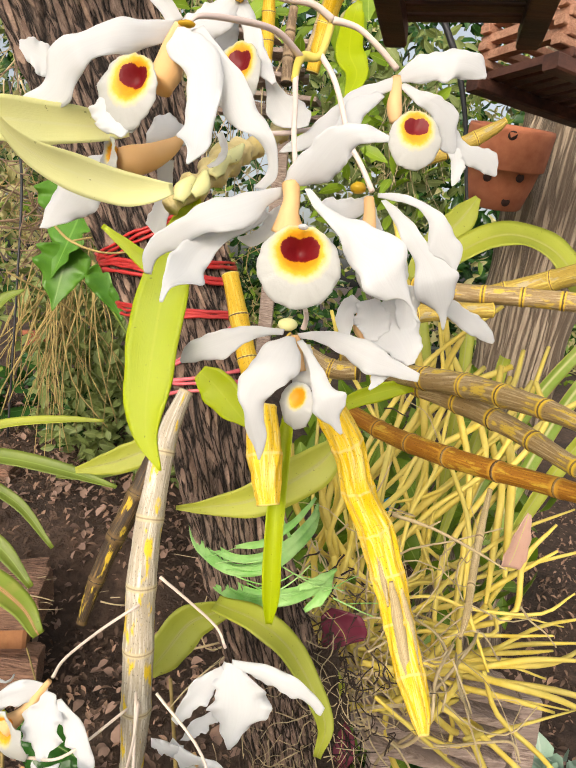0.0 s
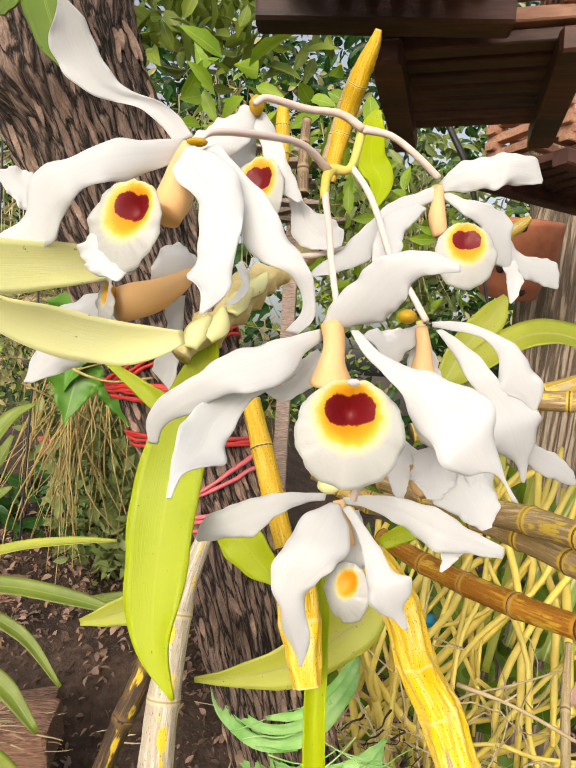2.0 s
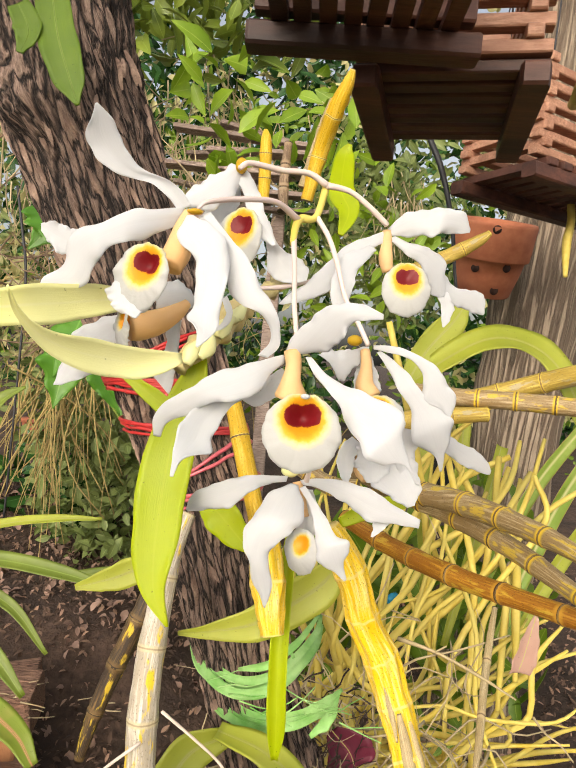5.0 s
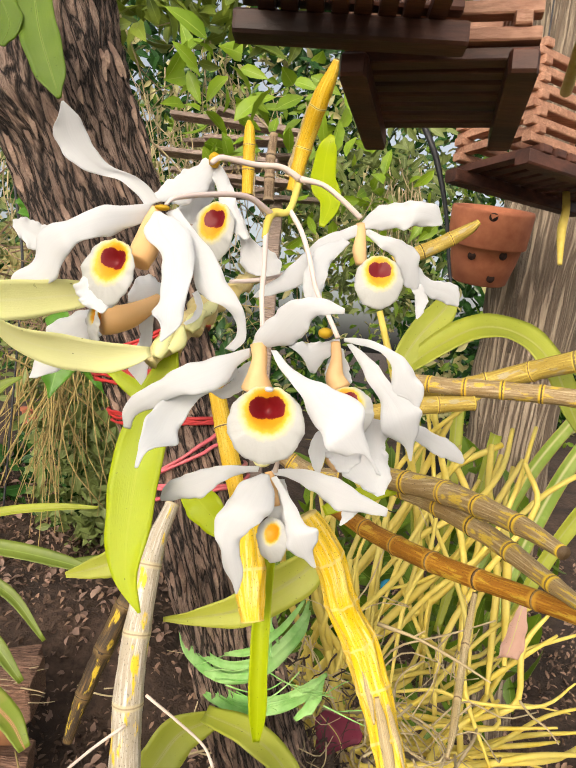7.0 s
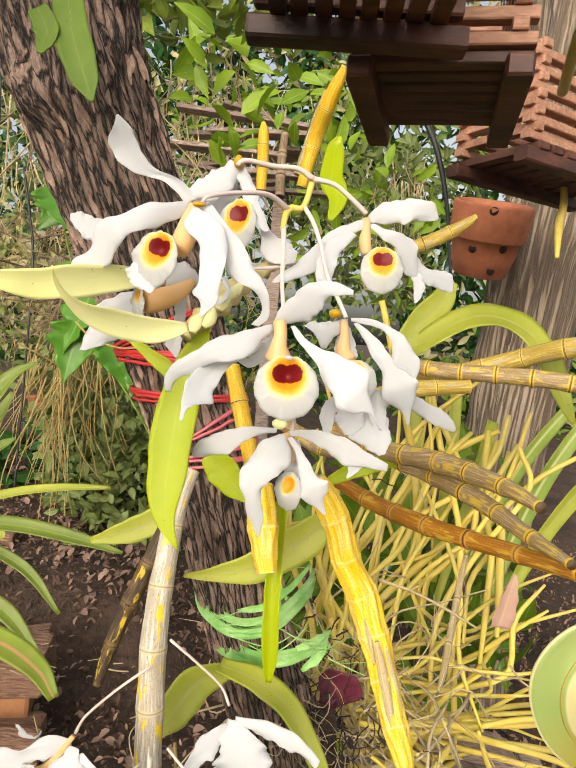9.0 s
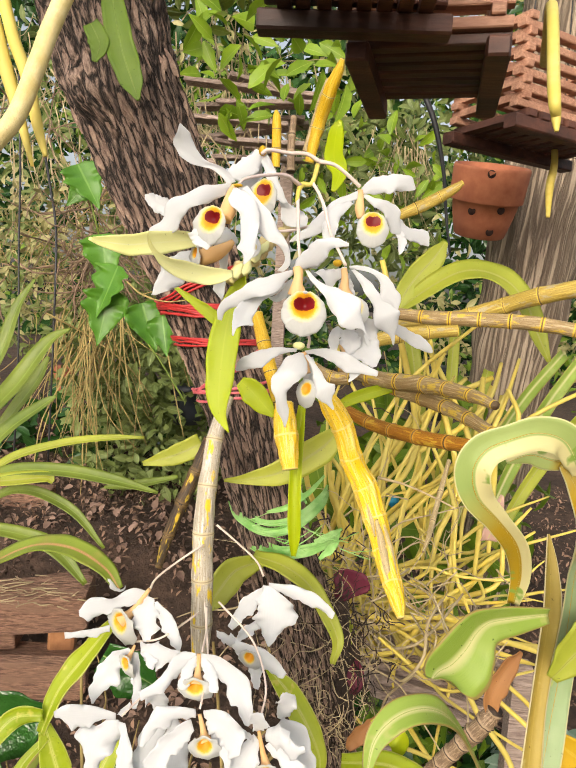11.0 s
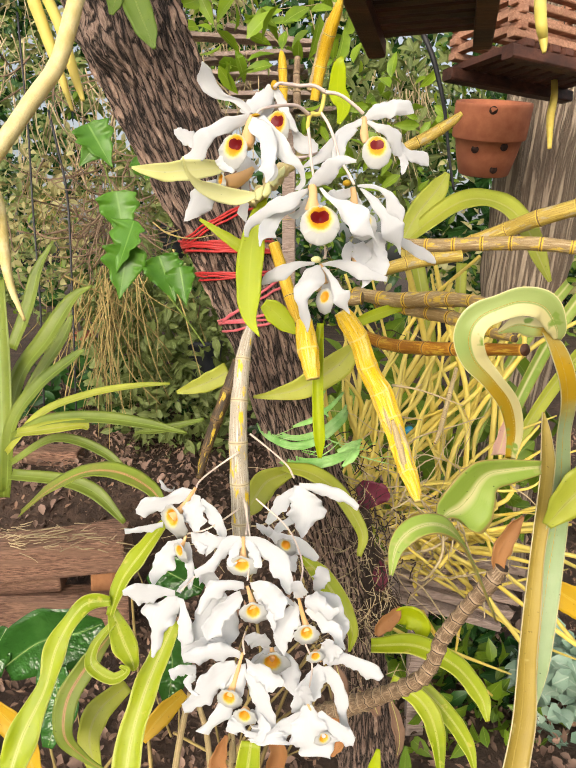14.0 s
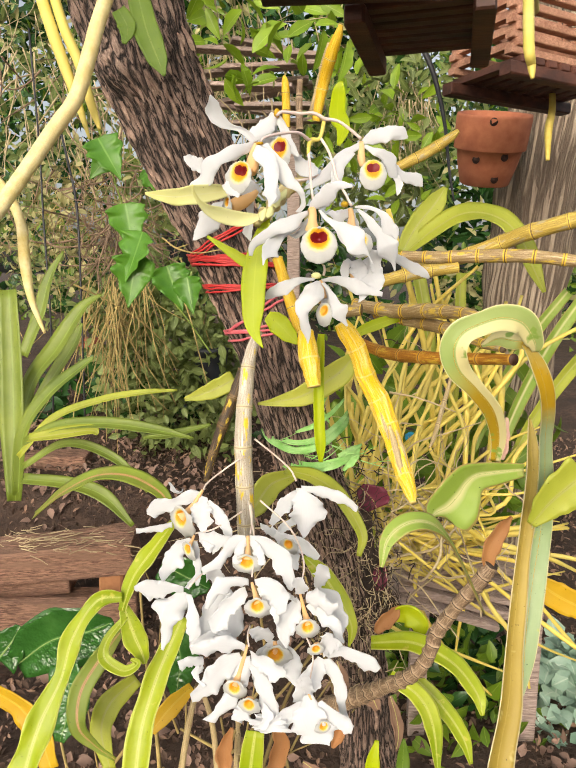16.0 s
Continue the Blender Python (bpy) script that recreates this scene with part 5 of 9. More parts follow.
petal(ff, "lateral_sepal", [(0.0218, 0.208, 1.0273, 0.0016, -0.12), (0.0215, 0.208, 1.0245, 0.0048, -0.14), (0.0214, 0.208, 1.0216, 0.0074, -0.13), (0.0219, 0.2076, 1.0184, 0.0087, -0.1), (0.0216, 0.2068, 1.0155, 0.008, -0.08), (0.0212, 0.206, 1.0126, 0.0051, -0.07)], seed=29)
petal(ff, "petal", [(0.0349, 0.208, 1.0052, 0.0066, -0.16), (0.0354, 0.2076, 1.0009, 0.0073, -0.1), (0.0358, 0.2072, 0.9966, 0.0074, -0.06), (0.0363, 0.2068, 0.9924, 0.0061, -0.06), (0.0367, 0.2064, 0.9883, 0.0041, -0.08), (0.0371, 0.206, 0.9843, 0.0012, -0.32)], seed=30)
claw(ff, [(0.0199, 0.203, 1.0289, 0.0031), (0.0206, 0.201, 1.0235, 0.0037), (0.0206, 0.201, 1.018, 0.006), (0.0226, 0.2, 1.0144, 0.007)])
ellipsoid("spur", (0.0165, 0.204, 1.0317), (0.0024, 0.003, 0.0018), GOLD, ff, "yellow spur")
lip(ff, (0.0257, 0.194, 1.0085), (0.1, -1, 0.2), (-0.35, 0.3, 1), 0.0078, seed=6, throat=0.25)

# lowest flower of the upper spray, nodding
fg = orchid((0.0051, 0.1799, 0.9916), "nodding white orchid flower with a small yellow-throated lip")
petal(fg, "petal", [(-0.0008, 0.196, 0.9876, 0.0018, -1.8), (-0.0056, 0.1934, 0.9874, 0.0026, -1.5), (-0.0101, 0.1909, 0.9867, 0.004, -1.29), (-0.0141, 0.1897, 0.985, 0.0065, -1.15), (-0.0182, 0.1893, 0.9829, 0.008, -1.08), (-0.0226, 0.1896, 0.981, 0.0078, -1.02), (-0.027, 0.1913, 0.9787, 0.0058, -0.9), (-0.0305, 0.193, 0.9758, 0.0011, -0.9)], cup=-0.12, seed=31)
petal(fg, "petal", [(0.0036, 0.196, 0.9868, 0.0018, 2.23), (0.0083, 0.1938, 0.9873, 0.0032, 1.89), (0.0129, 0.1915, 0.9871, 0.0046, 1.7), (0.0172, 0.1898, 0.9862, 0.0067, 1.55), (0.0213, 0.189, 0.9844, 0.0087, 1.44), (0.0255, 0.1882, 0.9827, 0.0083, 1.42), (0.03, 0.1885, 0.9816, 0.0063, 1.42), (0.0347, 0.1892, 0.9803, 0.0041, 1.43), (0.0394, 0.19, 0.9788, 0.0026, 1.46)], cup=-0.12, seed=32)
petal(fg, "petal", [(0.0288, 0.192, 0.9791, 0.0063, -0.03), (0.0282, 0.1912, 0.9781, 0.0051, -0.06), (0.0277, 0.1904, 0.9771, 0.0039, -0.1), (0.0271, 0.1896, 0.9762, 0.0027, -0.15), (0.0263, 0.1888, 0.9753, 0.0017, -0.18), (0.0255, 0.188, 0.9744, 0.0007, -0.18)], seed=44)
petal(fg, "dorsal_sepal", [(0.0016, 0.194, 0.9867, 0.0029, -0.09), (0.0003, 0.191, 0.9844, 0.0091, -0.24), (-0.0012, 0.188, 0.9814, 0.0125, -0.25), (-0.0026, 0.185, 0.9781, 0.0133, -0.24), (-0.0045, 0.184, 0.9747, 0.0123, -0.18), (-0.0066, 0.184, 0.9713, 0.01, -0.05), (-0.0075, 0.184, 0.9675, 0.0076, 0.06), (-0.0067, 0.1846, 0.9633, 0.0056, 0.05), (-0.0058, 0.1864, 0.9586, 0.0057, 0.06), (-0.0045, 0.1882, 0.9541, 0.0036, -0.01), (-0.0043, 0.19, 0.9494, 0.0006, -0.01)], cup=-0.18, seed=33)
petal(fg, "lateral_sepal", [(0.0039, 0.196, 0.9856, 0.0018, 0.49), (0.0066, 0.193, 0.9828, 0.0022, 0.49), (0.0087, 0.19, 0.98, 0.0032, 0.49), (0.0104, 0.1878, 0.9768, 0.0044, 0.46), (0.0117, 0.187, 0.9731, 0.0063, 0.41), (0.014, 0.1862, 0.9704, 0.01, 0.51), (0.0154, 0.187, 0.9668, 0.0087, 0.6), (0.0169, 0.1885, 0.9636, 0.0037, 0.66), (0.0192, 0.19, 0.96, 0.0008, 0.66)], cup=-0.14, seed=34)
petal(fg, "lateral_sepal", [(0.0051, 0.199, 0.9842, 0.005, 0.1), (0.0055, 0.199, 0.9812, 0.0059, 0.05), (0.006, 0.199, 0.9783, 0.0068, 0.01), (0.0061, 0.1988, 0.9753, 0.0067, -0.03), (0.0061, 0.1984, 0.9724, 0.0061, -0.09), (0.0062, 0.198, 0.9695, 0.0055, -0.16)], cup=0.2, seed=35)
claw(fg, [(0.0023, 0.198, 0.9867, 0.003), (0.0037, 0.197, 0.9816, 0.0034), (0.005, 0.196, 0.9763, 0.0036)])
ellipsoid("spur", (-0.0001, 0.199, 0.9897), (0.0030, 0.002, 0.0020), YELLOWLEAF, fg, "pale yellow spur")
lip(fg, (0.0039, 0.19, 0.967), (-0.7, -1, 0.05), (0.42, 0.0, 1), 0.0062, seed=7, aspect=1.25, throat=0.3, cup=0.5, material=LIP_PLAIN, label="cream lip with a yellow throat")

# small flower behind, right of the lowest
fh = orchid((0.0237, 0.2111, 0.9964), "white orchid flower half hidden with a peach throat")
petal(fh, "petal", [(0.0206, 0.2131, 0.9992, 0.0043), (0.0176, 0.2097, 0.9952, 0.0059), (0.0173, 0.2074, 0.9899, 0.0048), (0.018, 0.2062, 0.9861, 0.0013)], seed=36)
petal(fh, "petal", [(0.0272, 0.2113, 0.9983, 0.0098), (0.0324, 0.2071, 0.9913, 0.0154), (0.0368, 0.2039, 0.985, 0.0101), (0.0386, 0.2027, 0.9811, 0.0022)], seed=37)
petal(fh, "lateral_sepal", [(0.0234, 0.2092, 0.9991, 0.0065), (0.0258, 0.2069, 0.9923, 0.0113), (0.0259, 0.2056, 0.9869, 0.0032)], seed=38)
claw(fh, [(0.0238, 0.2141, 0.996, 0.005), (0.0234, 0.2117, 0.9905, 0.0066), (0.0245, 0.2095, 0.9868, 0.0033)])


PLAIN_L = "white orchid flower with an orange-yellow throat in the crowded lower spray"


def spray_flower(at, label, petals, seed, lip_at=None, radius=0.0, aspect=1.0, turn=0.0, heart=False):
    """A flower of the lower spray from the spines of its petals, with a folded lip."""
    flw = thing("orchid_flower", at, label, "flower", "white orchid flowers of the lower spray")
    rng = np.random.RandomState(seed)
    for i, pts in enumerate(petals):
        pts = [(x, y, z, w * 1.16, *slant) for x, y, z, w, *slant in pts]
        petal(flw, ("dorsal_sepal", "petal", "lateral_sepal")[i % 3], pts, seed=seed * 10 + i, n=40, k=10, cup=rng.uniform(-0.3, 0.2), wave=rng.uniform(0.06, 0.11), frill=0.085)
    if lip_at:
        c = np.array(lip_at)
        claw(flw, [(*at, radius * 0.3), (*((np.array(at) * 0.4 + c * 0.6) + np.array((0, 0.004, 0))), radius * 0.6), (*(c + np.array((0, 0.005, radius * 0.5))), radius * 1.2)])
        lip(flw, c, (turn, -1, -0.25), (0.0, -0.25, 1), radius * 1.45, throat=0.6, cup=0.5, ruffle=0.06, seed=seed, material=LIP_SMALL if heart else LIP_PLAIN, label="cream lip with an orange-yellow throat", aspect=aspect, rings=9, k=48)
    return flw


spray_flower((-0.0789, 0.2254, 0.8422), PLAIN_L, [[(-0.0794, 0.2254, 0.838, 0.004, -1.59), (-0.0861, 0.2237, 0.8378, 0.0076, -1.51), (-0.0925, 0.2221, 0.8362, 0.0083, -1.5), (-0.0987, 0.2204, 0.8334, 0.0067, -1.54), (-0.1052, 0.2194, 0.8314, 0.0099, -1.43), (-0.1118, 0.2184, 0.8296, 0.0103, -1.4), (-0.1172, 0.2174, 0.828, 0.0029, -1.45)], [(-0.0952, 0.2254, 0.8391, 0.0057, 0.49), (-0.0969, 0.2234, 0.8403, 0.0043, 0.24), (-0.0985, 0.2214, 0.8418, 0.0035, -0.01), (-0.0991, 0.2198, 0.8446, 0.0027, -0.01), (-0.0998, 0.2186, 0.8473, 0.0019, 0.01), (-0.1005, 0.2174, 0.8499, 0.0011, 0.01)], [(-0.0778, 0.2254, 0.8373, 0.0034, -0.3), (-0.0787, 0.2237, 0.8337, 0.0079, -0.17), (-0.0792, 0.2221, 0.8301, 0.0118, -0.11), (-0.0793, 0.2204, 0.8259, 0.013, -0.04), (-0.0783, 0.2194, 0.8216, 0.0113, -0.02), (-0.0779, 0.2184, 0.8178, 0.0067, 0.01), (-0.0772, 0.2174, 0.8141, 0.0017, 0.04)], [(-0.1015, 0.2254, 0.8155, 0.0032, -1.6), (-0.1062, 0.2234, 0.8148, 0.0038, -1.54), (-0.1108, 0.2214, 0.8143, 0.0044, -1.5), (-0.1156, 0.2198, 0.8139, 0.0038, -1.5), (-0.1205, 0.2186, 0.8134, 0.0031, -1.49), (-0.1254, 0.2174, 0.8139, 0.0031, -1.47)], [(-0.0749, 0.2254, 0.8349, 0.0017, 0.45), (-0.0719, 0.2237, 0.8311, 0.0047, 0.48), (-0.0689, 0.2221, 0.8273, 0.0074, 0.49), (-0.0655, 0.2204, 0.8235, 0.0076, 0.46), (-0.0626, 0.2194, 0.8193, 0.0069, 0.42), (-0.0601, 0.2184, 0.8149, 0.0052, 0.35), (-0.0585, 0.2174, 0.8105, 0.0011, 0.35)]], 101, (-0.0945, 0.2174, 0.8191), 0.0073, aspect=1.35, turn=-0.5)
spray_flower((-0.0833, 0.2144, 0.8134), PLAIN_L, [[(-0.0858, 0.2144, 0.8107, 0.0027, -0.56), (-0.0897, 0.2127, 0.8066, 0.0088, -0.67), (-0.0943, 0.2111, 0.8024, 0.0102, -0.68), (-0.0969, 0.2094, 0.797, 0.0124, -0.58), (-0.0995, 0.2084, 0.792, 0.0096, -0.37), (-0.1035, 0.2074, 0.7871, 0.0062, -0.02), (-0.1042, 0.2064, 0.781, 0.0012, -0.02)], [(-0.0833, 0.2144, 0.809, 0.0032, 0.05), (-0.0821, 0.2124, 0.8034, 0.0041, 0.06), (-0.0811, 0.2104, 0.7979, 0.0048, 0.07), (-0.0802, 0.2088, 0.7921, 0.0045, 0.05), (-0.08, 0.2076, 0.7862, 0.0035, 0.05), (-0.0801, 0.2064, 0.7802, 0.0021, 0.05)], [(-0.08, 0.2144, 0.812, 0.0067, -1.43), (-0.0751, 0.2124, 0.8111, 0.01, -1.53), (-0.0703, 0.2104, 0.8102, 0.0134, -1.58), (-0.0652, 0.2088, 0.8118, 0.0107, -1.56), (-0.0603, 0.2076, 0.8134, 0.0069, -1.51), (-0.0556, 0.2064, 0.8153, 0.0026, -1.42)], [(-0.0772, 0.2144, 0.812, 0.0048, 0.28), (-0.0754, 0.2124, 0.8109, 0.0057, 0.21), (-0.0737, 0.2104, 0.8099, 0.0065, 0.16), (-0.0724, 0.2088, 0.8085, 0.0065, 0.11), (-0.0721, 0.2076, 0.8068, 0.0046, -0.03), (-0.0719, 0.2064, 0.8051, 0.0028, -0.35)]], 102, (-0.0872, 0.2064, 0.8038), 0.0047, aspect=1.2, turn=-0.8)
spray_flower((-0.0842, 0.1929, 0.7854), "white orchid flower hanging with its back half turned", [[(-0.0862, 0.1929, 0.7844, 0.003, -1.59), (-0.0915, 0.1912, 0.7854, 0.0053, -1.63), (-0.0968, 0.1896, 0.7863, 0.0077, -1.64), (-0.1018, 0.1879, 0.7862, 0.0116, -1.59), (-0.107, 0.1869, 0.7866, 0.0119, -1.56), (-0.1121, 0.1859, 0.7874, 0.0082, -1.55), (-0.1169, 0.1849, 0.7878, 0.0026, -1.45)], [(-0.0869, 0.1929, 0.7827, 0.0041, -0.16), (-0.0897, 0.1912, 0.7772, 0.0125, -0.24), (-0.0948, 0.1896, 0.7728, 0.0183, -0.37), (-0.0972, 0.1879, 0.7667, 0.015, -0.38), (-0.0973, 0.1869, 0.7599, 0.0077, -0.56), (-0.0978, 0.1859, 0.7522, 0.0056, -0.49), (-0.1, 0.1849, 0.7447, 0.0019, -0.18)], [(-0.0827, 0.1929, 0.7813, 0.0032, -0.29), (-0.0812, 0.1912, 0.7758, 0.0045, -0.16), (-0.0798, 0.1896, 0.7702, 0.0059, -0.09), (-0.0791, 0.1879, 0.7647, 0.0079, -0.06), (-0.0787, 0.1869, 0.7587, 0.0081, -0.06), (-0.079, 0.1859, 0.7527, 0.0058, -0.1), (-0.0802, 0.1849, 0.7471, 0.0014, 0.06)], [(-0.0842, 0.1929, 0.7853, 0.0024, -0.61), (-0.0824, 0.1909, 0.7882, 0.0026, -0.63), (-0.0806, 0.1889, 0.791, 0.0027, -0.65), (-0.079, 0.1873, 0.7936, 0.0024, -0.67), (-0.0776, 0.1861, 0.796, 0.0017, -0.71), (-0.0762, 0.1849, 0.7984, 0.0011, -0.71)]], 103)
spray_flower((-0.0435, 0.1982, 0.8214), PLAIN_L, [[(-0.0445, 0.1982, 0.8186, 0.0047, -1.32), (-0.0503, 0.1965, 0.8175, 0.0081, -1.27), (-0.0549, 0.1949, 0.8142, 0.0088, -1.24), (-0.0583, 0.1932, 0.8095, 0.0082, -1.26), (-0.062, 0.1922, 0.8047, 0.0068, -1.37), (-0.0672, 0.1912, 0.8015, 0.0054, -1.35), (-0.0728, 0.1902, 0.799, 0.0041, -1.29)], [(-0.0426, 0.1982, 0.8191, 0.0049, -1.82), (-0.0348, 0.1965, 0.8183, 0.0084, -1.94), (-0.0281, 0.1949, 0.8151, 0.0102, -2.07), (-0.0226, 0.1932, 0.8103, 0.0113, -2.19), (-0.0188, 0.1922, 0.8038, 0.0115, -2.29), (-0.0156, 0.1912, 0.797, 0.0088, -2.29), (-0.0125, 0.1902, 0.7903, 0.0042, -2.15)], [(-0.0443, 0.1982, 0.82, 0.0026, -0.38), (-0.0462, 0.1962, 0.8176, 0.0042, -0.32), (-0.0477, 0.1942, 0.815, 0.0051, -0.26), (-0.049, 0.1926, 0.812, 0.0054, -0.16), (-0.0498, 0.1914, 0.8087, 0.0052, -0.08), (-0.0499, 0.1902, 0.8053, 0.004, 0.05)], [(-0.0411, 0.1982, 0.8202, 0.0032, 0.38), (-0.0391, 0.1962, 0.8174, 0.0045, 0.34), (-0.0372, 0.1942, 0.8146, 0.0056, 0.32), (-0.0355, 0.1926, 0.8116, 0.0062, 0.28), (-0.0342, 0.1914, 0.8083, 0.005, 0.23), (-0.0331, 0.1902, 0.8051, 0.0029, 0.05)]], 104, (-0.0436, 0.1902, 0.8027), 0.0067, aspect=0.95, turn=0.0)
spray_flower((-0.0395, 0.1862, 0.795), PLAIN_L, [[(-0.0415, 0.1862, 0.7946, 0.0038, -1.57), (-0.0473, 0.1845, 0.7957, 0.0058, -1.35), (-0.0531, 0.1829, 0.7958, 0.0071, -1.18), (-0.0582, 0.1812, 0.7938, 0.0099, -1.03), (-0.0626, 0.1802, 0.7901, 0.0069, -0.86), (-0.0659, 0.1792, 0.7853, 0.0046, -0.61), (-0.0679, 0.1782, 0.7796, 0.0028, -0.25)], [(-0.0431, 0.1862, 0.7889, 0.0052, -1.27), (-0.0475, 0.1845, 0.7856, 0.0085, -0.97), (-0.0518, 0.1829, 0.7818, 0.0098, -0.82), (-0.056, 0.1812, 0.7779, 0.0094, -0.69), (-0.0592, 0.1802, 0.7727, 0.0099, -0.55), (-0.0612, 0.1792, 0.767, 0.0095, -0.39), (-0.0626, 0.1782, 0.7628, 0.0015, 0.35)], [(-0.0375, 0.1862, 0.795, 0.004, -1.33), (-0.0328, 0.1845, 0.7946, 0.0089, -1.78), (-0.0285, 0.1829, 0.793, 0.0121, -1.94), (-0.0245, 0.1812, 0.7905, 0.0143, -2.07), (-0.0211, 0.1802, 0.7869, 0.0142, -2.15), (-0.018, 0.1792, 0.7839, 0.011, -2.16), (-0.0164, 0.1782, 0.7819, 0.0021, -1.56)], [(-0.035, 0.1862, 0.7919, 0.003, 0.41), (-0.0317, 0.1842, 0.7882, 0.0045, 0.2), (-0.0284, 0.1822, 0.7844, 0.0056, 0.05), (-0.0254, 0.1806, 0.7802, 0.0057, -0.21), (-0.0236, 0.1794, 0.7754, 0.0051, -0.57), (-0.0227, 0.1782, 0.7704, 0.0049, -1.29)]], 105, (-0.035, 0.1782, 0.779), 0.0061, aspect=1.1, turn=0.05)
spray_flower((-0.0086, 0.1907, 0.786), PLAIN_L, [[(-0.005, 0.1907, 0.783, 0.0051, -1.56), (-0.0013, 0.189, 0.7837, 0.0102, -1.61), (0.0023, 0.1874, 0.7834, 0.0128, -1.6), (0.0058, 0.1857, 0.7819, 0.0115, -1.52), (0.0093, 0.1847, 0.7805, 0.0094, -1.41), (0.013, 0.1837, 0.7809, 0.0057, -1.15), (0.0163, 0.1827, 0.7839, 0.0025, -1.32)], [(-0.0038, 0.1907, 0.7786, 0.0036, 0.86), (0.001, 0.189, 0.776, 0.0052, 0.82), (0.0059, 0.1874, 0.7733, 0.0069, 0.8), (0.0106, 0.1857, 0.7707, 0.0083, 0.78), (0.0146, 0.1847, 0.767, 0.008, 0.79), (0.0172, 0.1837, 0.7623, 0.0042, 0.89), (0.0202, 0.1827, 0.7577, 0.0015, 1.06)], [(-0.0092, 0.1907, 0.7815, 0.0056, -0.92), (-0.0121, 0.1887, 0.777, 0.0089, -0.75), (-0.0147, 0.1867, 0.7724, 0.0118, -0.68), (-0.0171, 0.1851, 0.7672, 0.0124, -0.65), (-0.019, 0.1839, 0.7617, 0.011, -0.7), (-0.0201, 0.1827, 0.7562, 0.0075, -0.96)], [(-0.0075, 0.1907, 0.7861, 0.0037, 0.05), (-0.0077, 0.1887, 0.7893, 0.0062, 0.09), (-0.0079, 0.1867, 0.7925, 0.0085, 0.1), (-0.0087, 0.1851, 0.7955, 0.0083, 0.11), (-0.009, 0.1839, 0.7984, 0.0069, 0.09), (-0.0092, 0.1827, 0.8014, 0.0055, 0.05)], [(-0.0104, 0.1907, 0.7804, 0.0027, -1.19), (-0.0119, 0.1887, 0.7828, 0.0031, -1.4), (-0.0135, 0.1867, 0.7851, 0.0036, -1.55), (-0.015, 0.1851, 0.7872, 0.0038, -1.62), (-0.0165, 0.1839, 0.7891, 0.0031, -1.53), (-0.018, 0.1827, 0.791, 0.0025, -1.41)]], 106, (-0.003, 0.1827, 0.7637), 0.0055, aspect=1.2, turn=0.1)
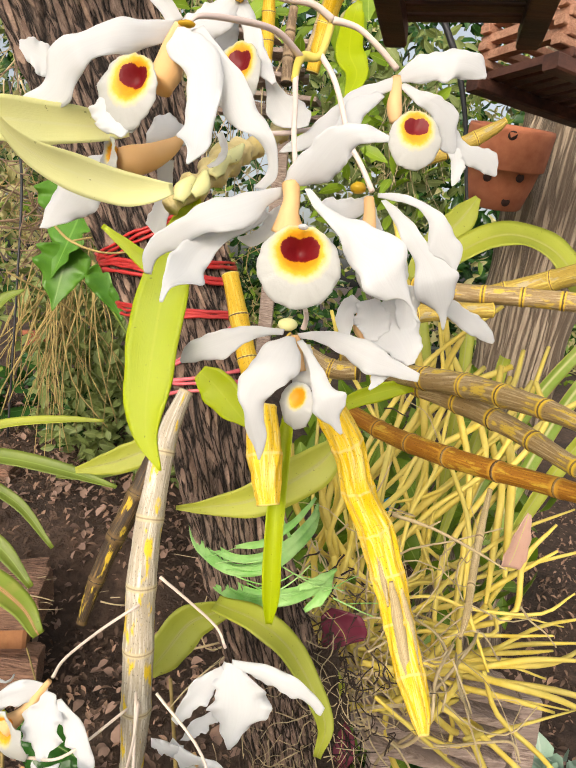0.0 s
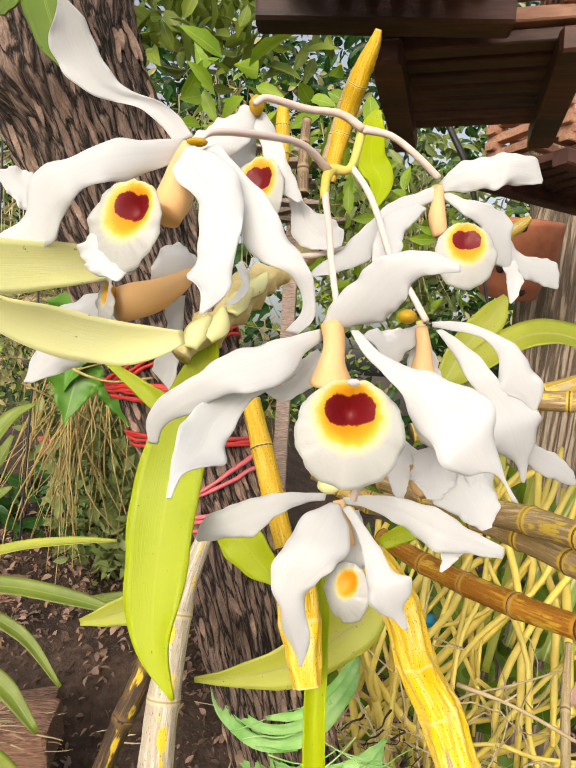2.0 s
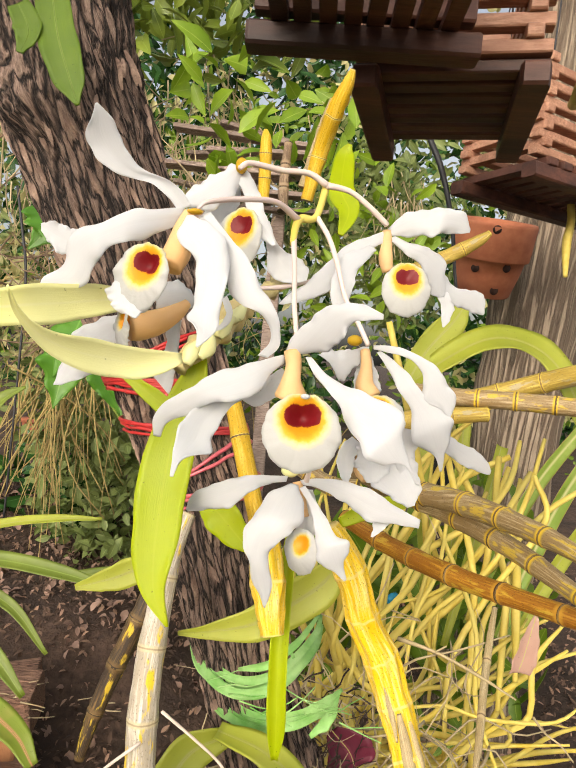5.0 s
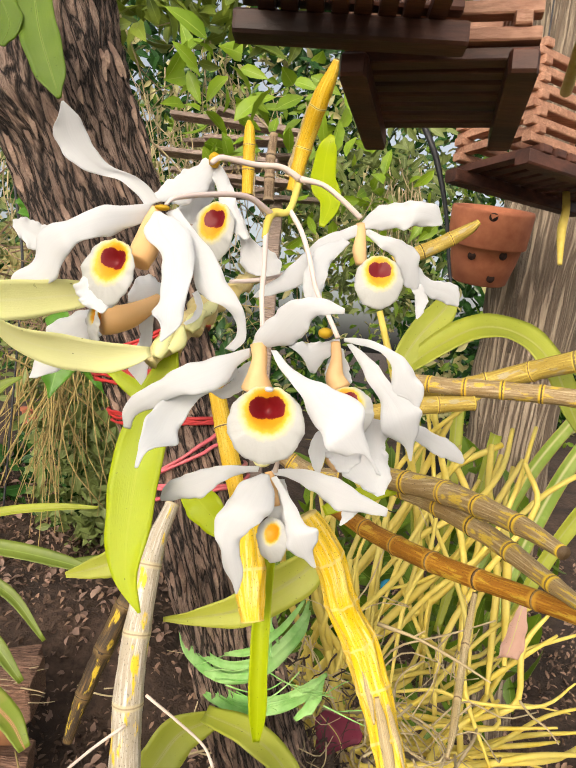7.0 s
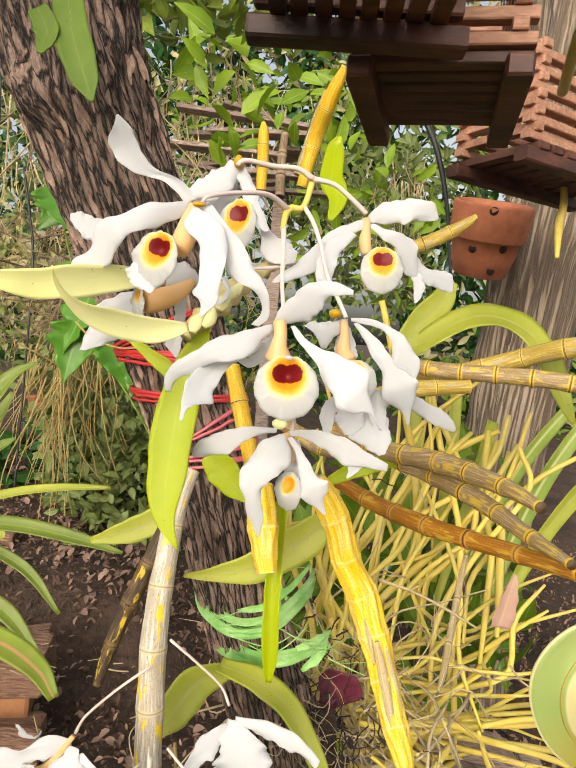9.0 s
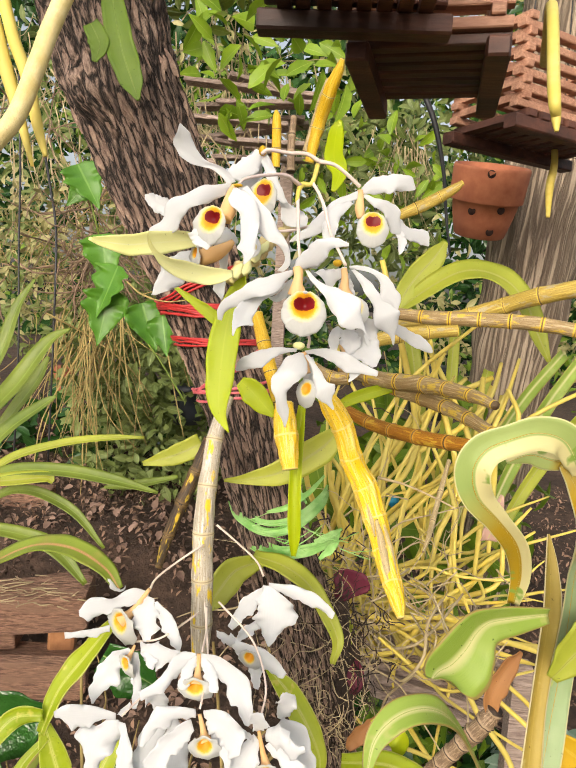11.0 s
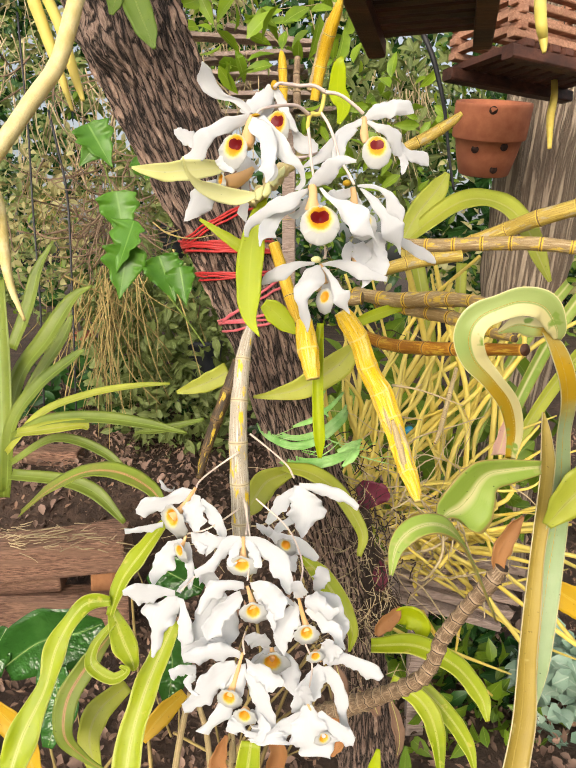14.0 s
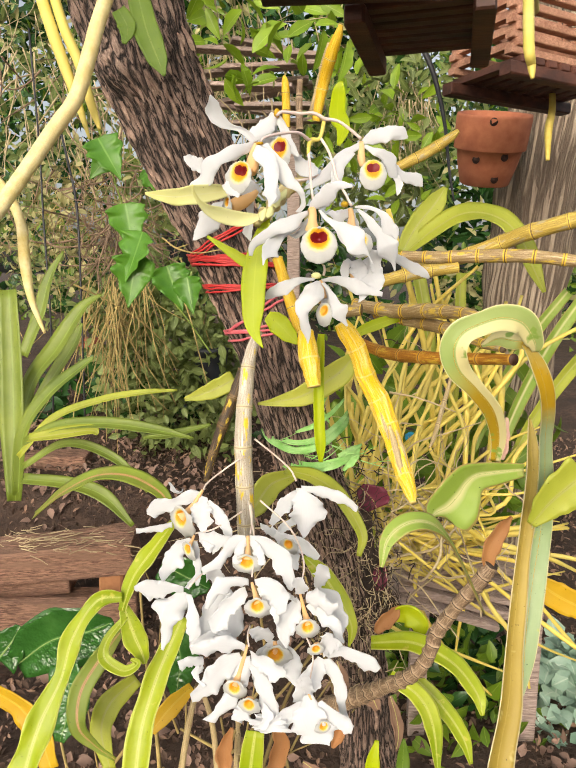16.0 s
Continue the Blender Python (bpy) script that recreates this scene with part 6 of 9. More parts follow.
spray_flower((-0.0407, 0.1722, 0.7596), PLAIN_L, [[(-0.0419, 0.1722, 0.7572, 0.0038, -1.57), (-0.0473, 0.1705, 0.7596, 0.007, -1.61), (-0.0527, 0.1689, 0.7612, 0.0094, -1.6), (-0.0584, 0.1672, 0.761, 0.0099, -1.54), (-0.0641, 0.1662, 0.7601, 0.0091, -1.5), (-0.0697, 0.1652, 0.7592, 0.0076, -1.45), (-0.0753, 0.1642, 0.759, 0.0046, -1.3)], [(-0.0446, 0.1722, 0.7503, 0.0074, -1.26), (-0.0507, 0.1705, 0.7478, 0.0104, -1.2), (-0.0561, 0.1689, 0.7442, 0.0131, -1.13), (-0.061, 0.1672, 0.7399, 0.0148, -1.09), (-0.065, 0.1662, 0.7341, 0.0119, -1.18), (-0.0703, 0.1652, 0.7298, 0.0085, -1.25), (-0.076, 0.1642, 0.7259, 0.0052, -1.33)], [(-0.069, 0.1722, 0.7466, 0.0051, -1.59), (-0.0719, 0.1702, 0.7475, 0.0056, -1.52), (-0.0747, 0.1682, 0.7485, 0.0061, -1.47), (-0.0776, 0.1666, 0.749, 0.0063, -1.42), (-0.0804, 0.1654, 0.7484, 0.0057, -1.38), (-0.0832, 0.1642, 0.7478, 0.0051, -1.33)], [(-0.0694, 0.1722, 0.7431, 0.004, -1.24), (-0.072, 0.1702, 0.7421, 0.0044, -0.85), (-0.0736, 0.1682, 0.7406, 0.0044, -0.51), (-0.0725, 0.1666, 0.7382, 0.0037, -0.27), (-0.0698, 0.1654, 0.7364, 0.0028, 0.11), (-0.0671, 0.1642, 0.7345, 0.0025, 0.69)], [(-0.0434, 0.1722, 0.7514, 0.0077, 0.06), (-0.0442, 0.1705, 0.7436, 0.0097, -0.03), (-0.0464, 0.1689, 0.7361, 0.0104, -0.1), (-0.0497, 0.1672, 0.7289, 0.0102, -0.16), (-0.0535, 0.1662, 0.7214, 0.0091, -0.2), (-0.0588, 0.1652, 0.7151, 0.0066, -0.13), (-0.0652, 0.1642, 0.7098, 0.0066, -0.26)], [(-0.0385, 0.1722, 0.7523, 0.0061, -1.42), (-0.0338, 0.1702, 0.751, 0.0084, -1.61), (-0.0292, 0.1682, 0.7496, 0.0106, -1.71), (-0.0245, 0.1666, 0.7482, 0.0114, -1.73), (-0.02, 0.1654, 0.7468, 0.0096, -1.7), (-0.0155, 0.1642, 0.7467, 0.0037, -1.56)], [(-0.0371, 0.1722, 0.7492, 0.0048, 0.29), (-0.034, 0.1702, 0.7424, 0.0068, 0.26), (-0.0309, 0.1682, 0.7357, 0.0084, 0.24), (-0.0277, 0.1666, 0.7287, 0.0092, 0.21), (-0.0255, 0.1654, 0.7211, 0.0087, 0.17), (-0.0242, 0.1642, 0.7133, 0.0065, 0.08)]], 107, (-0.0484, 0.1642, 0.7309), 0.0054, aspect=1.2, turn=-0.1)
spray_flower((0.0056, 0.1825, 0.749), PLAIN_L, [[(0.007, 0.1825, 0.75, 0.0062, -1.4), (0.0135, 0.1808, 0.7518, 0.0066, -1.55), (0.0198, 0.1792, 0.7526, 0.0068, -1.7), (0.026, 0.1775, 0.7522, 0.0072, -1.84), (0.0315, 0.1765, 0.7499, 0.009, -1.98), (0.0369, 0.1755, 0.7474, 0.0089, -2.08), (0.0416, 0.1745, 0.7444, 0.0041, -2.28)], [(0.0085, 0.1825, 0.7458, 0.0048, 0.29), (0.013, 0.1808, 0.74, 0.0067, 0.33), (0.0165, 0.1792, 0.7336, 0.0079, 0.33), (0.0186, 0.1775, 0.7264, 0.0067, 0.26), (0.0192, 0.1765, 0.7184, 0.0049, 0.22), (0.0213, 0.1755, 0.711, 0.0039, 0.14), (0.0252, 0.1745, 0.7041, 0.0044, 0.08)], [(0.0058, 0.1825, 0.7464, 0.0049, -0.49), (0.0033, 0.1805, 0.7411, 0.0084, -0.4), (0.0006, 0.1785, 0.7358, 0.0114, -0.36), (-0.0026, 0.1769, 0.7303, 0.0121, -0.33), (-0.0054, 0.1757, 0.7245, 0.0112, -0.29), (-0.0086, 0.1745, 0.7193, 0.0066, 0.01)], [(0.0057, 0.1825, 0.7524, 0.0075, -1.07), (0.0079, 0.1805, 0.7558, 0.0096, -1.09), (0.0101, 0.1785, 0.7592, 0.0116, -1.1), (0.0122, 0.1769, 0.7622, 0.0134, -1.11), (0.0146, 0.1757, 0.7634, 0.0099, -1.02), (0.0169, 0.1745, 0.7646, 0.0065, -0.86)]], 108, (0.0028, 0.1745, 0.7553), 0.0039, aspect=1.0, turn=0.2)
spray_flower((-0.0018, 0.1695, 0.7298), "white orchid flower hanging lowest with a broad folded lip", [[(-0.0014, 0.1695, 0.7287, 0.0046, 0.07), (-0.0012, 0.1675, 0.7233, 0.011, 0.04), (-0.0007, 0.1655, 0.718, 0.0174, 0.05), (0.0014, 0.1639, 0.7125, 0.0227, 0.13), (0.0034, 0.1627, 0.7068, 0.0206, 0.13), (0.0041, 0.1615, 0.7009, 0.0139, 0.08)], [(0.0044, 0.1695, 0.724, 0.0047, 0.65), (0.0085, 0.1675, 0.7214, 0.0063, 0.81), (0.0126, 0.1655, 0.7187, 0.0079, 0.91), (0.0174, 0.1639, 0.7168, 0.0086, 0.99), (0.0221, 0.1627, 0.7146, 0.0085, 1.08), (0.026, 0.1615, 0.7116, 0.0053, 1.32)], [(-0.0039, 0.1695, 0.7222, 0.0055, -1.13), (-0.0095, 0.1675, 0.7193, 0.0078, -1.08), (-0.0149, 0.1655, 0.7162, 0.0089, -1.05), (-0.0203, 0.1639, 0.7126, 0.0082, -1.04), (-0.0261, 0.1627, 0.7098, 0.0057, -0.95), (-0.0321, 0.1615, 0.7072, 0.0029, -0.65)], [(-0.0014, 0.1695, 0.7287, 0.0038, 0.07), (-0.0018, 0.1675, 0.7328, 0.005, 0.11), (-0.0022, 0.1655, 0.7369, 0.0062, 0.14), (-0.0027, 0.1639, 0.7405, 0.0063, 0.14), (-0.0029, 0.1627, 0.7439, 0.005, 0.11), (-0.0031, 0.1615, 0.7473, 0.0037, 0.07)]], 109, (0.0086, 0.1615, 0.7106), 0.0041, aspect=1.2, turn=0.3)
spray_flower((-0.0152, 0.2671, 0.8343), "nodding white orchid flower on a thin pale stalk", [[(-0.0128, 0.2671, 0.8297, 0.0046, -1.56), (-0.005, 0.2654, 0.8298, 0.0058, -1.68), (0.0026, 0.2638, 0.8295, 0.0071, -1.76), (0.0098, 0.2621, 0.8275, 0.0072, -1.84), (0.017, 0.2611, 0.8254, 0.0073, -1.92), (0.0236, 0.2601, 0.8224, 0.006, -1.95), (0.0295, 0.2591, 0.818, 0.0031, -1.91)], [(-0.0126, 0.2671, 0.8308, 0.0074, 0.04), (-0.0109, 0.2654, 0.8249, 0.0143, 0.06), (-0.0088, 0.2638, 0.8189, 0.0206, 0.07), (-0.0075, 0.2621, 0.8125, 0.0223, 0.05), (-0.0079, 0.2611, 0.806, 0.0172, 0.02), (-0.0091, 0.2601, 0.8005, 0.0079, 0.08), (-0.0101, 0.2591, 0.7941, 0.0014, 0.05)], [(-0.0161, 0.2671, 0.8271, 0.0052, -1.05), (-0.0203, 0.2651, 0.823, 0.0075, -0.9), (-0.0243, 0.2631, 0.8187, 0.0094, -0.82), (-0.0285, 0.2615, 0.8143, 0.0077, -0.78), (-0.0322, 0.2603, 0.8094, 0.0059, -0.75), (-0.0353, 0.2591, 0.8041, 0.0038, -0.74)], [(-0.0175, 0.2671, 0.805, 0.0049, -1.22), (-0.0205, 0.2651, 0.8037, 0.0054, -1.01), (-0.0234, 0.2631, 0.8024, 0.0061, -0.84), (-0.026, 0.2615, 0.8007, 0.006, -0.69), (-0.0282, 0.2603, 0.7983, 0.0043, -0.44), (-0.0304, 0.2591, 0.7959, 0.0032, 0.04)]], 110)
spray_flower((-0.0233, 0.243, 0.8041), PLAIN_L, [[(-0.0338, 0.243, 0.8077, 0.0051, -2.02), (-0.0288, 0.2413, 0.8029, 0.0065, -2.09), (-0.0227, 0.2397, 0.8005, 0.0093, -2.08), (-0.0154, 0.238, 0.8003, 0.0092, -2.06), (-0.0092, 0.237, 0.7975, 0.0087, -2.09), (-0.0037, 0.236, 0.7933, 0.0079, -2.09), (0.0022, 0.235, 0.7904, 0.0028, -2.12)], [(-0.0205, 0.243, 0.7964, 0.0065, 0.05), (-0.0185, 0.241, 0.7936, 0.0066, 0.02), (-0.0166, 0.239, 0.7907, 0.0067, 0.0), (-0.0154, 0.2374, 0.7875, 0.006, -0.05), (-0.0151, 0.2362, 0.7839, 0.0046, -0.14), (-0.0148, 0.235, 0.7803, 0.0032, -0.32)], [(-0.0278, 0.243, 0.8042, 0.004, -1.56), (-0.0305, 0.241, 0.8057, 0.0046, -1.62), (-0.0331, 0.239, 0.8071, 0.0052, -1.66), (-0.0356, 0.2374, 0.8089, 0.0053, -1.66), (-0.0378, 0.2362, 0.8111, 0.0043, -1.57), (-0.0399, 0.235, 0.8133, 0.0035, -1.44)]], 111, (-0.0204, 0.235, 0.7963), 0.0051, aspect=1.1, turn=-0.3)
spray_flower((-0.0385, 0.168, 0.7252), PLAIN_L, [[(-0.0385, 0.168, 0.7232, 0.0045, -0.94), (-0.0399, 0.166, 0.7217, 0.0069, -0.77), (-0.0414, 0.164, 0.7201, 0.0093, -0.68), (-0.0426, 0.1624, 0.718, 0.011, -0.63), (-0.0446, 0.1612, 0.7163, 0.0084, -0.53), (-0.0466, 0.16, 0.7147, 0.0056, -0.31)], [(-0.0359, 0.168, 0.7248, 0.0028, 0.46), (-0.0317, 0.166, 0.7233, 0.0045, 0.4), (-0.0284, 0.164, 0.7211, 0.0054, 0.3), (-0.0266, 0.1624, 0.7173, 0.0059, 0.11), (-0.0284, 0.1612, 0.7136, 0.0049, -0.09), (-0.0312, 0.16, 0.7099, 0.005, -0.36)], [(-0.0286, 0.168, 0.7145, 0.0101, -0.14), (-0.0278, 0.166, 0.7138, 0.0134, -0.03), (-0.0269, 0.164, 0.7132, 0.0168, 0.03), (-0.0255, 0.1624, 0.7122, 0.0193, 0.08), (-0.0243, 0.1612, 0.7105, 0.0196, 0.07), (-0.0232, 0.16, 0.7086, 0.0196, 0.06)]], 112, (-0.0386, 0.16, 0.7231), 0.0051, aspect=1.1, turn=-0.1)
spray_flower((-0.0586, 0.19, 0.7581), "half-open white orchid flower among the others", [[(-0.0566, 0.19, 0.7577, 0.0057, -0.56), (-0.0569, 0.188, 0.7564, 0.0089, -0.41), (-0.0572, 0.186, 0.755, 0.0122, -0.34), (-0.0586, 0.1844, 0.7536, 0.0127, -0.3), (-0.0604, 0.1832, 0.7519, 0.0118, -0.24), (-0.0622, 0.182, 0.7502, 0.0109, -0.18)], [(-0.0597, 0.19, 0.7566, 0.0047, -1.14), (-0.064, 0.188, 0.7563, 0.0052, -1.09), (-0.0683, 0.186, 0.7561, 0.0057, -1.05), (-0.0723, 0.1844, 0.7546, 0.0054, -0.97), (-0.0763, 0.1832, 0.7527, 0.0052, -0.9), (-0.0795, 0.182, 0.7502, 0.0018, -0.72)]], 113)
spray_flower((-0.061, 0.2089, 0.7778), PLAIN_L, [[(-0.061, 0.2089, 0.7778, 0.0045), (-0.0696, 0.2009, 0.7644, 0.0115), (-0.0718, 0.1943, 0.7561, 0.0095), (-0.0723, 0.1885, 0.751, 0.0016)], [(-0.0601, 0.2087, 0.7765, 0.0045), (-0.0553, 0.2016, 0.7628, 0.0128), (-0.0559, 0.1948, 0.7529, 0.0108), (-0.0582, 0.1889, 0.7479, 0.0016)], [(-0.0627, 0.209, 0.7791, 0.0039), (-0.0679, 0.2038, 0.7907, 0.0096), (-0.0728, 0.1975, 0.7971, 0.0016)]], 121)
spray_flower((-0.0258, 0.1955, 0.7485), PLAIN_L, [[(-0.0258, 0.1955, 0.7485, 0.0044), (-0.0315, 0.1885, 0.739, 0.0112), (-0.0339, 0.1817, 0.7298, 0.0099), (-0.0345, 0.176, 0.7253, 0.0015)], [(-0.0243, 0.1957, 0.7485, 0.0044), (-0.0159, 0.1896, 0.739, 0.0119), (-0.0124, 0.1839, 0.7327, 0.0093), (-0.0102, 0.1784, 0.7282, 0.0015)], [(-0.0271, 0.1957, 0.7498, 0.0038), (-0.0345, 0.1894, 0.7569, 0.0093), (-0.0414, 0.1829, 0.7627, 0.0015)]], 122, (-0.0242, 0.1848, 0.7401), 0.008, 1.0, 0.1)
spray_flower((0.002, 0.209, 0.7801), PLAIN_L, [[(0.002, 0.209, 0.7801, 0.0038), (0.0117, 0.2039, 0.7746, 0.0108), (0.0165, 0.1972, 0.7632, 0.0106), (0.0181, 0.1912, 0.7567, 0.0015)], [(0.0014, 0.2091, 0.7807, 0.0038), (0.0052, 0.2046, 0.7928, 0.0094), (0.0037, 0.1993, 0.8028, 0.0015)]], 123)


# stalks of the upper spray
sp = thing("flower_stalk", (-0.0056, 0.2196, 1.0713), "thin pinkish flower stalks branching from a green node", "stalk")
tube("pedicel", [(-0.0242, 0.2045, 1.0828, 0.0018), (-0.0213, 0.2078, 1.0855, 0.0019), (-0.0117, 0.2152, 1.0861, 0.002), (-0.003, 0.2206, 1.0873, 0.0021), (0.0034, 0.2237, 1.0846, 0.0024)], PEDICEL, sp, k=8)
tube("pedicel", [(0.0034, 0.2237, 1.0846, 0.0024), (0.0116, 0.226, 1.0837, 0.0019), (0.019, 0.2281, 1.0793, 0.002), (0.0259, 0.231, 1.0742, 0.002)], PEDICEL, sp, k=8)
tube("pedicel", [(-0.0302, 0.1739, 1.0623, 0.0009), (-0.0281, 0.1771, 1.0651, 0.0014), (-0.021, 0.1897, 1.0695, 0.0017), (-0.0119, 0.2044, 1.0729, 0.0019), (-0.0053, 0.2165, 1.0707, 0.0024)], PEDICEL, sp, k=8)
tube("pedicel", [(-0.0054, 0.2175, 1.0709, 0.0022), (-0.0055, 0.209, 1.0621, 0.0019), (-0.0038, 0.1933, 1.0506, 0.0016), (-0.0027, 0.1807, 1.0408, 0.0015), (-0.0013, 0.1742, 1.0323, 0.0014), (-0.0002, 0.1699, 1.0265, 0.0013)], PEDICEL, sp, k=8)
tube("node", [(-0.0058, 0.2079, 1.0611, 0.0021), (-0.0056, 0.2143, 1.0679, 0.0026), (-0.0042, 0.2186, 1.0715, 0.0031), (0.0007, 0.2209, 1.073, 0.0024), (0.0033, 0.2258, 1.0851, 0.0027)], GREENSTALK, sp, k=8, label="yellow-green node")
tube("pedicel", [(0.001, 0.2209, 1.073, 0.0019), (0.0054, 0.2177, 1.0661, 0.0018), (0.0088, 0.2143, 1.0576, 0.0018), (0.0122, 0.2077, 1.0458, 0.0016), (0.0165, 0.2023, 1.0379, 0.0016), (0.0204, 0.199, 1.0304, 0.0017)], PEDICEL, sp, k=8)
tube("pedicel", [(0.0051, 0.1782, 0.9955, 0.0014), (0.0055, 0.18, 0.9931, 0.0014), (0.005, 0.1819, 0.9903, 0.0017)], PEDICEL, sp, k=8)
tube("pedicel", [(-0.0166, 0.2125, 1.0465, 0.0014), (-0.009, 0.218, 1.0481, 0.0017), (0.0005, 0.2236, 1.0515, 0.0015)], PEDICEL, sp, k=8)
# stalks of the lower spray
sl = thing("flower_stalk", (-0.0495, 0.24, 0.8526), "thin white flower stalks of the lower spray", "stalk")
for pts in ([(-0.0555, 0.2576, 0.856, 0.0024), (-0.068, 0.2481, 0.8489, 0.0021), (-0.0784, 0.2338, 0.8428, 0.002), (-0.08, 0.2249, 0.8397, 0.0023)], [(-0.048, 0.2606, 0.8686, 0.0024), (-0.0334, 0.2642, 0.8555, 0.0021), (-0.022, 0.2678, 0.8435, 0.0021), (-0.017, 0.2674, 0.8341, 0.0025)],
            [(-0.0476, 0.2349, 0.8263, 0.0023), (-0.0438, 0.2143, 0.8242, 0.0019), (-0.0415, 0.1909, 0.8237, 0.0018)], [(-0.0495, 0.2373, 0.8288, 0.002), (-0.04, 0.2015, 0.8097, 0.0019), (-0.0389, 0.1763, 0.801, 0.0018)], [(-0.0519, 0.2339, 0.823, 0.002), (-0.0686, 0.2112, 0.818, 0.0019), (-0.0843, 0.2149, 0.8118, 0.0019)],
            [(-0.0411, 0.2379, 0.8288, 0.002), (-0.0182, 0.2244, 0.8138, 0.002), (-0.0073, 0.2021, 0.8004, 0.0019), (-0.0088, 0.1854, 0.7891, 0.0018)], [(-0.0412, 0.182, 0.7633, 0.0018), (-0.0413, 0.1717, 0.7631, 0.0018), (-0.0394, 0.1641, 0.7601, 0.0017)], [(-0.0094, 0.1849, 0.7662, 0.0018), (0.0001, 0.177, 0.7483, 0.0018), (-0.0017, 0.1621, 0.7357, 0.0017)], [(-0.0602, 0.1988, 0.8036, 0.0019), (-0.0735, 0.1861, 0.7963, 0.0018), (-0.0809, 0.1802, 0.7899, 0.0018)]):
    tube("pedicel", [(x, y + 0.006, z, w * 0.62) for x, y, z, w in pts], PEDICEL, sl, k=7, n=16)



# ---------- canes, bulbs and leaves of the orchid ----------
def cane(name, pts, material, label, joints, group="orchid canes", n=60, k=16, bulge=0.08, rings=True, **kw):
    ob = thing(name, pts[0][:3], label, "orchid cane", group)
    stem = tube("stem", pts, material, ob, joints=joints, n=n, k=k, bulge=bulge, **kw)
    c = spline(pts, 200)
    L = np.concatenate([[0], np.cumsum(np.linalg.norm(np.diff(c[:, :3], axis=0), axis=1))])
    for j in range(1, joints if rings else 0):
        i = int(np.argmin(np.abs(L - L[-1] * j / joints)))
        a, b = c[i - 1], c[i + 1]
        dm = c[i, 3] * (1 + bulge) * 1.03
        d = unit(b[:3] - a[:3])
        w = min(0.0008, dm * 0.06)
        tube("joint_ring", [(*(c[i, :3] - d * w), dm * 0.90), (*(c[i, :3] - d * w * 0.3), dm * 0.985), (*(c[i, :3] + d * w * 0.3), dm * 0.985), (*(c[i, :3] + d * w), dm * 0.90)], RINGSCAR, stem, n=6, k=14, cap=False)
    return ob


cane("orchid_cane", [(-0.049, 0.2995, 0.9465, 0.0066), (-0.0545, 0.2912, 0.9272, 0.0098), (-0.0566, 0.2831, 0.9028, 0.0116), (-0.0578, 0.2747, 0.8714, 0.013), (-0.0569, 0.2716, 0.8348, 0.0138), (-0.056, 0.2713, 0.7964, 0.0136), (-0.056, 0.27, 0.7693, 0.0104)], CANE, "pale dry jointed cane with yellow patches", 6, rings=False, rough=0.07, bulge=0.07, n=140, k=26)
cane("orchid_cane", [(-0.0612, 0.3028, 0.9163, 0.0082), (-0.0695, 0.2994, 0.8921, 0.0098), (-0.0784, 0.2973, 0.8693, 0.0091), (-0.0863, 0.2952, 0.8462, 0.0076), (-0.0914, 0.2927, 0.825, 0.0046)], CANE_D, "dark withered cane with yellow patches", 4, rough=0.15)
bulb = cane("pseudobulb", [(0.0152, 0.262, 0.9564, 0.0095), (0.0193, 0.262, 0.9499, 0.0130), (0.0280, 0.264, 0.9355, 0.0132), (0.0352, 0.268, 0.9147, 0.0136), (0.0447, 0.27, 0.8973, 0.0152), (0.0518, 0.266, 0.8792, 0.0142), (0.0562, 0.258, 0.8659, 0.0126), (0.0612, 0.246, 0.8518, 0.0117), (0.0648, 0.234, 0.842, 0.0086), (0.0663, 0.228, 0.8364, 0.0037)], BULB, "slender wrinkled yellow pseudobulb with white ribs hanging downward", 7, rings=False, n=150, k=64, ridges=9, ridge_amp=0.06, bulge=0.06, rough=0.05)
for pts in ([(0.0512, 0.2588, 0.8830, 0.0018), (0.0545, 0.2528, 0.8720, 0.0046), (0.0580, 0.2440, 0.8590, 0.0040), (0.0612, 0.2370, 0.8490, 0.0012)], [(0.0560, 0.2600, 0.8800, 0.0015), (0.0602, 0.2525, 0.8680, 0.0032), (0.0640, 0.2435, 0.8560, 0.0010)], [(0.0448, 0.2625, 0.8930, 0.0012), (0.0478, 0.2595, 0.8840, 0.0026), (0.0506, 0.2535, 0.8740, 0.0008)]):
    blade("sheath", pts, WITHER, bulb, "papery whitish torn sheath", cup=-0.25, wave=0.05, n=18, thick=0.0004)
cane("cane_stub", [(-0.0103, 0.2722, 0.9488, 0.011), (-0.0086, 0.267, 0.9373, 0.0143), (-0.0056, 0.2612, 0.9227, 0.0129), (-0.0031, 0.257, 0.9107, 0.0088)], BULB, "short cut yellow cane stub with a dark end", 2, rings=False, n=60, k=36, ridges=8, ridge_amp=0.05, bulge=0.05, rough=0.10)
cane("orchid_cane", [(0.0276, 0.37, 0.9637, 0.0108), (0.0559, 0.3408, 0.9602, 0.0117), (0.0809, 0.3023, 0.9627, 0.0115), (0.0978, 0.2477, 0.9645, 0.0082), (0.1042, 0.2173, 0.9636, 0.0047)], CANE_B, "grey-brown jointed cane with yellow rings", 6)
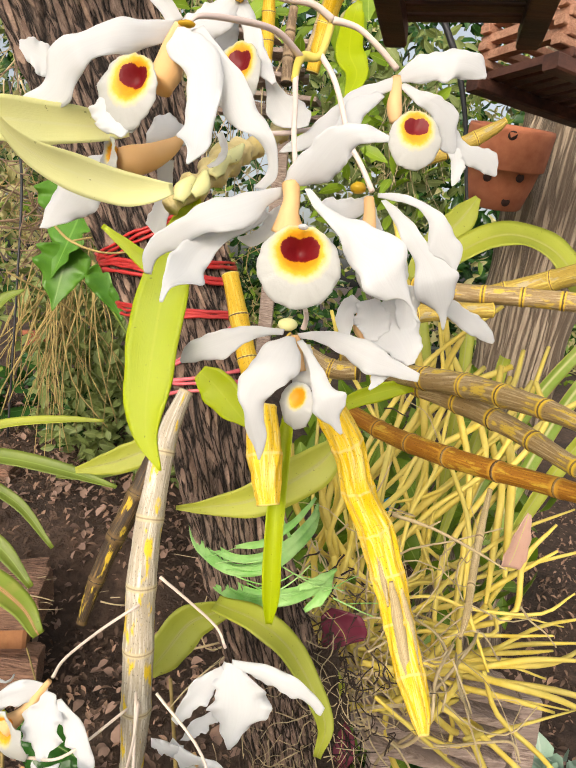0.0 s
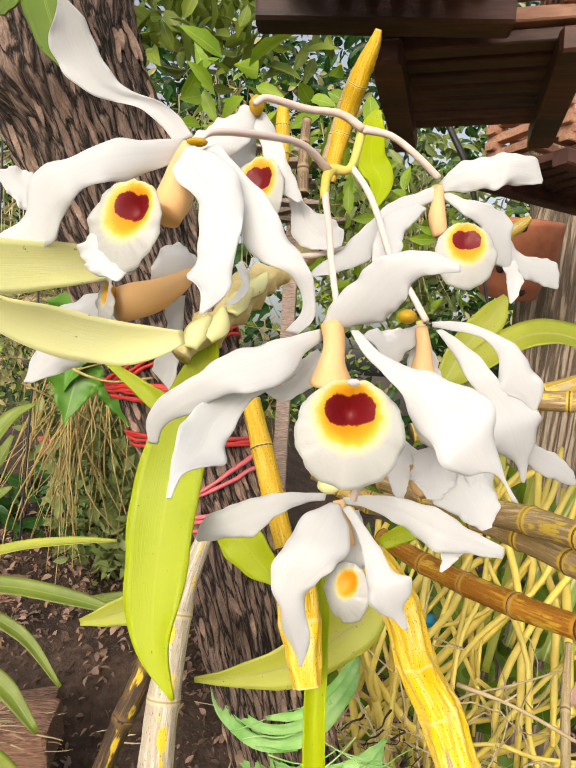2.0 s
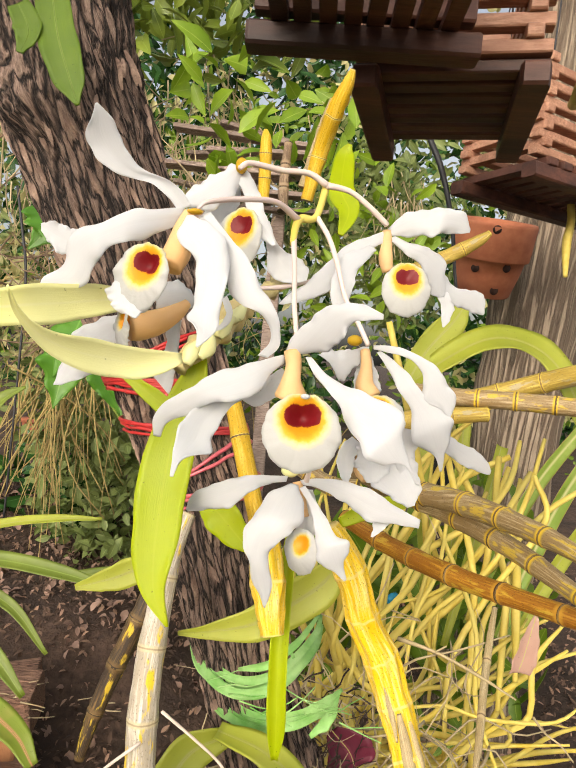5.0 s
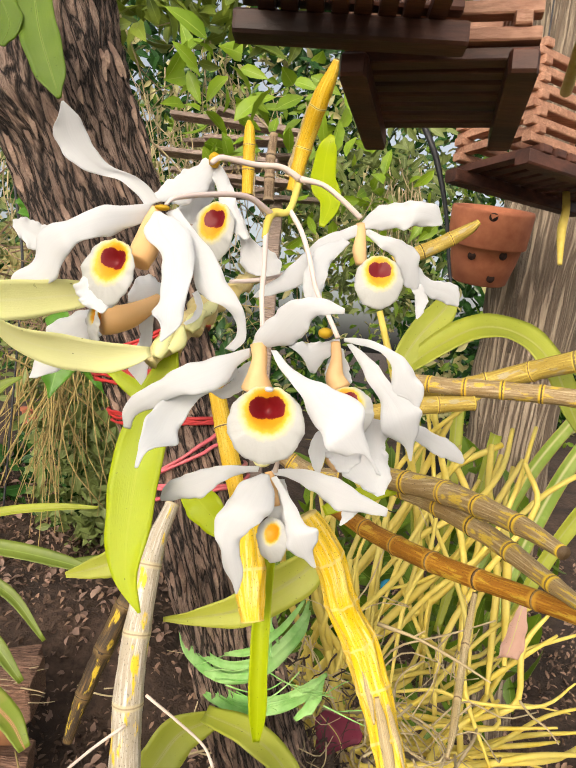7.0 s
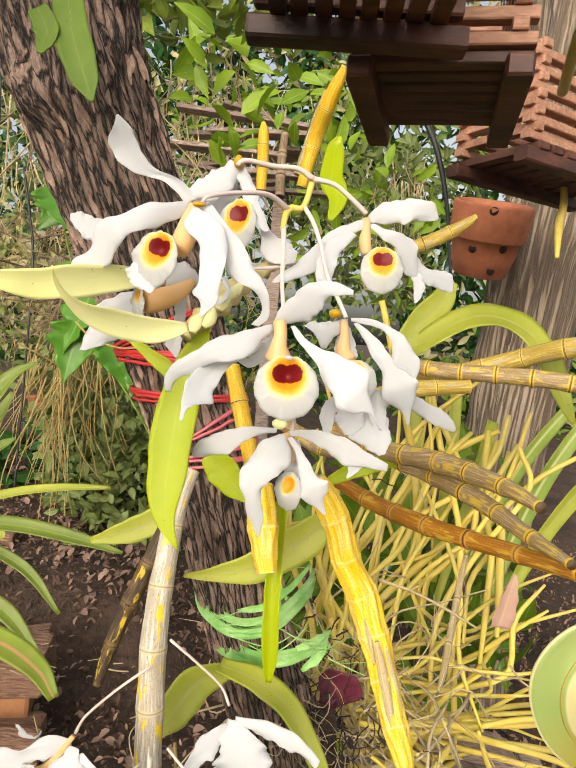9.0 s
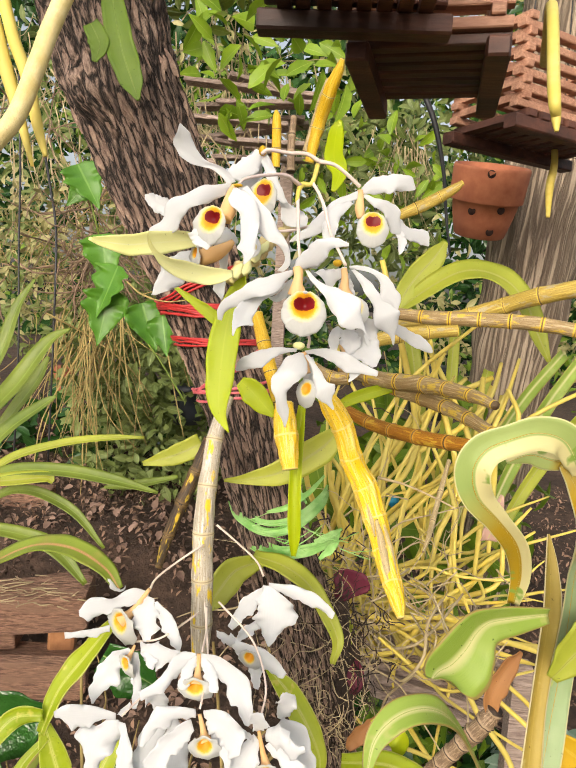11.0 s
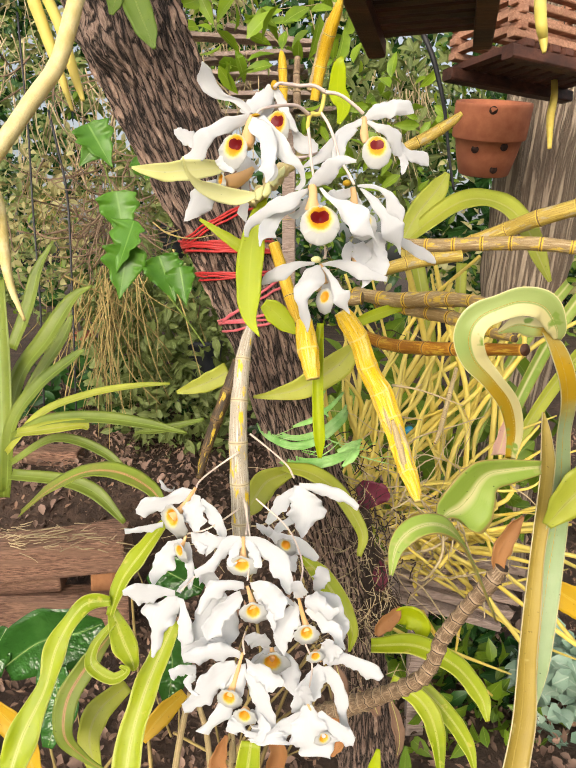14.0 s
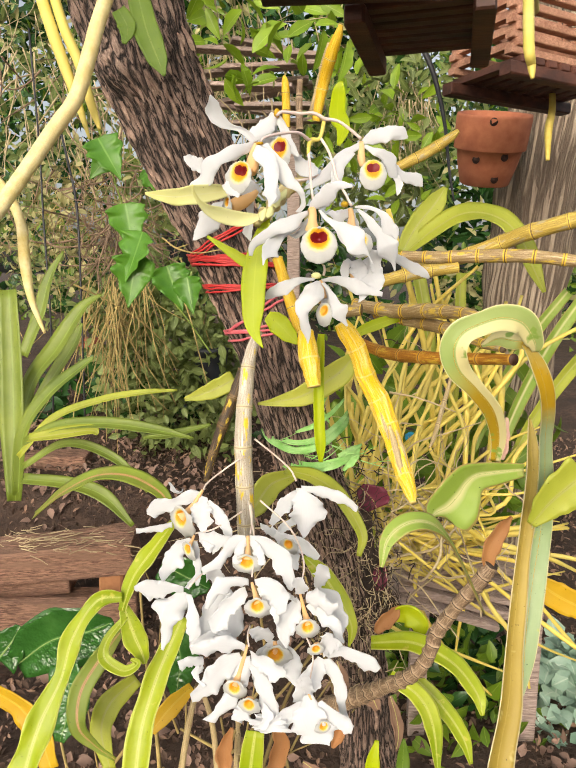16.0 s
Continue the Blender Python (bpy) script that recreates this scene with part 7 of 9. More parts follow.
cane("orchid_cane", [(0.0456, 0.36, 0.9581, 0.0114), (0.0748, 0.3356, 0.9528, 0.0116), (0.0961, 0.2855, 0.9497, 0.0097), (0.1094, 0.2396, 0.9454, 0.0069), (0.1153, 0.2093, 0.9446, 0.004)], CANE_B, "grey-brown jointed cane with yellow rings", 6)
cane("orchid_cane", [(0.0311, 0.3939, 0.9283, 0.0096), (0.0549, 0.3638, 0.9223, 0.0108), (0.0799, 0.3102, 0.9257, 0.0104), (0.1058, 0.2622, 0.9317, 0.0086), (0.1262, 0.2238, 0.9365, 0.0072)], CANE_O, "glossy orange-brown jointed orchid cane", 6)
cane("orchid_cane", [(0.0863, 0.5241, 0.9967, 0.0136), (0.1295, 0.5083, 1.0036, 0.0152), (0.1747, 0.4944, 1.0197, 0.0157), (0.2041, 0.4683, 1.0317, 0.0159), (0.2608, 0.4348, 1.0475, 0.0149)], CANE_Y, "yellow jointed cane reaching outward", 6)
cane("orchid_cane", [(0.0768, 0.4847, 1.008, 0.0108), (0.1127, 0.4666, 1.0062, 0.0129), (0.1552, 0.4495, 1.0071, 0.0129), (0.1947, 0.4319, 1.0061, 0.0125), (0.244, 0.4138, 0.9993, 0.0103)], CANE_B, "grey-brown jointed cane with yellow rings", 7)
cane("orchid_cane", [(0.0506, 0.4469, 0.9817, 0.0122), (0.0878, 0.4515, 0.9907, 0.0131), (0.1298, 0.4557, 0.9961, 0.0103)], CANE_Y, "short yellow cane behind the flowers", 3)
cane("orchid_cane", [(-0.0092, 0.3987, 1.1221, 0.0070), (-0.0031, 0.3947, 1.1513, 0.0098), (0.0045, 0.3789, 1.1717, 0.0100), (0.0098, 0.3713, 1.1829, 0.0070), (0.012, 0.3677, 1.1898, 0.0030)], CANE_TOP, "upright yellow cane with a withered tip", 3, rings=False, rough=0.12, ridges=6, ridge_amp=0.06)
cane("orchid_cane", [(-0.0131, 0.4108, 1.133, 0.0059), (-0.0065, 0.4107, 1.1562, 0.0075), (-0.0016, 0.4097, 1.1748, 0.0074), (0.0016, 0.4077, 1.1891, 0.0033)], WITHER, "withered straw-coloured cane tip beside the yellow one", 3, rings=False, rough=0.2)
cane("orchid_cane", [(-0.0313, 0.3533, 1.108, 0.0061), (-0.0315, 0.3516, 1.1253, 0.0068), (-0.032, 0.3495, 1.1404, 0.006), (-0.0328, 0.3507, 1.1466, 0.0022)], CANE_TOP, "slim yellow cane tip pointing upward", 3)
cane("orchid_cane", [(-0.0232, 0.396, 1.114, 0.0066), (-0.0243, 0.4008, 1.1384, 0.0062), (-0.0237, 0.4048, 1.1587, 0.005)], STICK, "slim dry cane behind the flowers", 3)
cane("orchid_cane", [(0.0693, 0.5124, 1.099, 0.01), (0.1008, 0.5127, 1.1141, 0.0119), (0.1241, 0.51, 1.1279, 0.0098), (0.1332, 0.5091, 1.1354, 0.0044)], CANE_Y, "pale yellow cane tip pointing sideways", 3)
cane("orchid_cane", [(-0.036, 0.3218, 1.0026, 0.0082), (-0.0259, 0.3117, 0.9733, 0.0096), (-0.0161, 0.3016, 0.9446, 0.0081)], CANE_TOP, "yellow cane among the flowers", 3)
cane("orchid_cane", [(-0.0061, 0.3284, 0.9729, 0.0084), (0.0168, 0.3228, 0.9618, 0.0098), (0.0317, 0.3189, 0.962, 0.009)], CANE_B, "brown cane at the base of the plant", 3)
ob = thing("orchid_shoot", (-0.0313, 0.1905, 1.0247), "knobbly pale yellow shoot where the leaves join", "orchid shoot")
tube("stem", [(-0.0342, 0.183, 1.019, 0.0037), (-0.0317, 0.1864, 1.0229, 0.0064), (-0.0282, 0.1908, 1.0264, 0.0068), (-0.0248, 0.1963, 1.0321, 0.0076), (-0.0217, 0.2068, 1.0387, 0.0074), (-0.017, 0.2173, 1.0428, 0.0057), (-0.0108, 0.2332, 1.0518, 0.0054)], AERIAL, ob, joints=7, bulge=0.45, n=80, k=16, rough=0.35)
for i, pts in enumerate(([(-0.0312, 0.1783, 1.0207, 0.0028), (-0.0301, 0.1796, 1.0247, 0.0047), (-0.0283, 0.1828, 1.0277, 0.0017)], [(-0.0281, 0.1805, 1.0232, 0.0028), (-0.0264, 0.1828, 1.0264, 0.0051), (-0.026, 0.1861, 1.0303, 0.0014)], [(-0.0242, 0.1871, 1.0293, 0.0026), (-0.023, 0.1894, 1.0327, 0.005), (-0.0207, 0.1937, 1.0357, 0.0015)], [(-0.0218, 0.1935, 1.0344, 0.0021), (-0.0199, 0.1968, 1.0375, 0.0043), (-0.0183, 0.2011, 1.0407, 0.0012)])):
    blade("bract", pts, YELLOWLEAF, ob, cup=-0.3, n=12, k=6, seed=i, thick=0.001)


SELF_RIB = (LIME, STRIPED, PALEGREEN, YELLOWLEAF, OLIVE, GREEN, TAN, REDRIB, RUST, GOLD, CURL, FOLD)


def leaf(name, pts, material, label, group="", ribbed=True, **kw):
    kw.setdefault("n", 26)
    kw.setdefault("k", 8)
    kw.setdefault("cup", 0.10)
    kw.setdefault("thick", 0.0009)
    kw.setdefault("wave", 0.028)
    kw.setdefault("frill", 0.010)
    ob = thing(name, pts[0][:3], label, "leaf", group)
    body = blade("blade", pts, material, ob, **kw)
    kw2 = dict(kw, n=kw["n"], k=2, thick=0.0)
    v = blade_data(pts, **kw2)[0]
    if not ribbed or material in (LIME, YELLOWLEAF):
        return ob
    rib = [(*v[i * 3 + 1], max(0.0002 if material in SELF_RIB else 0.0005, pts[0][3] * (0.02 if material in SELF_RIB else 0.045) * (1 - 0.8 * i / kw["n"]))) for i in range(0, kw["n"] - 1, 2)]
    tube("midrib", rib, material if material in SELF_RIB else RIB_DARK if material == BROADLEAF else RIB, body, n=kw["n"], k=6)
    return ob


leaf("orchid_leaf", [(-0.0306, 0.17, 1.0222, 0.0026, -1.35), (-0.0355, 0.1656, 1.0207, 0.006, -1.49), (-0.0403, 0.1611, 1.0199, 0.0081, -1.58), (-0.0446, 0.156, 1.0206, 0.0083, -1.68), (-0.0485, 0.1507, 1.0214, 0.008, -1.78), (-0.052, 0.1458, 1.0225, 0.0067, -1.88), (-0.0549, 0.1413, 1.0243, 0.0044, -1.98), (-0.0571, 0.1371, 1.0269, 0.0024, -2.12), (-0.0585, 0.1336, 1.0303, 0.0015, -2.42), (-0.0585, 0.13, 1.0341, 0.0006, -2.42)], YELLOWLEAF, "pale yellow orchid leaf pointing outward, its tip bent up", cup=0.14, facing=(0, -1, 0.2), n=40)
leaf("orchid_leaf", [(-0.0471, 0.185, 1.038, 0.0033, -1.58), (-0.0521, 0.1775, 1.0366, 0.0068, -1.57), (-0.0569, 0.17, 1.0351, 0.0093, -1.57), (-0.0616, 0.1625, 1.0335, 0.01, -1.59), (-0.0661, 0.155, 1.0321, 0.01, -1.61), (-0.0709, 0.15, 1.0308, 0.0093, -1.64), (-0.0754, 0.145, 1.0305, 0.0071, -1.65), (-0.08, 0.141, 1.0307, 0.0047, -1.65), (-0.0843, 0.137, 1.0312, 0.0011, -1.65)], YELLOWLEAF, "pale yellow-green orchid leaf", cup=0.1, facing=(0, -1, 0.3), n=40)
leaf("orchid_leaf", [(-0.0287, 0.188, 1.0246, 0.0029, 0.09), (-0.0307, 0.1865, 1.0146, 0.0087, -0.02), (-0.0334, 0.185, 1.0045, 0.0118, -0.03), (-0.0349, 0.1832, 0.9944, 0.0142, -0.0), (-0.0355, 0.181, 0.9844, 0.0146, 0.04), (-0.0358, 0.1788, 0.9746, 0.0137, 0.1), (-0.0356, 0.1765, 0.9651, 0.0113, 0.18), (-0.0341, 0.1742, 0.9562, 0.006, 0.33), (-0.0295, 0.172, 0.9487, 0.0006, 0.33)], LIME, "lime green orchid leaf hanging straight down", cup=0.10, n=40)
leaf("orchid_leaf", [(-0.0385, 0.2724, 0.9607, 0.0069), (-0.0316, 0.272, 0.9556, 0.0151), (-0.0229, 0.2709, 0.9471, 0.0124), (-0.016, 0.2701, 0.9404, 0.0027)], LIME, "short lime green leaf behind the flowers")
leaf("orchid_leaf", [(-0.0497, 0.2584, 0.9971, 0.0085), (-0.0596, 0.2589, 1.0036, 0.0072), (-0.0695, 0.2595, 1.0101, 0.0046), (-0.0793, 0.26, 1.0165, 0.002)], LIME, "slim lime green leaf pointing outward")
leaf("orchid_leaf", [(0.0008, 0.2828, 0.9462, 0.0049), (0, 0.2786, 0.9255, 0.007), (-0.0003, 0.2724, 0.8945, 0.0081), (0.0013, 0.269, 0.8665, 0.0078), (0.0018, 0.2691, 0.851, 0.0028)], LIME, "stiff narrow green leaf hanging down", cup=0.3, thick=0.002)
leaf("orchid_leaf", [(0.0254, 0.3111, 0.9252, 0.009), (0.0136, 0.3077, 0.9124, 0.021), (-0.0124, 0.3025, 0.896, 0.0172), (-0.0347, 0.2997, 0.8905, 0.0075), (-0.0497, 0.2982, 0.8887, 0.0019)], OLIVE, "olive green leaf crossing the trunk")
leaf("orchid_leaf", [(-0.0818, 0.3787, 0.8944, 0.0175), (-0.1035, 0.375, 0.8837, 0.0157), (-0.1274, 0.3717, 0.8761, 0.0035)], OLIVE, "olive leaf behind the trunk")
leaf("orchid_leaf", [(0.0115, 0.3112, 1.0857, 0.0028), (0.0149, 0.3192, 1.099, 0.0107), (0.0105, 0.3264, 1.1108, 0.0129), (0.0111, 0.3407, 1.1316, 0.0095), (0.0132, 0.3425, 1.1395, 0.0022)], LIME, "upright lime green leaf")
leaf("orchid_leaf", [(0.0799, 0.5163, 1.0117, 0.0144), (0.095, 0.523, 1.0394, 0.0227), (0.1152, 0.5295, 1.0646, 0.0216), (0.1263, 0.5338, 1.0822, 0.0052)], OLIVE, "light green leaf rising behind the flowers")
leaf("orchid_leaf", [(0.0825, 0.5165, 1.0116, 0.0113), (0.1097, 0.5179, 1.0339, 0.0215), (0.1391, 0.5185, 1.0518, 0.0254), (0.1644, 0.5209, 1.0542, 0.0274), (0.1884, 0.5155, 1.0437, 0.0262), (0.2047, 0.5075, 1.0226, 0.022), (0.2133, 0.4981, 0.998, 0.0188), (0.2243, 0.4885, 0.9713, 0.0039)], OLIVE, "long arched light green leaf", n=36, facing=(0, -0.7, 0.7))
leaf("orchid_leaf", [(0.025, 0.3345, 0.94, 0.0055), (0.0405, 0.3371, 0.9476, 0.0094), (0.0637, 0.3404, 0.9552, 0.007), (0.0831, 0.343, 0.9609, 0.0023)], LIME, "narrow green leaf under the flowers")


# green ribbon round the trunk
rib = thing("green_ribbon", (-0.0158, 0.3717, 0.8341), "shredded green plastic ribbon tied round the trunk", "ribbon")
rgr = np.random.RandomState(31)
# two slack loops, each of several overlapping strips
UPPER = [(-0.0568, 0.393, 0.848), (-0.0436, 0.36, 0.8444), (-0.0219, 0.346, 0.8402), (-0.0001, 0.35, 0.8449), (0.0179, 0.378, 0.8549), (0.0235, 0.408, 0.8564)]
LOWER = [(-0.0466, 0.383, 0.8287), (-0.0306, 0.358, 0.8242), (-0.0115, 0.346, 0.8235), (0.0105, 0.343, 0.8289), (0.0323, 0.353, 0.837)]
for loop in (UPPER, LOWER):
    for i in range(5):
        dz, near = rgr.uniform(-0.004, 0.004), 0.0012 * i
        rows = [(x + rgr.uniform(-0.001, 0.001), y - near, z + dz + rgr.uniform(-0.001, 0.001), rgr.uniform(0.004, 0.007) * (0.4 if j in (0, len(loop) - 1) else 1)) for j, (x, y, z) in enumerate(loop)]
        blade("strip", rows, TWINE_G, rib, cup=0.2, wave=0.08, waves=2, n=32, seed=i, thick=0.0003, facing=(0, -1, 0.3))
for i, pts in enumerate(([(-0.0062, 0.3408, 0.8806, 0.0016), (0.0002, 0.334, 0.8698, 0.0036), (0.0031, 0.3289, 0.8587, 0.0016)], [(0.0058, 0.344, 0.8925, 0.0016), (0.0005, 0.3356, 0.8777, 0.0032), (0.007, 0.3308, 0.8665, 0.0016)], [(-0.0218, 0.33, 0.858, 0.002), (-0.0055, 0.3226, 0.8662, 0.0047), (0.0101, 0.3359, 0.8757, 0.0036), (0.019, 0.3533, 0.8826, 0.0017)], [(0.0146, 0.3336, 0.8368, 0.0032), (0.0246, 0.3353, 0.8415, 0.0057), (0.0351, 0.3468, 0.844, 0.0017)], [(0.0188, 0.3316, 0.8248, 0.0024), (0.0276, 0.334, 0.8335, 0.0065), (0.0331, 0.3463, 0.842, 0.0021)])):
    blade("strip", pts, TWINE_G, rib, cup=0.2, wave=0.1, n=16, seed=40 + i, thick=0.0003)
strand_cloud("ribbon_shred", [np.array((-0.0382, 0.3321, 0.8489)) + np.array((0.006 * i, 0.0, -0.003 * (i % 7))) for i in range(14)], (0.015, 0.035), (0.0006, 0.0012), TWINE_G, "", "", seed=4, direction=(0.9, -0.1, 0.1), sway=0.25, parent=rib)

# ---------- straw-yellow roots and stems ----------
ends = thing("root_mass", (0.1164, 0.5463, 0.6852), "tangled mass of straw-yellow aerial roots", "roots")


def root_band(count, a, b, spread_a, spread_b, sag, diam, seed, material=ROOT, name="root"):
    rng = np.random.RandomState(seed)
    for i in range(count):
        p0 = np.array(a) + rng.normal(0, 1, 3) * spread_a
        p1 = np.array(b) + rng.normal(0, 1, 3) * spread_b
        mid = (p0 + p1) / 2 + np.array((rng.normal(0, 0.02), rng.normal(0, 0.02), -sag * rng.uniform(0.2, 1.2)))
        d = rng.uniform(*diam)
        tube(name, [(*p0, d * 0.8), (*((p0 + mid) / 2 + rng.normal(0, 0.008, 3)), d), (*mid, d), (*((p1 + mid) / 2 + rng.normal(0, 0.008, 3)), d), (*p1, d * 0.5)], material, ends, n=18, k=7)


S3 = np.array((0.03, 0.05, 0.02))
root_band(26, (0.0548, 0.4956, 0.7107), (0.2482, 0.5985, 0.6403), S3, (0.06, 0.06, 0.05), 0.02, (0.003, 0.0062), 1)
root_band(16, (0.1449, 0.6552, 0.9653), (0.0994, 0.5649, 0.7336), (0.05, 0.04, 0.03), (0.05, 0.04, 0.04), -0.01, (0.0035, 0.0075), 2)
root_band(12, (0.2882, 0.7594, 0.9212), (0.1352, 0.6058, 0.7203), (0.06, 0.05, 0.04), (0.06, 0.05, 0.04), 0.0, (0.004, 0.010), 3)
root_band(12, (0.0686, 0.539, 0.7177), (0.2881, 0.6728, 0.7424), (0.03, 0.04, 0.03), (0.06, 0.05, 0.06), 0.03, (0.003, 0.006), 4)
root_band(14, (0.0307, 0.5039, 0.8643), (0.0546, 0.4988, 0.7267), (0.03, 0.03, 0.02), (0.03, 0.03, 0.03), 0.01, (0.003, 0.006), 5)
root_band(8, (0.0987, 0.4571, 0.7059), (0.2641, 0.5254, 0.5239), (0.04, 0.04, 0.03), (0.06, 0.05, 0.06), -0.02, (0.003, 0.006), 6)
root_band(16, (0.0521, 0.4617, 0.7465), (0.0733, 0.4502, 0.6807), (0.05, 0.03, 0.03), (0.05, 0.03, 0.03), 0.0, (0.0015, 0.003), 7, STRAW, "fine_root")
strand_cloud("fine_root_mass", [np.array((0.0573, 0.46, 0.7364)) + np.random.RandomState(i).normal(0, 1, 3) * (0.05, 0.03, 0.035) for i in range(150)], (0.04, 0.11), (0.0008, 0.0022), STRAW, "", "", seed=8, sway=1.2, direction=(0, 0, -0.2), parent=ends)
strand_cloud("trunk_fibre", [np.array((0.030, 0.380, 0.705)) + np.random.RandomState(i).normal(0, 1, 3) * (0.024, 0.012, 0.05) for i in range(620)], (0.01, 0.032), (0.0005, 0.0014), FIBRE, "", "", seed=9, sway=1.3, parent=ends)

ellipsoid("root_ball", (0.026, 0.400, 0.690), (0.034, 0.034, 0.072), FIBRE, ends, "dark mossy fibre mat on the trunk", rings=40, k=48, rough=0.22)
strand_cloud("pale_fibre", [np.array((0.030, 0.3620, 0.7050)) + np.random.RandomState(900 + i).normal(0, 1, 3) * (0.018, 0.006, 0.045) for i in range(240)], (0.01, 0.04), (0.0004, 0.0009), STRAW, "", "", seed=10, sway=1.3, parent=ends)
for i, pts in enumerate(([(0.0163, 0.2818, 0.6778, 0.0039), (0.0204, 0.2791, 0.6625, 0.0133), (0.0167, 0.275, 0.6434, 0.0101), (0.0145, 0.2725, 0.6319, 0.002)], [(0.0109, 0.2561, 0.6534, 0.003), (0.0203, 0.2553, 0.646, 0.0112), (0.0167, 0.2521, 0.6313, 0.0082), (0.0131, 0.2504, 0.6239, 0.0019)], [(0.0642, 0.3246, 0.6176, 0.0034), (0.0696, 0.3216, 0.6007, 0.0103), (0.0723, 0.3185, 0.5839, 0.0077), (0.0699, 0.3154, 0.5691, 0.0017)], [(-0.0302, 0.2339, 0.6602, 0.0036), (-0.0246, 0.2308, 0.6426, 0.0129), (-0.0298, 0.227, 0.625, 0.0108), (-0.031, 0.2234, 0.6074, 0.0018)], [(-0.0088, 0.2379, 0.6207, 0.0037), (0.0023, 0.2373, 0.6135, 0.0147), (0.0169, 0.2377, 0.6098, 0.0088)], [(-0.0687, 0.2648, 0.6245, 0.0031), (-0.0743, 0.2606, 0.6054, 0.0133), (-0.0702, 0.2564, 0.5824, 0.0078)], [(0.0363, 0.3241, 0.6261, 0.0034), (0.0471, 0.3233, 0.6176, 0.0129), (0.0537, 0.3213, 0.605, 0.0052)])):
    leaf("dry_leaf", pts, RUST if i % 2 else DRYLEAF, "curled dry brown leaf hanging below the flowers", "dry hanging leaves", cup=0.35, wave=0.10, n=18, seed=i)
for i, pts in enumerate(([(-0.1014, 0.2871, 0.6461, 0.0049), (-0.1084, 0.2803, 0.6143, 0.0053), (-0.1175, 0.2787, 0.5585, 0.0058), (-0.1333, 0.2847, 0.4401, 0.0061), (-0.1597, 0.2855, -0.0612, 0.0062)], [(-0.1006, 0.3034, 0.6248, 0.0042), (-0.0919, 0.2983, 0.5958, 0.0051), (-0.089, 0.2981, 0.5423, 0.0052), (-0.0871, 0.2965, 0.4302, 0.0053), (-0.0955, 0.2903, -0.0614, 0.0052)], [(-0.0695, 0.2936, 0.6151, 0.0033), (-0.0671, 0.2873, 0.5827, 0.0041), (-0.0711, 0.2892, 0.542, 0.0042), (-0.0878, 0.2909, -0.0615, 0.0041)])):
    cane("dry_stalk", pts, WITHER, "dry tan stalk standing below the flowers", 5, group="dry stalks", rings=False, rough=0.1, bulge=0.05)

# ---------- strap leaves close by ----------
leaf("strap_leaf", [(0.0933, 0.1248, 0.8982, 0.0047), (0.0922, 0.1175, 0.9132, 0.0072), (0.0865, 0.1077, 0.9278, 0.0086), (0.0764, 0.098, 0.9396, 0.0087), (0.067, 0.092, 0.9491, 0.0101), (0.064, 0.0896, 0.9586, 0.0115), (0.0674, 0.0893, 0.9661, 0.0118), (0.0756, 0.0897, 0.9704, 0.0106), (0.0846, 0.0919, 0.9726, 0.011), (0.0943, 0.0952, 0.9701, 0.0115), (0.1008, 0.0991, 0.9618, 0.0081), (0.1027, 0.1023, 0.9566, 0.0029)], CURL, "curling pale green strap leaf with a cream rim and golden base", n=90, cup=0.14, wave=0.05, waves=3.0, frill=0.012, facing=(-0.2, -0.9, 0.2), twist=(10, -15))
leaf("strap_leaf", [(0.1022, 0.1033, 0.9615, 0.0033), (0.095, 0.1047, 0.9609, 0.0075), (0.0873, 0.1063, 0.962, 0.0071), (0.0799, 0.1071, 0.9586, 0.0013)], CURL, "underside of a curled leaf, golden and pale green", cup=-0.2)
leaf("strap_leaf", [(0.0973, 0.1026, 0.9599, 0.0021), (0.1037, 0.1057, 0.9525, 0.0063), (0.1107, 0.1117, 0.9389, 0.0073), (0.1166, 0.1233, 0.9233, 0.0068), (0.1214, 0.1386, 0.9059, 0.0067), (0.1285, 0.1561, 0.8775, 0.0088), (0.1321, 0.1673, 0.8455, 0.0119), (0.1288, 0.1637, 0.818, 0.0136), (0.1253, 0.1581, 0.7913, 0.0136), (0.1236, 0.1529, 0.7705, 0.0103), (0.1224, 0.1481, 0.752, 0.0016)], FOLD, "golden strap leaf folded down, pale glaucous green below", n=70, cup=0.2, wave=0.04)
leaf("strap_leaf", [(0.1001, 0.1069, 0.6922, 0.021), (0.1026, 0.1192, 0.7275, 0.0162), (0.1104, 0.1329, 0.7575, 0.0145), (0.1133, 0.1428, 0.7856, 0.0115), (0.1166, 0.1509, 0.8098, 0.0101), (0.1202, 0.1601, 0.834, 0.0096), (0.1249, 0.1695, 0.8588, 0.0103), (0.1279, 0.1762, 0.8765, 0.0093), (0.1278, 0.1815, 0.8926, 0.0071), (0.1276, 0.1873, 0.9065, 0.0011)], TAN, "tan upright strap leaf with a pale rim", n=50, wave=0.03, cup=0.22, facing=(0.3, -1, 0))
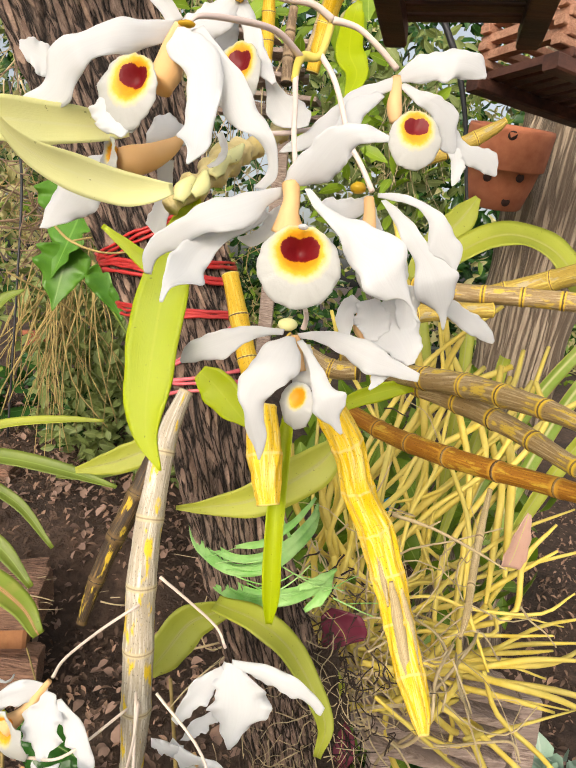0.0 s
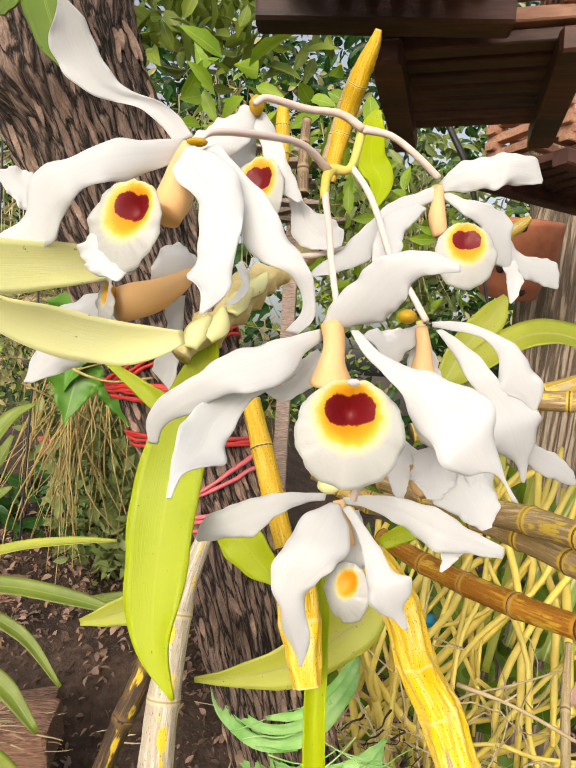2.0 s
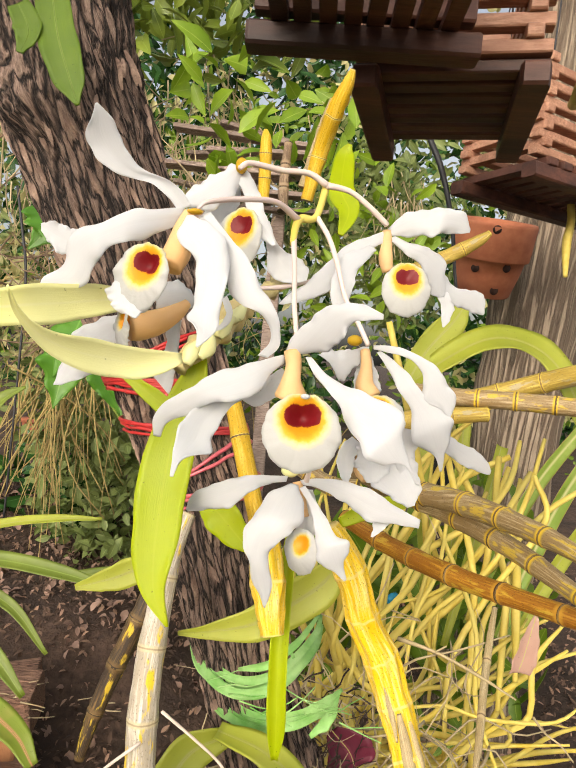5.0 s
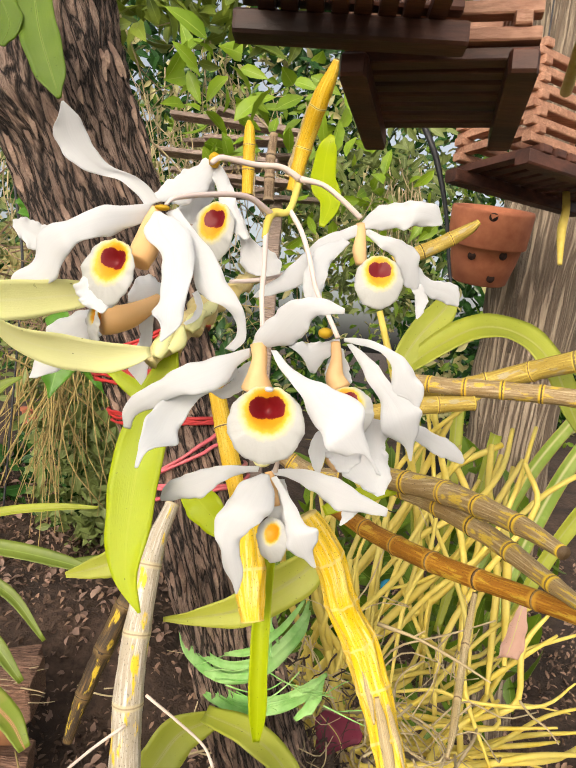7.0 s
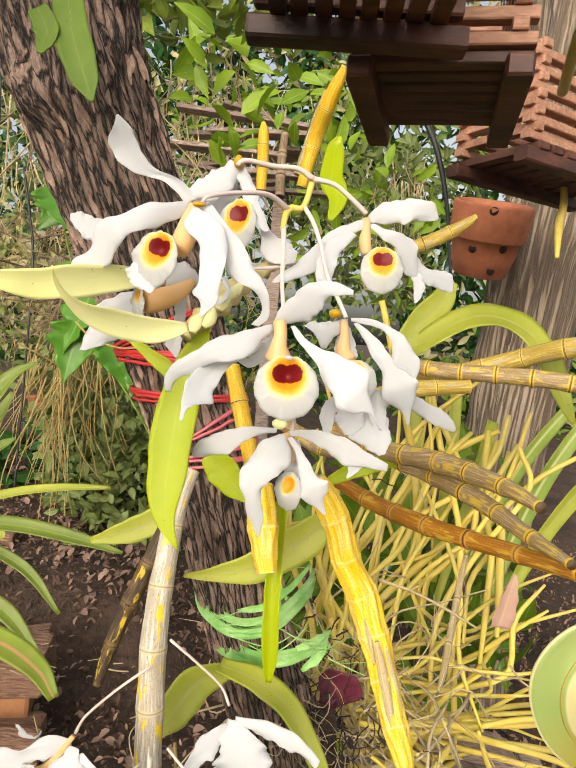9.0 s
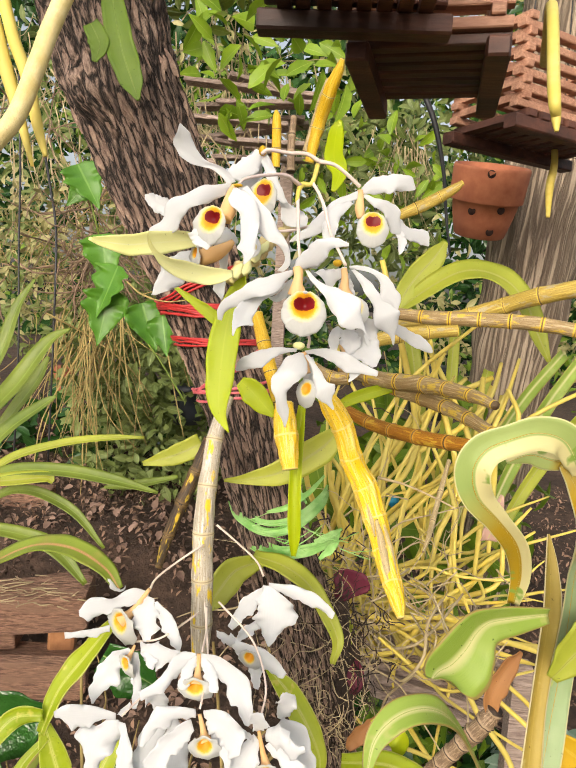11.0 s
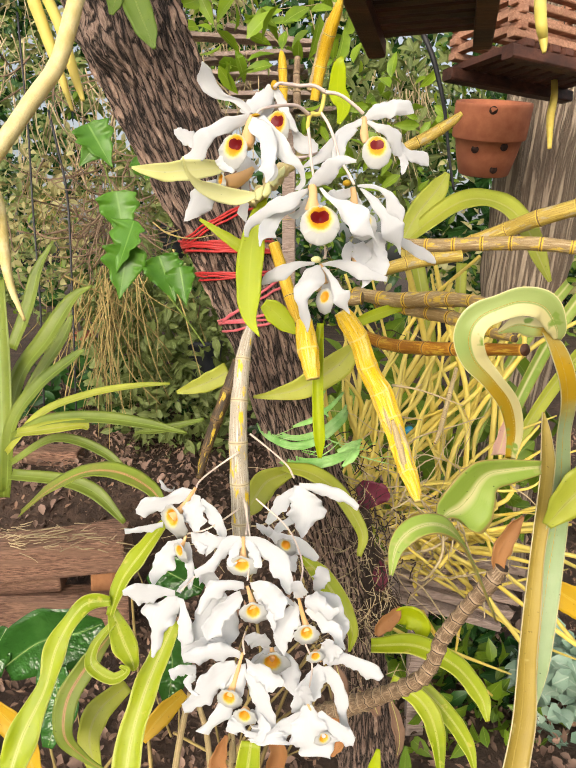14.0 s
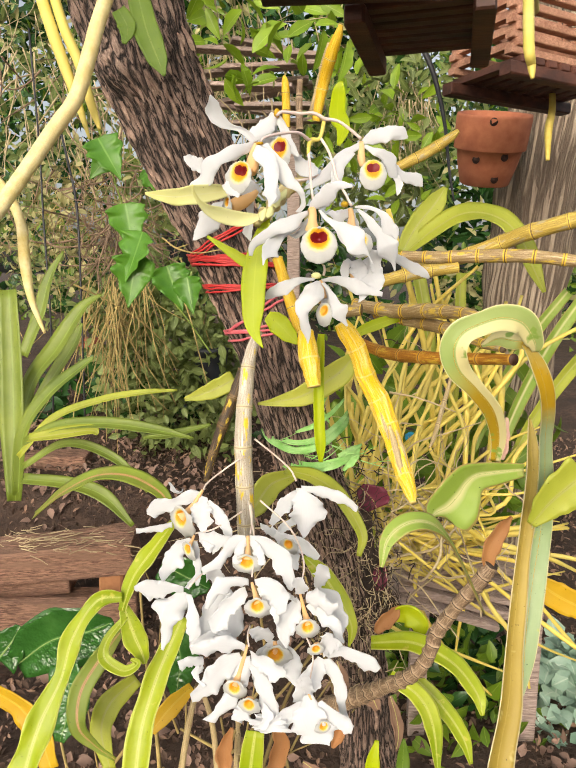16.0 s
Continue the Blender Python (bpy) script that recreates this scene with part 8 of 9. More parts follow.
leaf("strap_leaf", [(0.1083, 0.127, 0.8937, 0.0067, -1.49), (0.0996, 0.1236, 0.8938, 0.0092, -1.42), (0.0912, 0.1202, 0.8937, 0.0119, -1.38), (0.083, 0.117, 0.893, 0.0141, -1.34), (0.078, 0.114, 0.8897, 0.0215, -1.11), (0.0741, 0.111, 0.8846, 0.0273, -0.96), (0.0688, 0.1085, 0.8796, 0.0272, -0.95), (0.0636, 0.1062, 0.878, 0.0176, -0.79), (0.0604, 0.104, 0.8767, 0.0052, -0.13)], PALEGREEN, "broad pale green leaf with a cream midrib", n=44, cup=0.16, wave=0.04, waves=1.3, frill=0.012, crease=-0.05, facing=(0, -1, 0.3))
leaf("strap_leaf", [(0.0964, 0.1396, 0.8069, 0.0021), (0.0734, 0.0968, 0.8574, 0.0026), (0.0609, 0.0759, 0.8804, 0.0064), (0.0513, 0.0667, 0.889, 0.0088), (0.042, 0.0609, 0.8895, 0.0087), (0.0352, 0.0564, 0.8845, 0.0063), (0.0329, 0.0522, 0.8748, 0.0015)], PALEGREEN, "arched olive green leaf with a pale edge", n=36, facing=(0.2, -0.6, 0.8), wave=0.03)
leaf("strap_leaf", [(0.0459, 0.3233, 0.6698, 0.0126), (0.0824, 0.317, 0.6755, 0.019), (0.1136, 0.3071, 0.6653, 0.0179), (0.1329, 0.2993, 0.6446, 0.0145), (0.1379, 0.2913, 0.6283, 0.0032)], STRIPED, "yellow-green arched leaf below the stick", n=34, facing=(0, -0.5, 0.9))
leaf("strap_leaf", [(0.0612, 0.3008, 0.6535, 0.0106), (0.0849, 0.2949, 0.6408, 0.0161), (0.0964, 0.2867, 0.6207, 0.0159), (0.1007, 0.2749, 0.5856, 0.0032)], STRIPED, "yellow-green hanging leaf with a pale midrib", facing=(0.3, -0.8, 0.5))
leaf("strap_leaf", [(0.0798, 0.3209, 0.6449, 0.0084), (0.1036, 0.3089, 0.6267, 0.0141), (0.1235, 0.3003, 0.6019, 0.0131), (0.1308, 0.2917, 0.5816, 0.0032)], STRIPED, "yellow-green hanging leaf with a pale midrib", facing=(0.3, -0.8, 0.5))
leaf("strap_leaf", [(0.0644, 0.3471, 0.6795, 0.0044), (0.0769, 0.3443, 0.6864, 0.0191), (0.0892, 0.3389, 0.6807, 0.0172), (0.0885, 0.336, 0.6659, 0.0034)], LIME, "short lime green leaf tip")
leaf("strap_leaf", [(0.1435, 0.1389, 0.8887, 0.0266), (0.1286, 0.14, 0.8739, 0.0197), (0.1182, 0.1413, 0.8587, 0.005)], OLIVE, "olive green leaf by the strap leaves")
leaf("strap_leaf", [(0.1348, 0.1738, 0.81, 0.0084), (0.1461, 0.173, 0.8017, 0.0169), (0.163, 0.1726, 0.7934, 0.014)], GOLD, "yellowed leaf by the strap leaves")
cane("bare_stick", [(0.005, 0.2734, 0.6396, 0.0156), (0.044, 0.2347, 0.6877, 0.0112), (0.0678, 0.2118, 0.7176, 0.0098), (0.0772, 0.206, 0.7365, 0.0093), (0.0822, 0.2006, 0.7587, 0.0091), (0.0949, 0.1917, 0.7863, 0.0087), (0.1049, 0.1858, 0.8043, 0.0094), (0.1099, 0.1831, 0.8149, 0.0075)], STICK, "scarred brown bare stem bent upward", 24, group="", n=260, k=20, bulge=0.14, rings=False, rough=0.30)
leaf("dry_leaf", [(0.1081, 0.1839, 0.8094, 0.0035), (0.108, 0.1846, 0.8228, 0.0098), (0.1143, 0.1857, 0.8366, 0.0086), (0.1204, 0.1858, 0.8453, 0.0017)], RUST, "dry rust-brown leaf at the end of the bare stem", cup=0.3, wave=0.06)
leaf("dry_leaf", [(0.0508, 0.3344, 0.6724, 0.0043), (0.056, 0.3383, 0.6797, 0.0129), (0.0665, 0.3437, 0.6873, 0.0113), (0.0717, 0.3463, 0.6936, 0.0022)], RUST, "dry brown leaf beside a lime green one", cup=0.3, wave=0.06)
leaf("dry_leaf", [(0.2032, 0.52, 0.8307, 0.0039, -0.57), (0.2013, 0.52, 0.8212, 0.0092, -0.26), (0.1996, 0.52, 0.8115, 0.0141, -0.17), (0.1977, 0.52, 0.8015, 0.0165, -0.12), (0.1957, 0.52, 0.7915, 0.0186, -0.07), (0.1928, 0.52, 0.7817, 0.0168, 0.03)], PINKDRY, "faded pinkish dry leaf among the roots", cup=0.25, wave=0.04, n=24)

# left: variegated leaves below the spray
leaf("strap_leaf", [(-0.1062, 0.2474, 0.8088, 0.007), (-0.1188, 0.2331, 0.7925, 0.0151), (-0.1313, 0.2235, 0.7748, 0.0136), (-0.1371, 0.2138, 0.7541, 0.0067)], STRIPED, "yellow-green leaf with a pale midrib arching behind the flowers", facing=(-0.5, -0.8, 0.4))
leaf("strap_leaf", [(-0.1369, 0.2158, 0.764, 0.0067), (-0.1536, 0.2093, 0.7634, 0.0113), (-0.1656, 0.1942, 0.7432, 0.013), (-0.1690, 0.1792, 0.7211, 0.0132), (-0.1785, 0.1635, 0.6974, 0.0185), (-0.1850, 0.1461, 0.6635, 0.0245)], STRIPED, "long wavy yellow-green leaf with a pale midrib", n=60, frill=0.03, wave=0.13, facing=(0, -0.9, 0.4))
leaf("strap_leaf", [(-0.1389, 0.2235, 0.7522, 0.0069), (-0.1311, 0.2201, 0.7319, 0.0172), (-0.1248, 0.2179, 0.7184, 0.0103), (-0.123, 0.2167, 0.7117, 0.0027)], STRIPED, "short broad yellow-green drooping leaf", facing=(0.3, -1, 0.2))
leaf("strap_leaf", [(-0.1371, 0.2223, 0.7454, 0.0041), (-0.1487, 0.2136, 0.7315, 0.0068), (-0.1484, 0.2065, 0.7213, 0.0087), (-0.1343, 0.2041, 0.7142, 0.008), (-0.125, 0.2076, 0.7179, 0.0054), (-0.1307, 0.2096, 0.72, 0.002)], STRIPED, "narrow leaf curled into a hook", n=34, facing=(0, -0.6, 0.8))
leaf("strap_leaf", [(-0.1008, 0.2433, 0.7344, 0.0108), (-0.1104, 0.228, 0.7123, 0.0155), (-0.1176, 0.2131, 0.6915, 0.0172), (-0.1227, 0.1973, 0.6652, 0.0182), (-0.1233, 0.1796, 0.6276, 0.0216)], STRIPED, "long yellow-green leaf with a tan dry patch", wave=0.05, frill=0.015, facing=(0, -1, 0.2), cup=0.2)
leaf("strap_leaf", [(-0.1507, 0.2466, 0.7184, 0.0059), (-0.1669, 0.2411, 0.6968, 0.0147), (-0.1792, 0.2308, 0.675, 0.016), (-0.1787, 0.2215, 0.6537, 0.0144), (-0.166, 0.2196, 0.6396, 0.0072), (-0.1498, 0.2187, 0.6289, 0.0029)], REDRIB, "olive leaf with a reddish midrib", n=34)
leaf("strap_leaf", [(-0.147, 0.2666, 0.6631, 0.0117), (-0.1646, 0.2526, 0.6508, 0.0191), (-0.1701, 0.2434, 0.632, 0.0174), (-0.1604, 0.2338, 0.6062, 0.0097)], OLIVE, "olive green arching leaf")
leaf("strap_leaf", [(-0.1022, 0.2688, 0.6572, 0.0078), (-0.1169, 0.2554, 0.6469, 0.0153), (-0.1305, 0.2463, 0.6318, 0.0076)], GOLD, "golden yellow dying leaf")
leaf("strap_leaf", [(-0.2636, 0.2556, 0.652, 0.0156), (-0.2389, 0.2463, 0.6473, 0.0191), (-0.221, 0.2396, 0.6321, 0.0227), (-0.2071, 0.2304, 0.6063, 0.015)], GOLD, "golden yellow dying leaf")
leaf("strap_leaf", [(-0.2929, 0.3951, 0.7478, 0.0097), (-0.2553, 0.3835, 0.7783, 0.0187), (-0.217, 0.3752, 0.799, 0.0201), (-0.1801, 0.3635, 0.8037, 0.0196), (-0.1504, 0.3536, 0.7939, 0.0149), (-0.1358, 0.347, 0.7806, 0.0069)], REDRIB, "arching green leaf with a reddish midrib and a dry base", n=36, facing=(0, -0.4, 0.9))
leaf("strap_leaf", [(-0.0101, 0.2592, 0.7799, 0.0036), (0.0045, 0.2528, 0.7681, 0.0142), (0.0188, 0.2451, 0.7498, 0.014), (0.0266, 0.2405, 0.7336, 0.0084), (0.0247, 0.2367, 0.7205, 0.0014)], STRIPED, "yellow-green leaf with a pale midrib at the spray", facing=(0.3, -0.9, 0.4))
leaf("strap_leaf", [(-0.0298, 0.328, 0.825, 0.0097), (-0.0051, 0.319, 0.8221, 0.0159), (0.0148, 0.313, 0.8101, 0.0142), (0.0346, 0.3037, 0.7811, 0.0094), (0.0329, 0.2997, 0.762, 0.0039)], OLIVE, "olive green leaf arching over the roots", facing=(0, -0.5, 0.9))
leaf("strap_leaf", [(-0.0223, 0.3373, 0.8178, 0.0083), (-0.0423, 0.3294, 0.8114, 0.0205), (-0.0538, 0.3206, 0.7972, 0.0203), (-0.0617, 0.3177, 0.7853, 0.0081)], OLIVE, "olive green leaf behind the cane")
leaf("strap_leaf", [(0.0534, 0.3974, 0.7313, 0.0094), (0.0416, 0.3984, 0.7405, 0.0187), (0.0465, 0.3951, 0.7221, 0.014)], OLIVE, "small curled olive green leaf")
leaf("strap_leaf", [(-0.0396, 0.196, 0.6788, 0.0131), (-0.0426, 0.1907, 0.6531, 0.0164), (-0.0467, 0.1912, 0.6057, 0.0134), (-0.0488, 0.2032, 0.3578, 0.0092), (-0.0455, 0.202, -0.0103, 0.0061)], STRIPED, "yellow-green leaf below the spray")
leaf("strap_leaf", [(0.047, 0.2365, 0.6441, 0.0029), (0.0436, 0.2317, 0.6212, 0.0122), (0.0485, 0.2322, 0.5702, 0.0132), (0.0548, 0.234, 0.3191, 0.0097), (0.0591, 0.2098, -0.0107, 0.0061)], LIME, "lime green leaf rising from below")
leaf("strap_leaf", [(0.0715, 0.2738, 0.6164, 0.0023), (0.0709, 0.2699, 0.5973, 0.0109), (0.0684, 0.2591, 0.5437, 0.014), (0.0721, 0.243, 0.3063, 0.0099), (0.0777, 0.2179, -0.0285, 0.0062)], GREEN, "green leaf rising from below")
for i, pts in enumerate(([(-0.3465, 0.4339, 0.5513, 0.0328), (-0.3041, 0.4333, 0.5837, 0.07), (-0.2574, 0.4298, 0.5998, 0.0637), (-0.231, 0.4338, 0.6101, 0.0106)], [(-0.2661, 0.3859, 0.5882, 0.03), (-0.2585, 0.3743, 0.5524, 0.0446), (-0.2658, 0.3616, 0.5172, 0.0098)], [(-0.3684, 0.4333, 0.5567, 0.0492), (-0.3523, 0.4388, 0.5781, 0.0382), (-0.3443, 0.4425, 0.5941, 0.0109)], [(-0.1214, 0.2943, 0.6899, 0.0203), (-0.117, 0.2899, 0.666, 0.0325), (-0.1207, 0.2825, 0.6302, 0.0041)], [(-0.1453, 0.3408, 0.7274, 0.0262), (-0.119, 0.3402, 0.7144, 0.0393), (-0.1015, 0.3398, 0.7058, 0.0087)])):
    leaf("broad_leaf", pts, BROADLEAF, "glossy dark green broad leaf", "dark broad leaves", cup=0.12)
leaf("bract", [(0.0546, 0.3939, 0.7129, 0.0056), (0.0554, 0.3850, 0.7047, 0.0175), (0.0527, 0.3800, 0.6951, 0.016), (0.0499, 0.3862, 0.6915, 0.0037)], PURPLE, "dark purple bract beside the trunk")
leaf("bract", [(0.0365, 0.4066, 0.7842, 0.0094), (0.0483, 0.4052, 0.7727, 0.0328), (0.053, 0.4038, 0.7635, 0.0234)], PURPLE, "faded purple bract among the roots")

# ---------- left: hanging canes, vine, grass-leaved orchid ----------
cane("hanging_cane", [(-0.2042, 0.3896, 1.4079, 0.011), (-0.1398, 0.3065, 1.3049, 0.01), (-0.1024, 0.2008, 1.198, 0.008), (-0.1072, 0.1875, 1.1669, 0.008), (-0.1189, 0.1791, 1.1307, 0.0082), (-0.1249, 0.1742, 1.1081, 0.0084), (-0.1316, 0.1693, 1.0856, 0.0084), (-0.1433, 0.1637, 1.0675, 0.0083), (-0.1627, 0.1537, 1.0365, 0.0082), (-0.1922, 0.1378, 0.9915, 0.0076), (-0.2303, 0.1231, 0.9448, 0.0052)], AERIAL, "thick pale yellow aerial root hanging across", 2, group="hanging roots", bulge=0.02, rings=False, rough=0.05, n=80)
cane("hanging_cane", [(-0.2271, 0.3915, 1.4289, 0.0066), (-0.1826, 0.253, 1.239, 0.0056), (-0.159, 0.2075, 1.1657, 0.0056), (-0.1486, 0.1981, 1.1337, 0.006), (-0.1378, 0.1921, 1.1108, 0.0059), (-0.1294, 0.1867, 1.086, 0.0049), (-0.1243, 0.1839, 1.0723, 0.002)], ROOT, "slim golden aerial root hanging down", 2, group="hanging roots", bulge=0.02, rings=False, rough=0.05)
cane("hanging_cane", [(-0.2347, 0.3921, 1.4359, 0.0066), (-0.1924, 0.2524, 1.2387, 0.0062), (-0.1671, 0.207, 1.1654, 0.0066), (-0.1561, 0.1976, 1.1335, 0.007), (-0.1467, 0.1915, 1.1105, 0.0064), (-0.1381, 0.1876, 1.0885, 0.0049), (-0.1306, 0.1838, 1.0675, 0.0015)], ROOT, "golden aerial root with a split dry skin", 2, group="hanging roots", bulge=0.02, rings=False, rough=0.08)
cane("hanging_cane", [(-0.2827, 0.1779, 1.0918, 0.0037), (-0.2243, 0.1786, 1.0734, 0.0048), (-0.1869, 0.1762, 1.0472, 0.0053), (-0.1708, 0.1728, 1.0237, 0.0058), (-0.1665, 0.1679, 0.9977, 0.0064), (-0.1623, 0.1641, 0.9768, 0.0042), (-0.1541, 0.1609, 0.9573, 0.0016)], AERIAL, "yellow aerial root with a frayed tip", 2, group="hanging roots", bulge=0.02, rings=False)
cane("hanging_cane", [(0.2451, 0.669, 1.3062, 0.0116), (0.1678, 0.4062, 1.2477, 0.0086), (0.144, 0.3041, 1.154, 0.0079), (0.1462, 0.3004, 1.1347, 0.0059), (0.1469, 0.2987, 1.1257, 0.0026)], GREENSTALK, "pale green aerial root hanging by the basket", 2, group="hanging roots", bulge=0.02, rings=False)
cane("hanging_cane", [(0.3569, 0.9695, 1.3359, 0.0096), (0.354, 0.9335, 1.2586, 0.0109), (0.3482, 0.9255, 1.2203, 0.0125), (0.3472, 0.9155, 1.1706, 0.0062)], ROOT, "short yellow root hanging from the basket", 2, group="hanging roots", bulge=0.02, rings=False)
leaf("hanging_leaf", [(-0.1405, 0.313, 1.2035, 0.0137), (-0.1316, 0.3069, 1.1698, 0.0185), (-0.1228, 0.3032, 1.1479, 0.0158), (-0.1171, 0.3011, 1.1347, 0.0021)], GREEN, "mid green leaf hanging before the trunk")
leaf("hanging_leaf", [(-0.1523, 0.3081, 1.1834, 0.0103), (-0.1453, 0.3059, 1.1699, 0.0137), (-0.1475, 0.3034, 1.1581, 0.0034)], GREEN, "mid green leaf hanging before the trunk")


def vine_leaf(c, size, tilt, seed):
    """A heart-shaped leaf blade on a vine."""
    rng = np.random.RandomState(seed)
    c = np.array(c)
    ax = np.array((math.sin(radians(tilt)), -0.1, -math.cos(radians(tilt))))
    pts = [(*(c + ax * size * t), w * size) for t, w in ((-0.16, 0.36), (-0.03, 0.96), (0.10, 0.90), (0.26, 0.98), (0.44, 0.70), (0.62, 0.54), (0.84, 0.24), (1.08, 0.02))]
    return blade("leaf", pts, VINELEAF, vine, n=34, k=8, cup=rng.uniform(0.05, 0.2), wave=0.05, frill=0.02, seed=seed, facing=(rng.uniform(-0.5, 0.5), -1, rng.uniform(0.0, 0.7)))


vine = thing("vine", (-0.237, 0.7175, 0.9092), "climbing vine with heart-shaped green leaves on a thin stem", "vine")
tube("stem", [(-0.373, 0.8397, 1.2157, 0.003), (-0.3457, 0.8255, 1.1339, 0.003), (-0.3184, 0.8128, 1.0595, 0.003), (-0.2799, 0.801, 0.9851, 0.003), (-0.2189, 0.762, 0.9202, 0.0029), (-0.1777, 0.7351, 0.8721, 0.0029)], MIDGREEN, vine, n=30, k=6)
for i, (c, s, tl) in enumerate((((-0.3612, 0.8148, 1.1891), 0.06, 30), ((-0.3194, 0.7978, 1.0871), 0.062, 10), ((-0.2902, 0.7706, 1.0421), 0.065, -20), ((-0.3004, 0.773, 1.0068), 0.066, -10), ((-0.2518, 0.784, 0.9923), 0.06, 20), ((-0.3575, 0.8441, 1.1805), 0.05, -40), ((-0.2098, 0.7332, 0.978), 0.045, 10), ((-0.2985, 0.8636, 1.1536), 0.05, 40))):
    vine_leaf(c, s, tl, i)

# grass-leaved orchid at the left edge
grass = thing("strap_plant", (-0.5066, 0.7434, 0.6261), "clump of long narrow green strap leaves rooted in the bed", "plant")
for i, pts in enumerate(([(-0.5066, 0.7434, 0.6261, 0.0234), (-0.5118, 0.7658, 0.741, 0.039), (-0.5168, 0.7851, 0.8405, 0.039), (-0.526, 0.8087, 0.963, 0.0312)], [(-0.5028, 0.7452, 0.6338, 0.0187), (-0.486, 0.7467, 0.7383, 0.0229), (-0.4438, 0.7519, 0.8001, 0.0257), (-0.3874, 0.755, 0.8459, 0.018), (-0.3688, 0.7593, 0.8605, 0.0045)],
                         [(-0.5334, 0.8049, 0.6886, 0.0246), (-0.5002, 0.8099, 0.8046, 0.0322), (-0.4523, 0.816, 0.8686, 0.0366), (-0.4133, 0.8313, 0.931, 0.0239), (-0.3818, 0.8383, 0.9543, 0.0048)], [(-0.5511, 0.8585, 0.7082, 0.0172), (-0.505, 0.8787, 0.7923, 0.0223), (-0.4629, 0.8952, 0.8595, 0.0258), (-0.4463, 0.9047, 0.9015, 0.0069)],
                         [(-0.4829, 0.7202, 0.7066, 0.0105), (-0.4267, 0.7263, 0.7675, 0.0148), (-0.3492, 0.728, 0.7983, 0.0132), (-0.2804, 0.7257, 0.8121, 0.0102), (-0.2298, 0.7302, 0.8155, 0.0036)], [(-0.4554, 0.6879, 0.7392, 0.0144), (-0.3965, 0.6777, 0.7685, 0.0183), (-0.3228, 0.6743, 0.7754, 0.0194), (-0.2519, 0.6731, 0.7682, 0.0166), (-0.1921, 0.6703, 0.7571, 0.0041)],
                         [(-0.4651, 0.6994, 0.6979, 0.0117), (-0.3953, 0.702, 0.7363, 0.0145), (-0.3209, 0.6985, 0.7162, 0.0144), (-0.2684, 0.6878, 0.6682, 0.0043)], [(-0.4801, 0.7234, 0.6702, 0.0182), (-0.4003, 0.7183, 0.6659, 0.021), (-0.3459, 0.714, 0.6491, 0.0224), (-0.2992, 0.704, 0.607, 0.0074)], [(-0.5738, 0.9334, 0.8365, 0.0233), (-0.5477, 0.9493, 0.9069, 0.0269), (-0.5306, 0.9645, 0.9772, 0.0215), (-0.5044, 0.977, 1.03, 0.0054)],
                         [(-0.4383, 0.6711, 0.7514, 0.014), (-0.3849, 0.6667, 0.7607, 0.0208), (-0.3426, 0.669, 0.7664, 0.0166), (-0.3318, 0.6678, 0.7612, 0.0055)], [(-0.1826, 0.743, 0.7594, 0.0059), (-0.2416, 0.7357, 0.745, 0.0148), (-0.2859, 0.7313, 0.7393, 0.0044)])):
    blade("leaf", pts, OLIVE if i % 5 == 4 else MIDGREEN, grass, n=24, k=6, cup=0.2, facing=(0, -0.7, 0.7), seed=i)

# dry hanging grass and roots behind
rs = np.random.RandomState(21)
strand_cloud("dry_roots", [np.array((-0.5201, 1.318, 0.9516)) + rs.normal(0, 1, 3) * (0.045, 0.05, 0.03) for i in range(70)], (0.18, 0.36), (0.002, 0.005), HAY, "bundle of dull yellow hanging roots", "roots", seed=22, sway=0.28)
strand_cloud("dry_grass", [np.array((-0.7531, 1.7539, 1.176)) + rs.normal(0, 1, 3) * (0.12, 0.12, 0.10) for i in range(130)], (0.12, 0.3), (0.001, 0.004), HAY, "dry straw hanging in a tangle", "dry grass", seed=23, sway=0.8)
strand_cloud("dry_grass", [np.array((-0.4097, 1.9809, 1.6748)) + rs.normal(0, 1, 3) * (0.16, 0.12, 0.14) for i in range(160)], (0.15, 0.4), (0.002, 0.006), STRAW, "dry straw and pale twigs hanging", "dry grass", seed=24, sway=0.4)
strand_cloud("dry_grass", [np.array((0.2222, 1.7852, 1.4796)) + rs.normal(0, 1, 3) * (0.05, 0.05, 0.05) for i in range(50)], (0.1, 0.25), (0.002, 0.004), STRAW, "dry straw hanging among the leaves", "dry grass", seed=25, sway=0.2)
strand_cloud("dry_grass", [np.array((-0.6496, 2.0475, 1.0708)) + rs.normal(0, 1, 3) * (0.4, 0.2, 0.25) for i in range(120)], (0.15, 0.4), (0.0015, 0.005), HAY, "dry grass stems standing behind", "dry grass", seed=26, sway=0.7)
strand_cloud("dry_stems", [np.array((-0.1313, 0.4698, 0.3932)) + rs.normal(0, 1, 3) * (0.10, 0.08, 0.05) for i in range(26)], (0.12, 0.3), (0.002, 0.006), HAY, "brown dry stems standing from the ground", "dry stems", seed=27, sway=0.35, direction=(0.1, 0, 1))

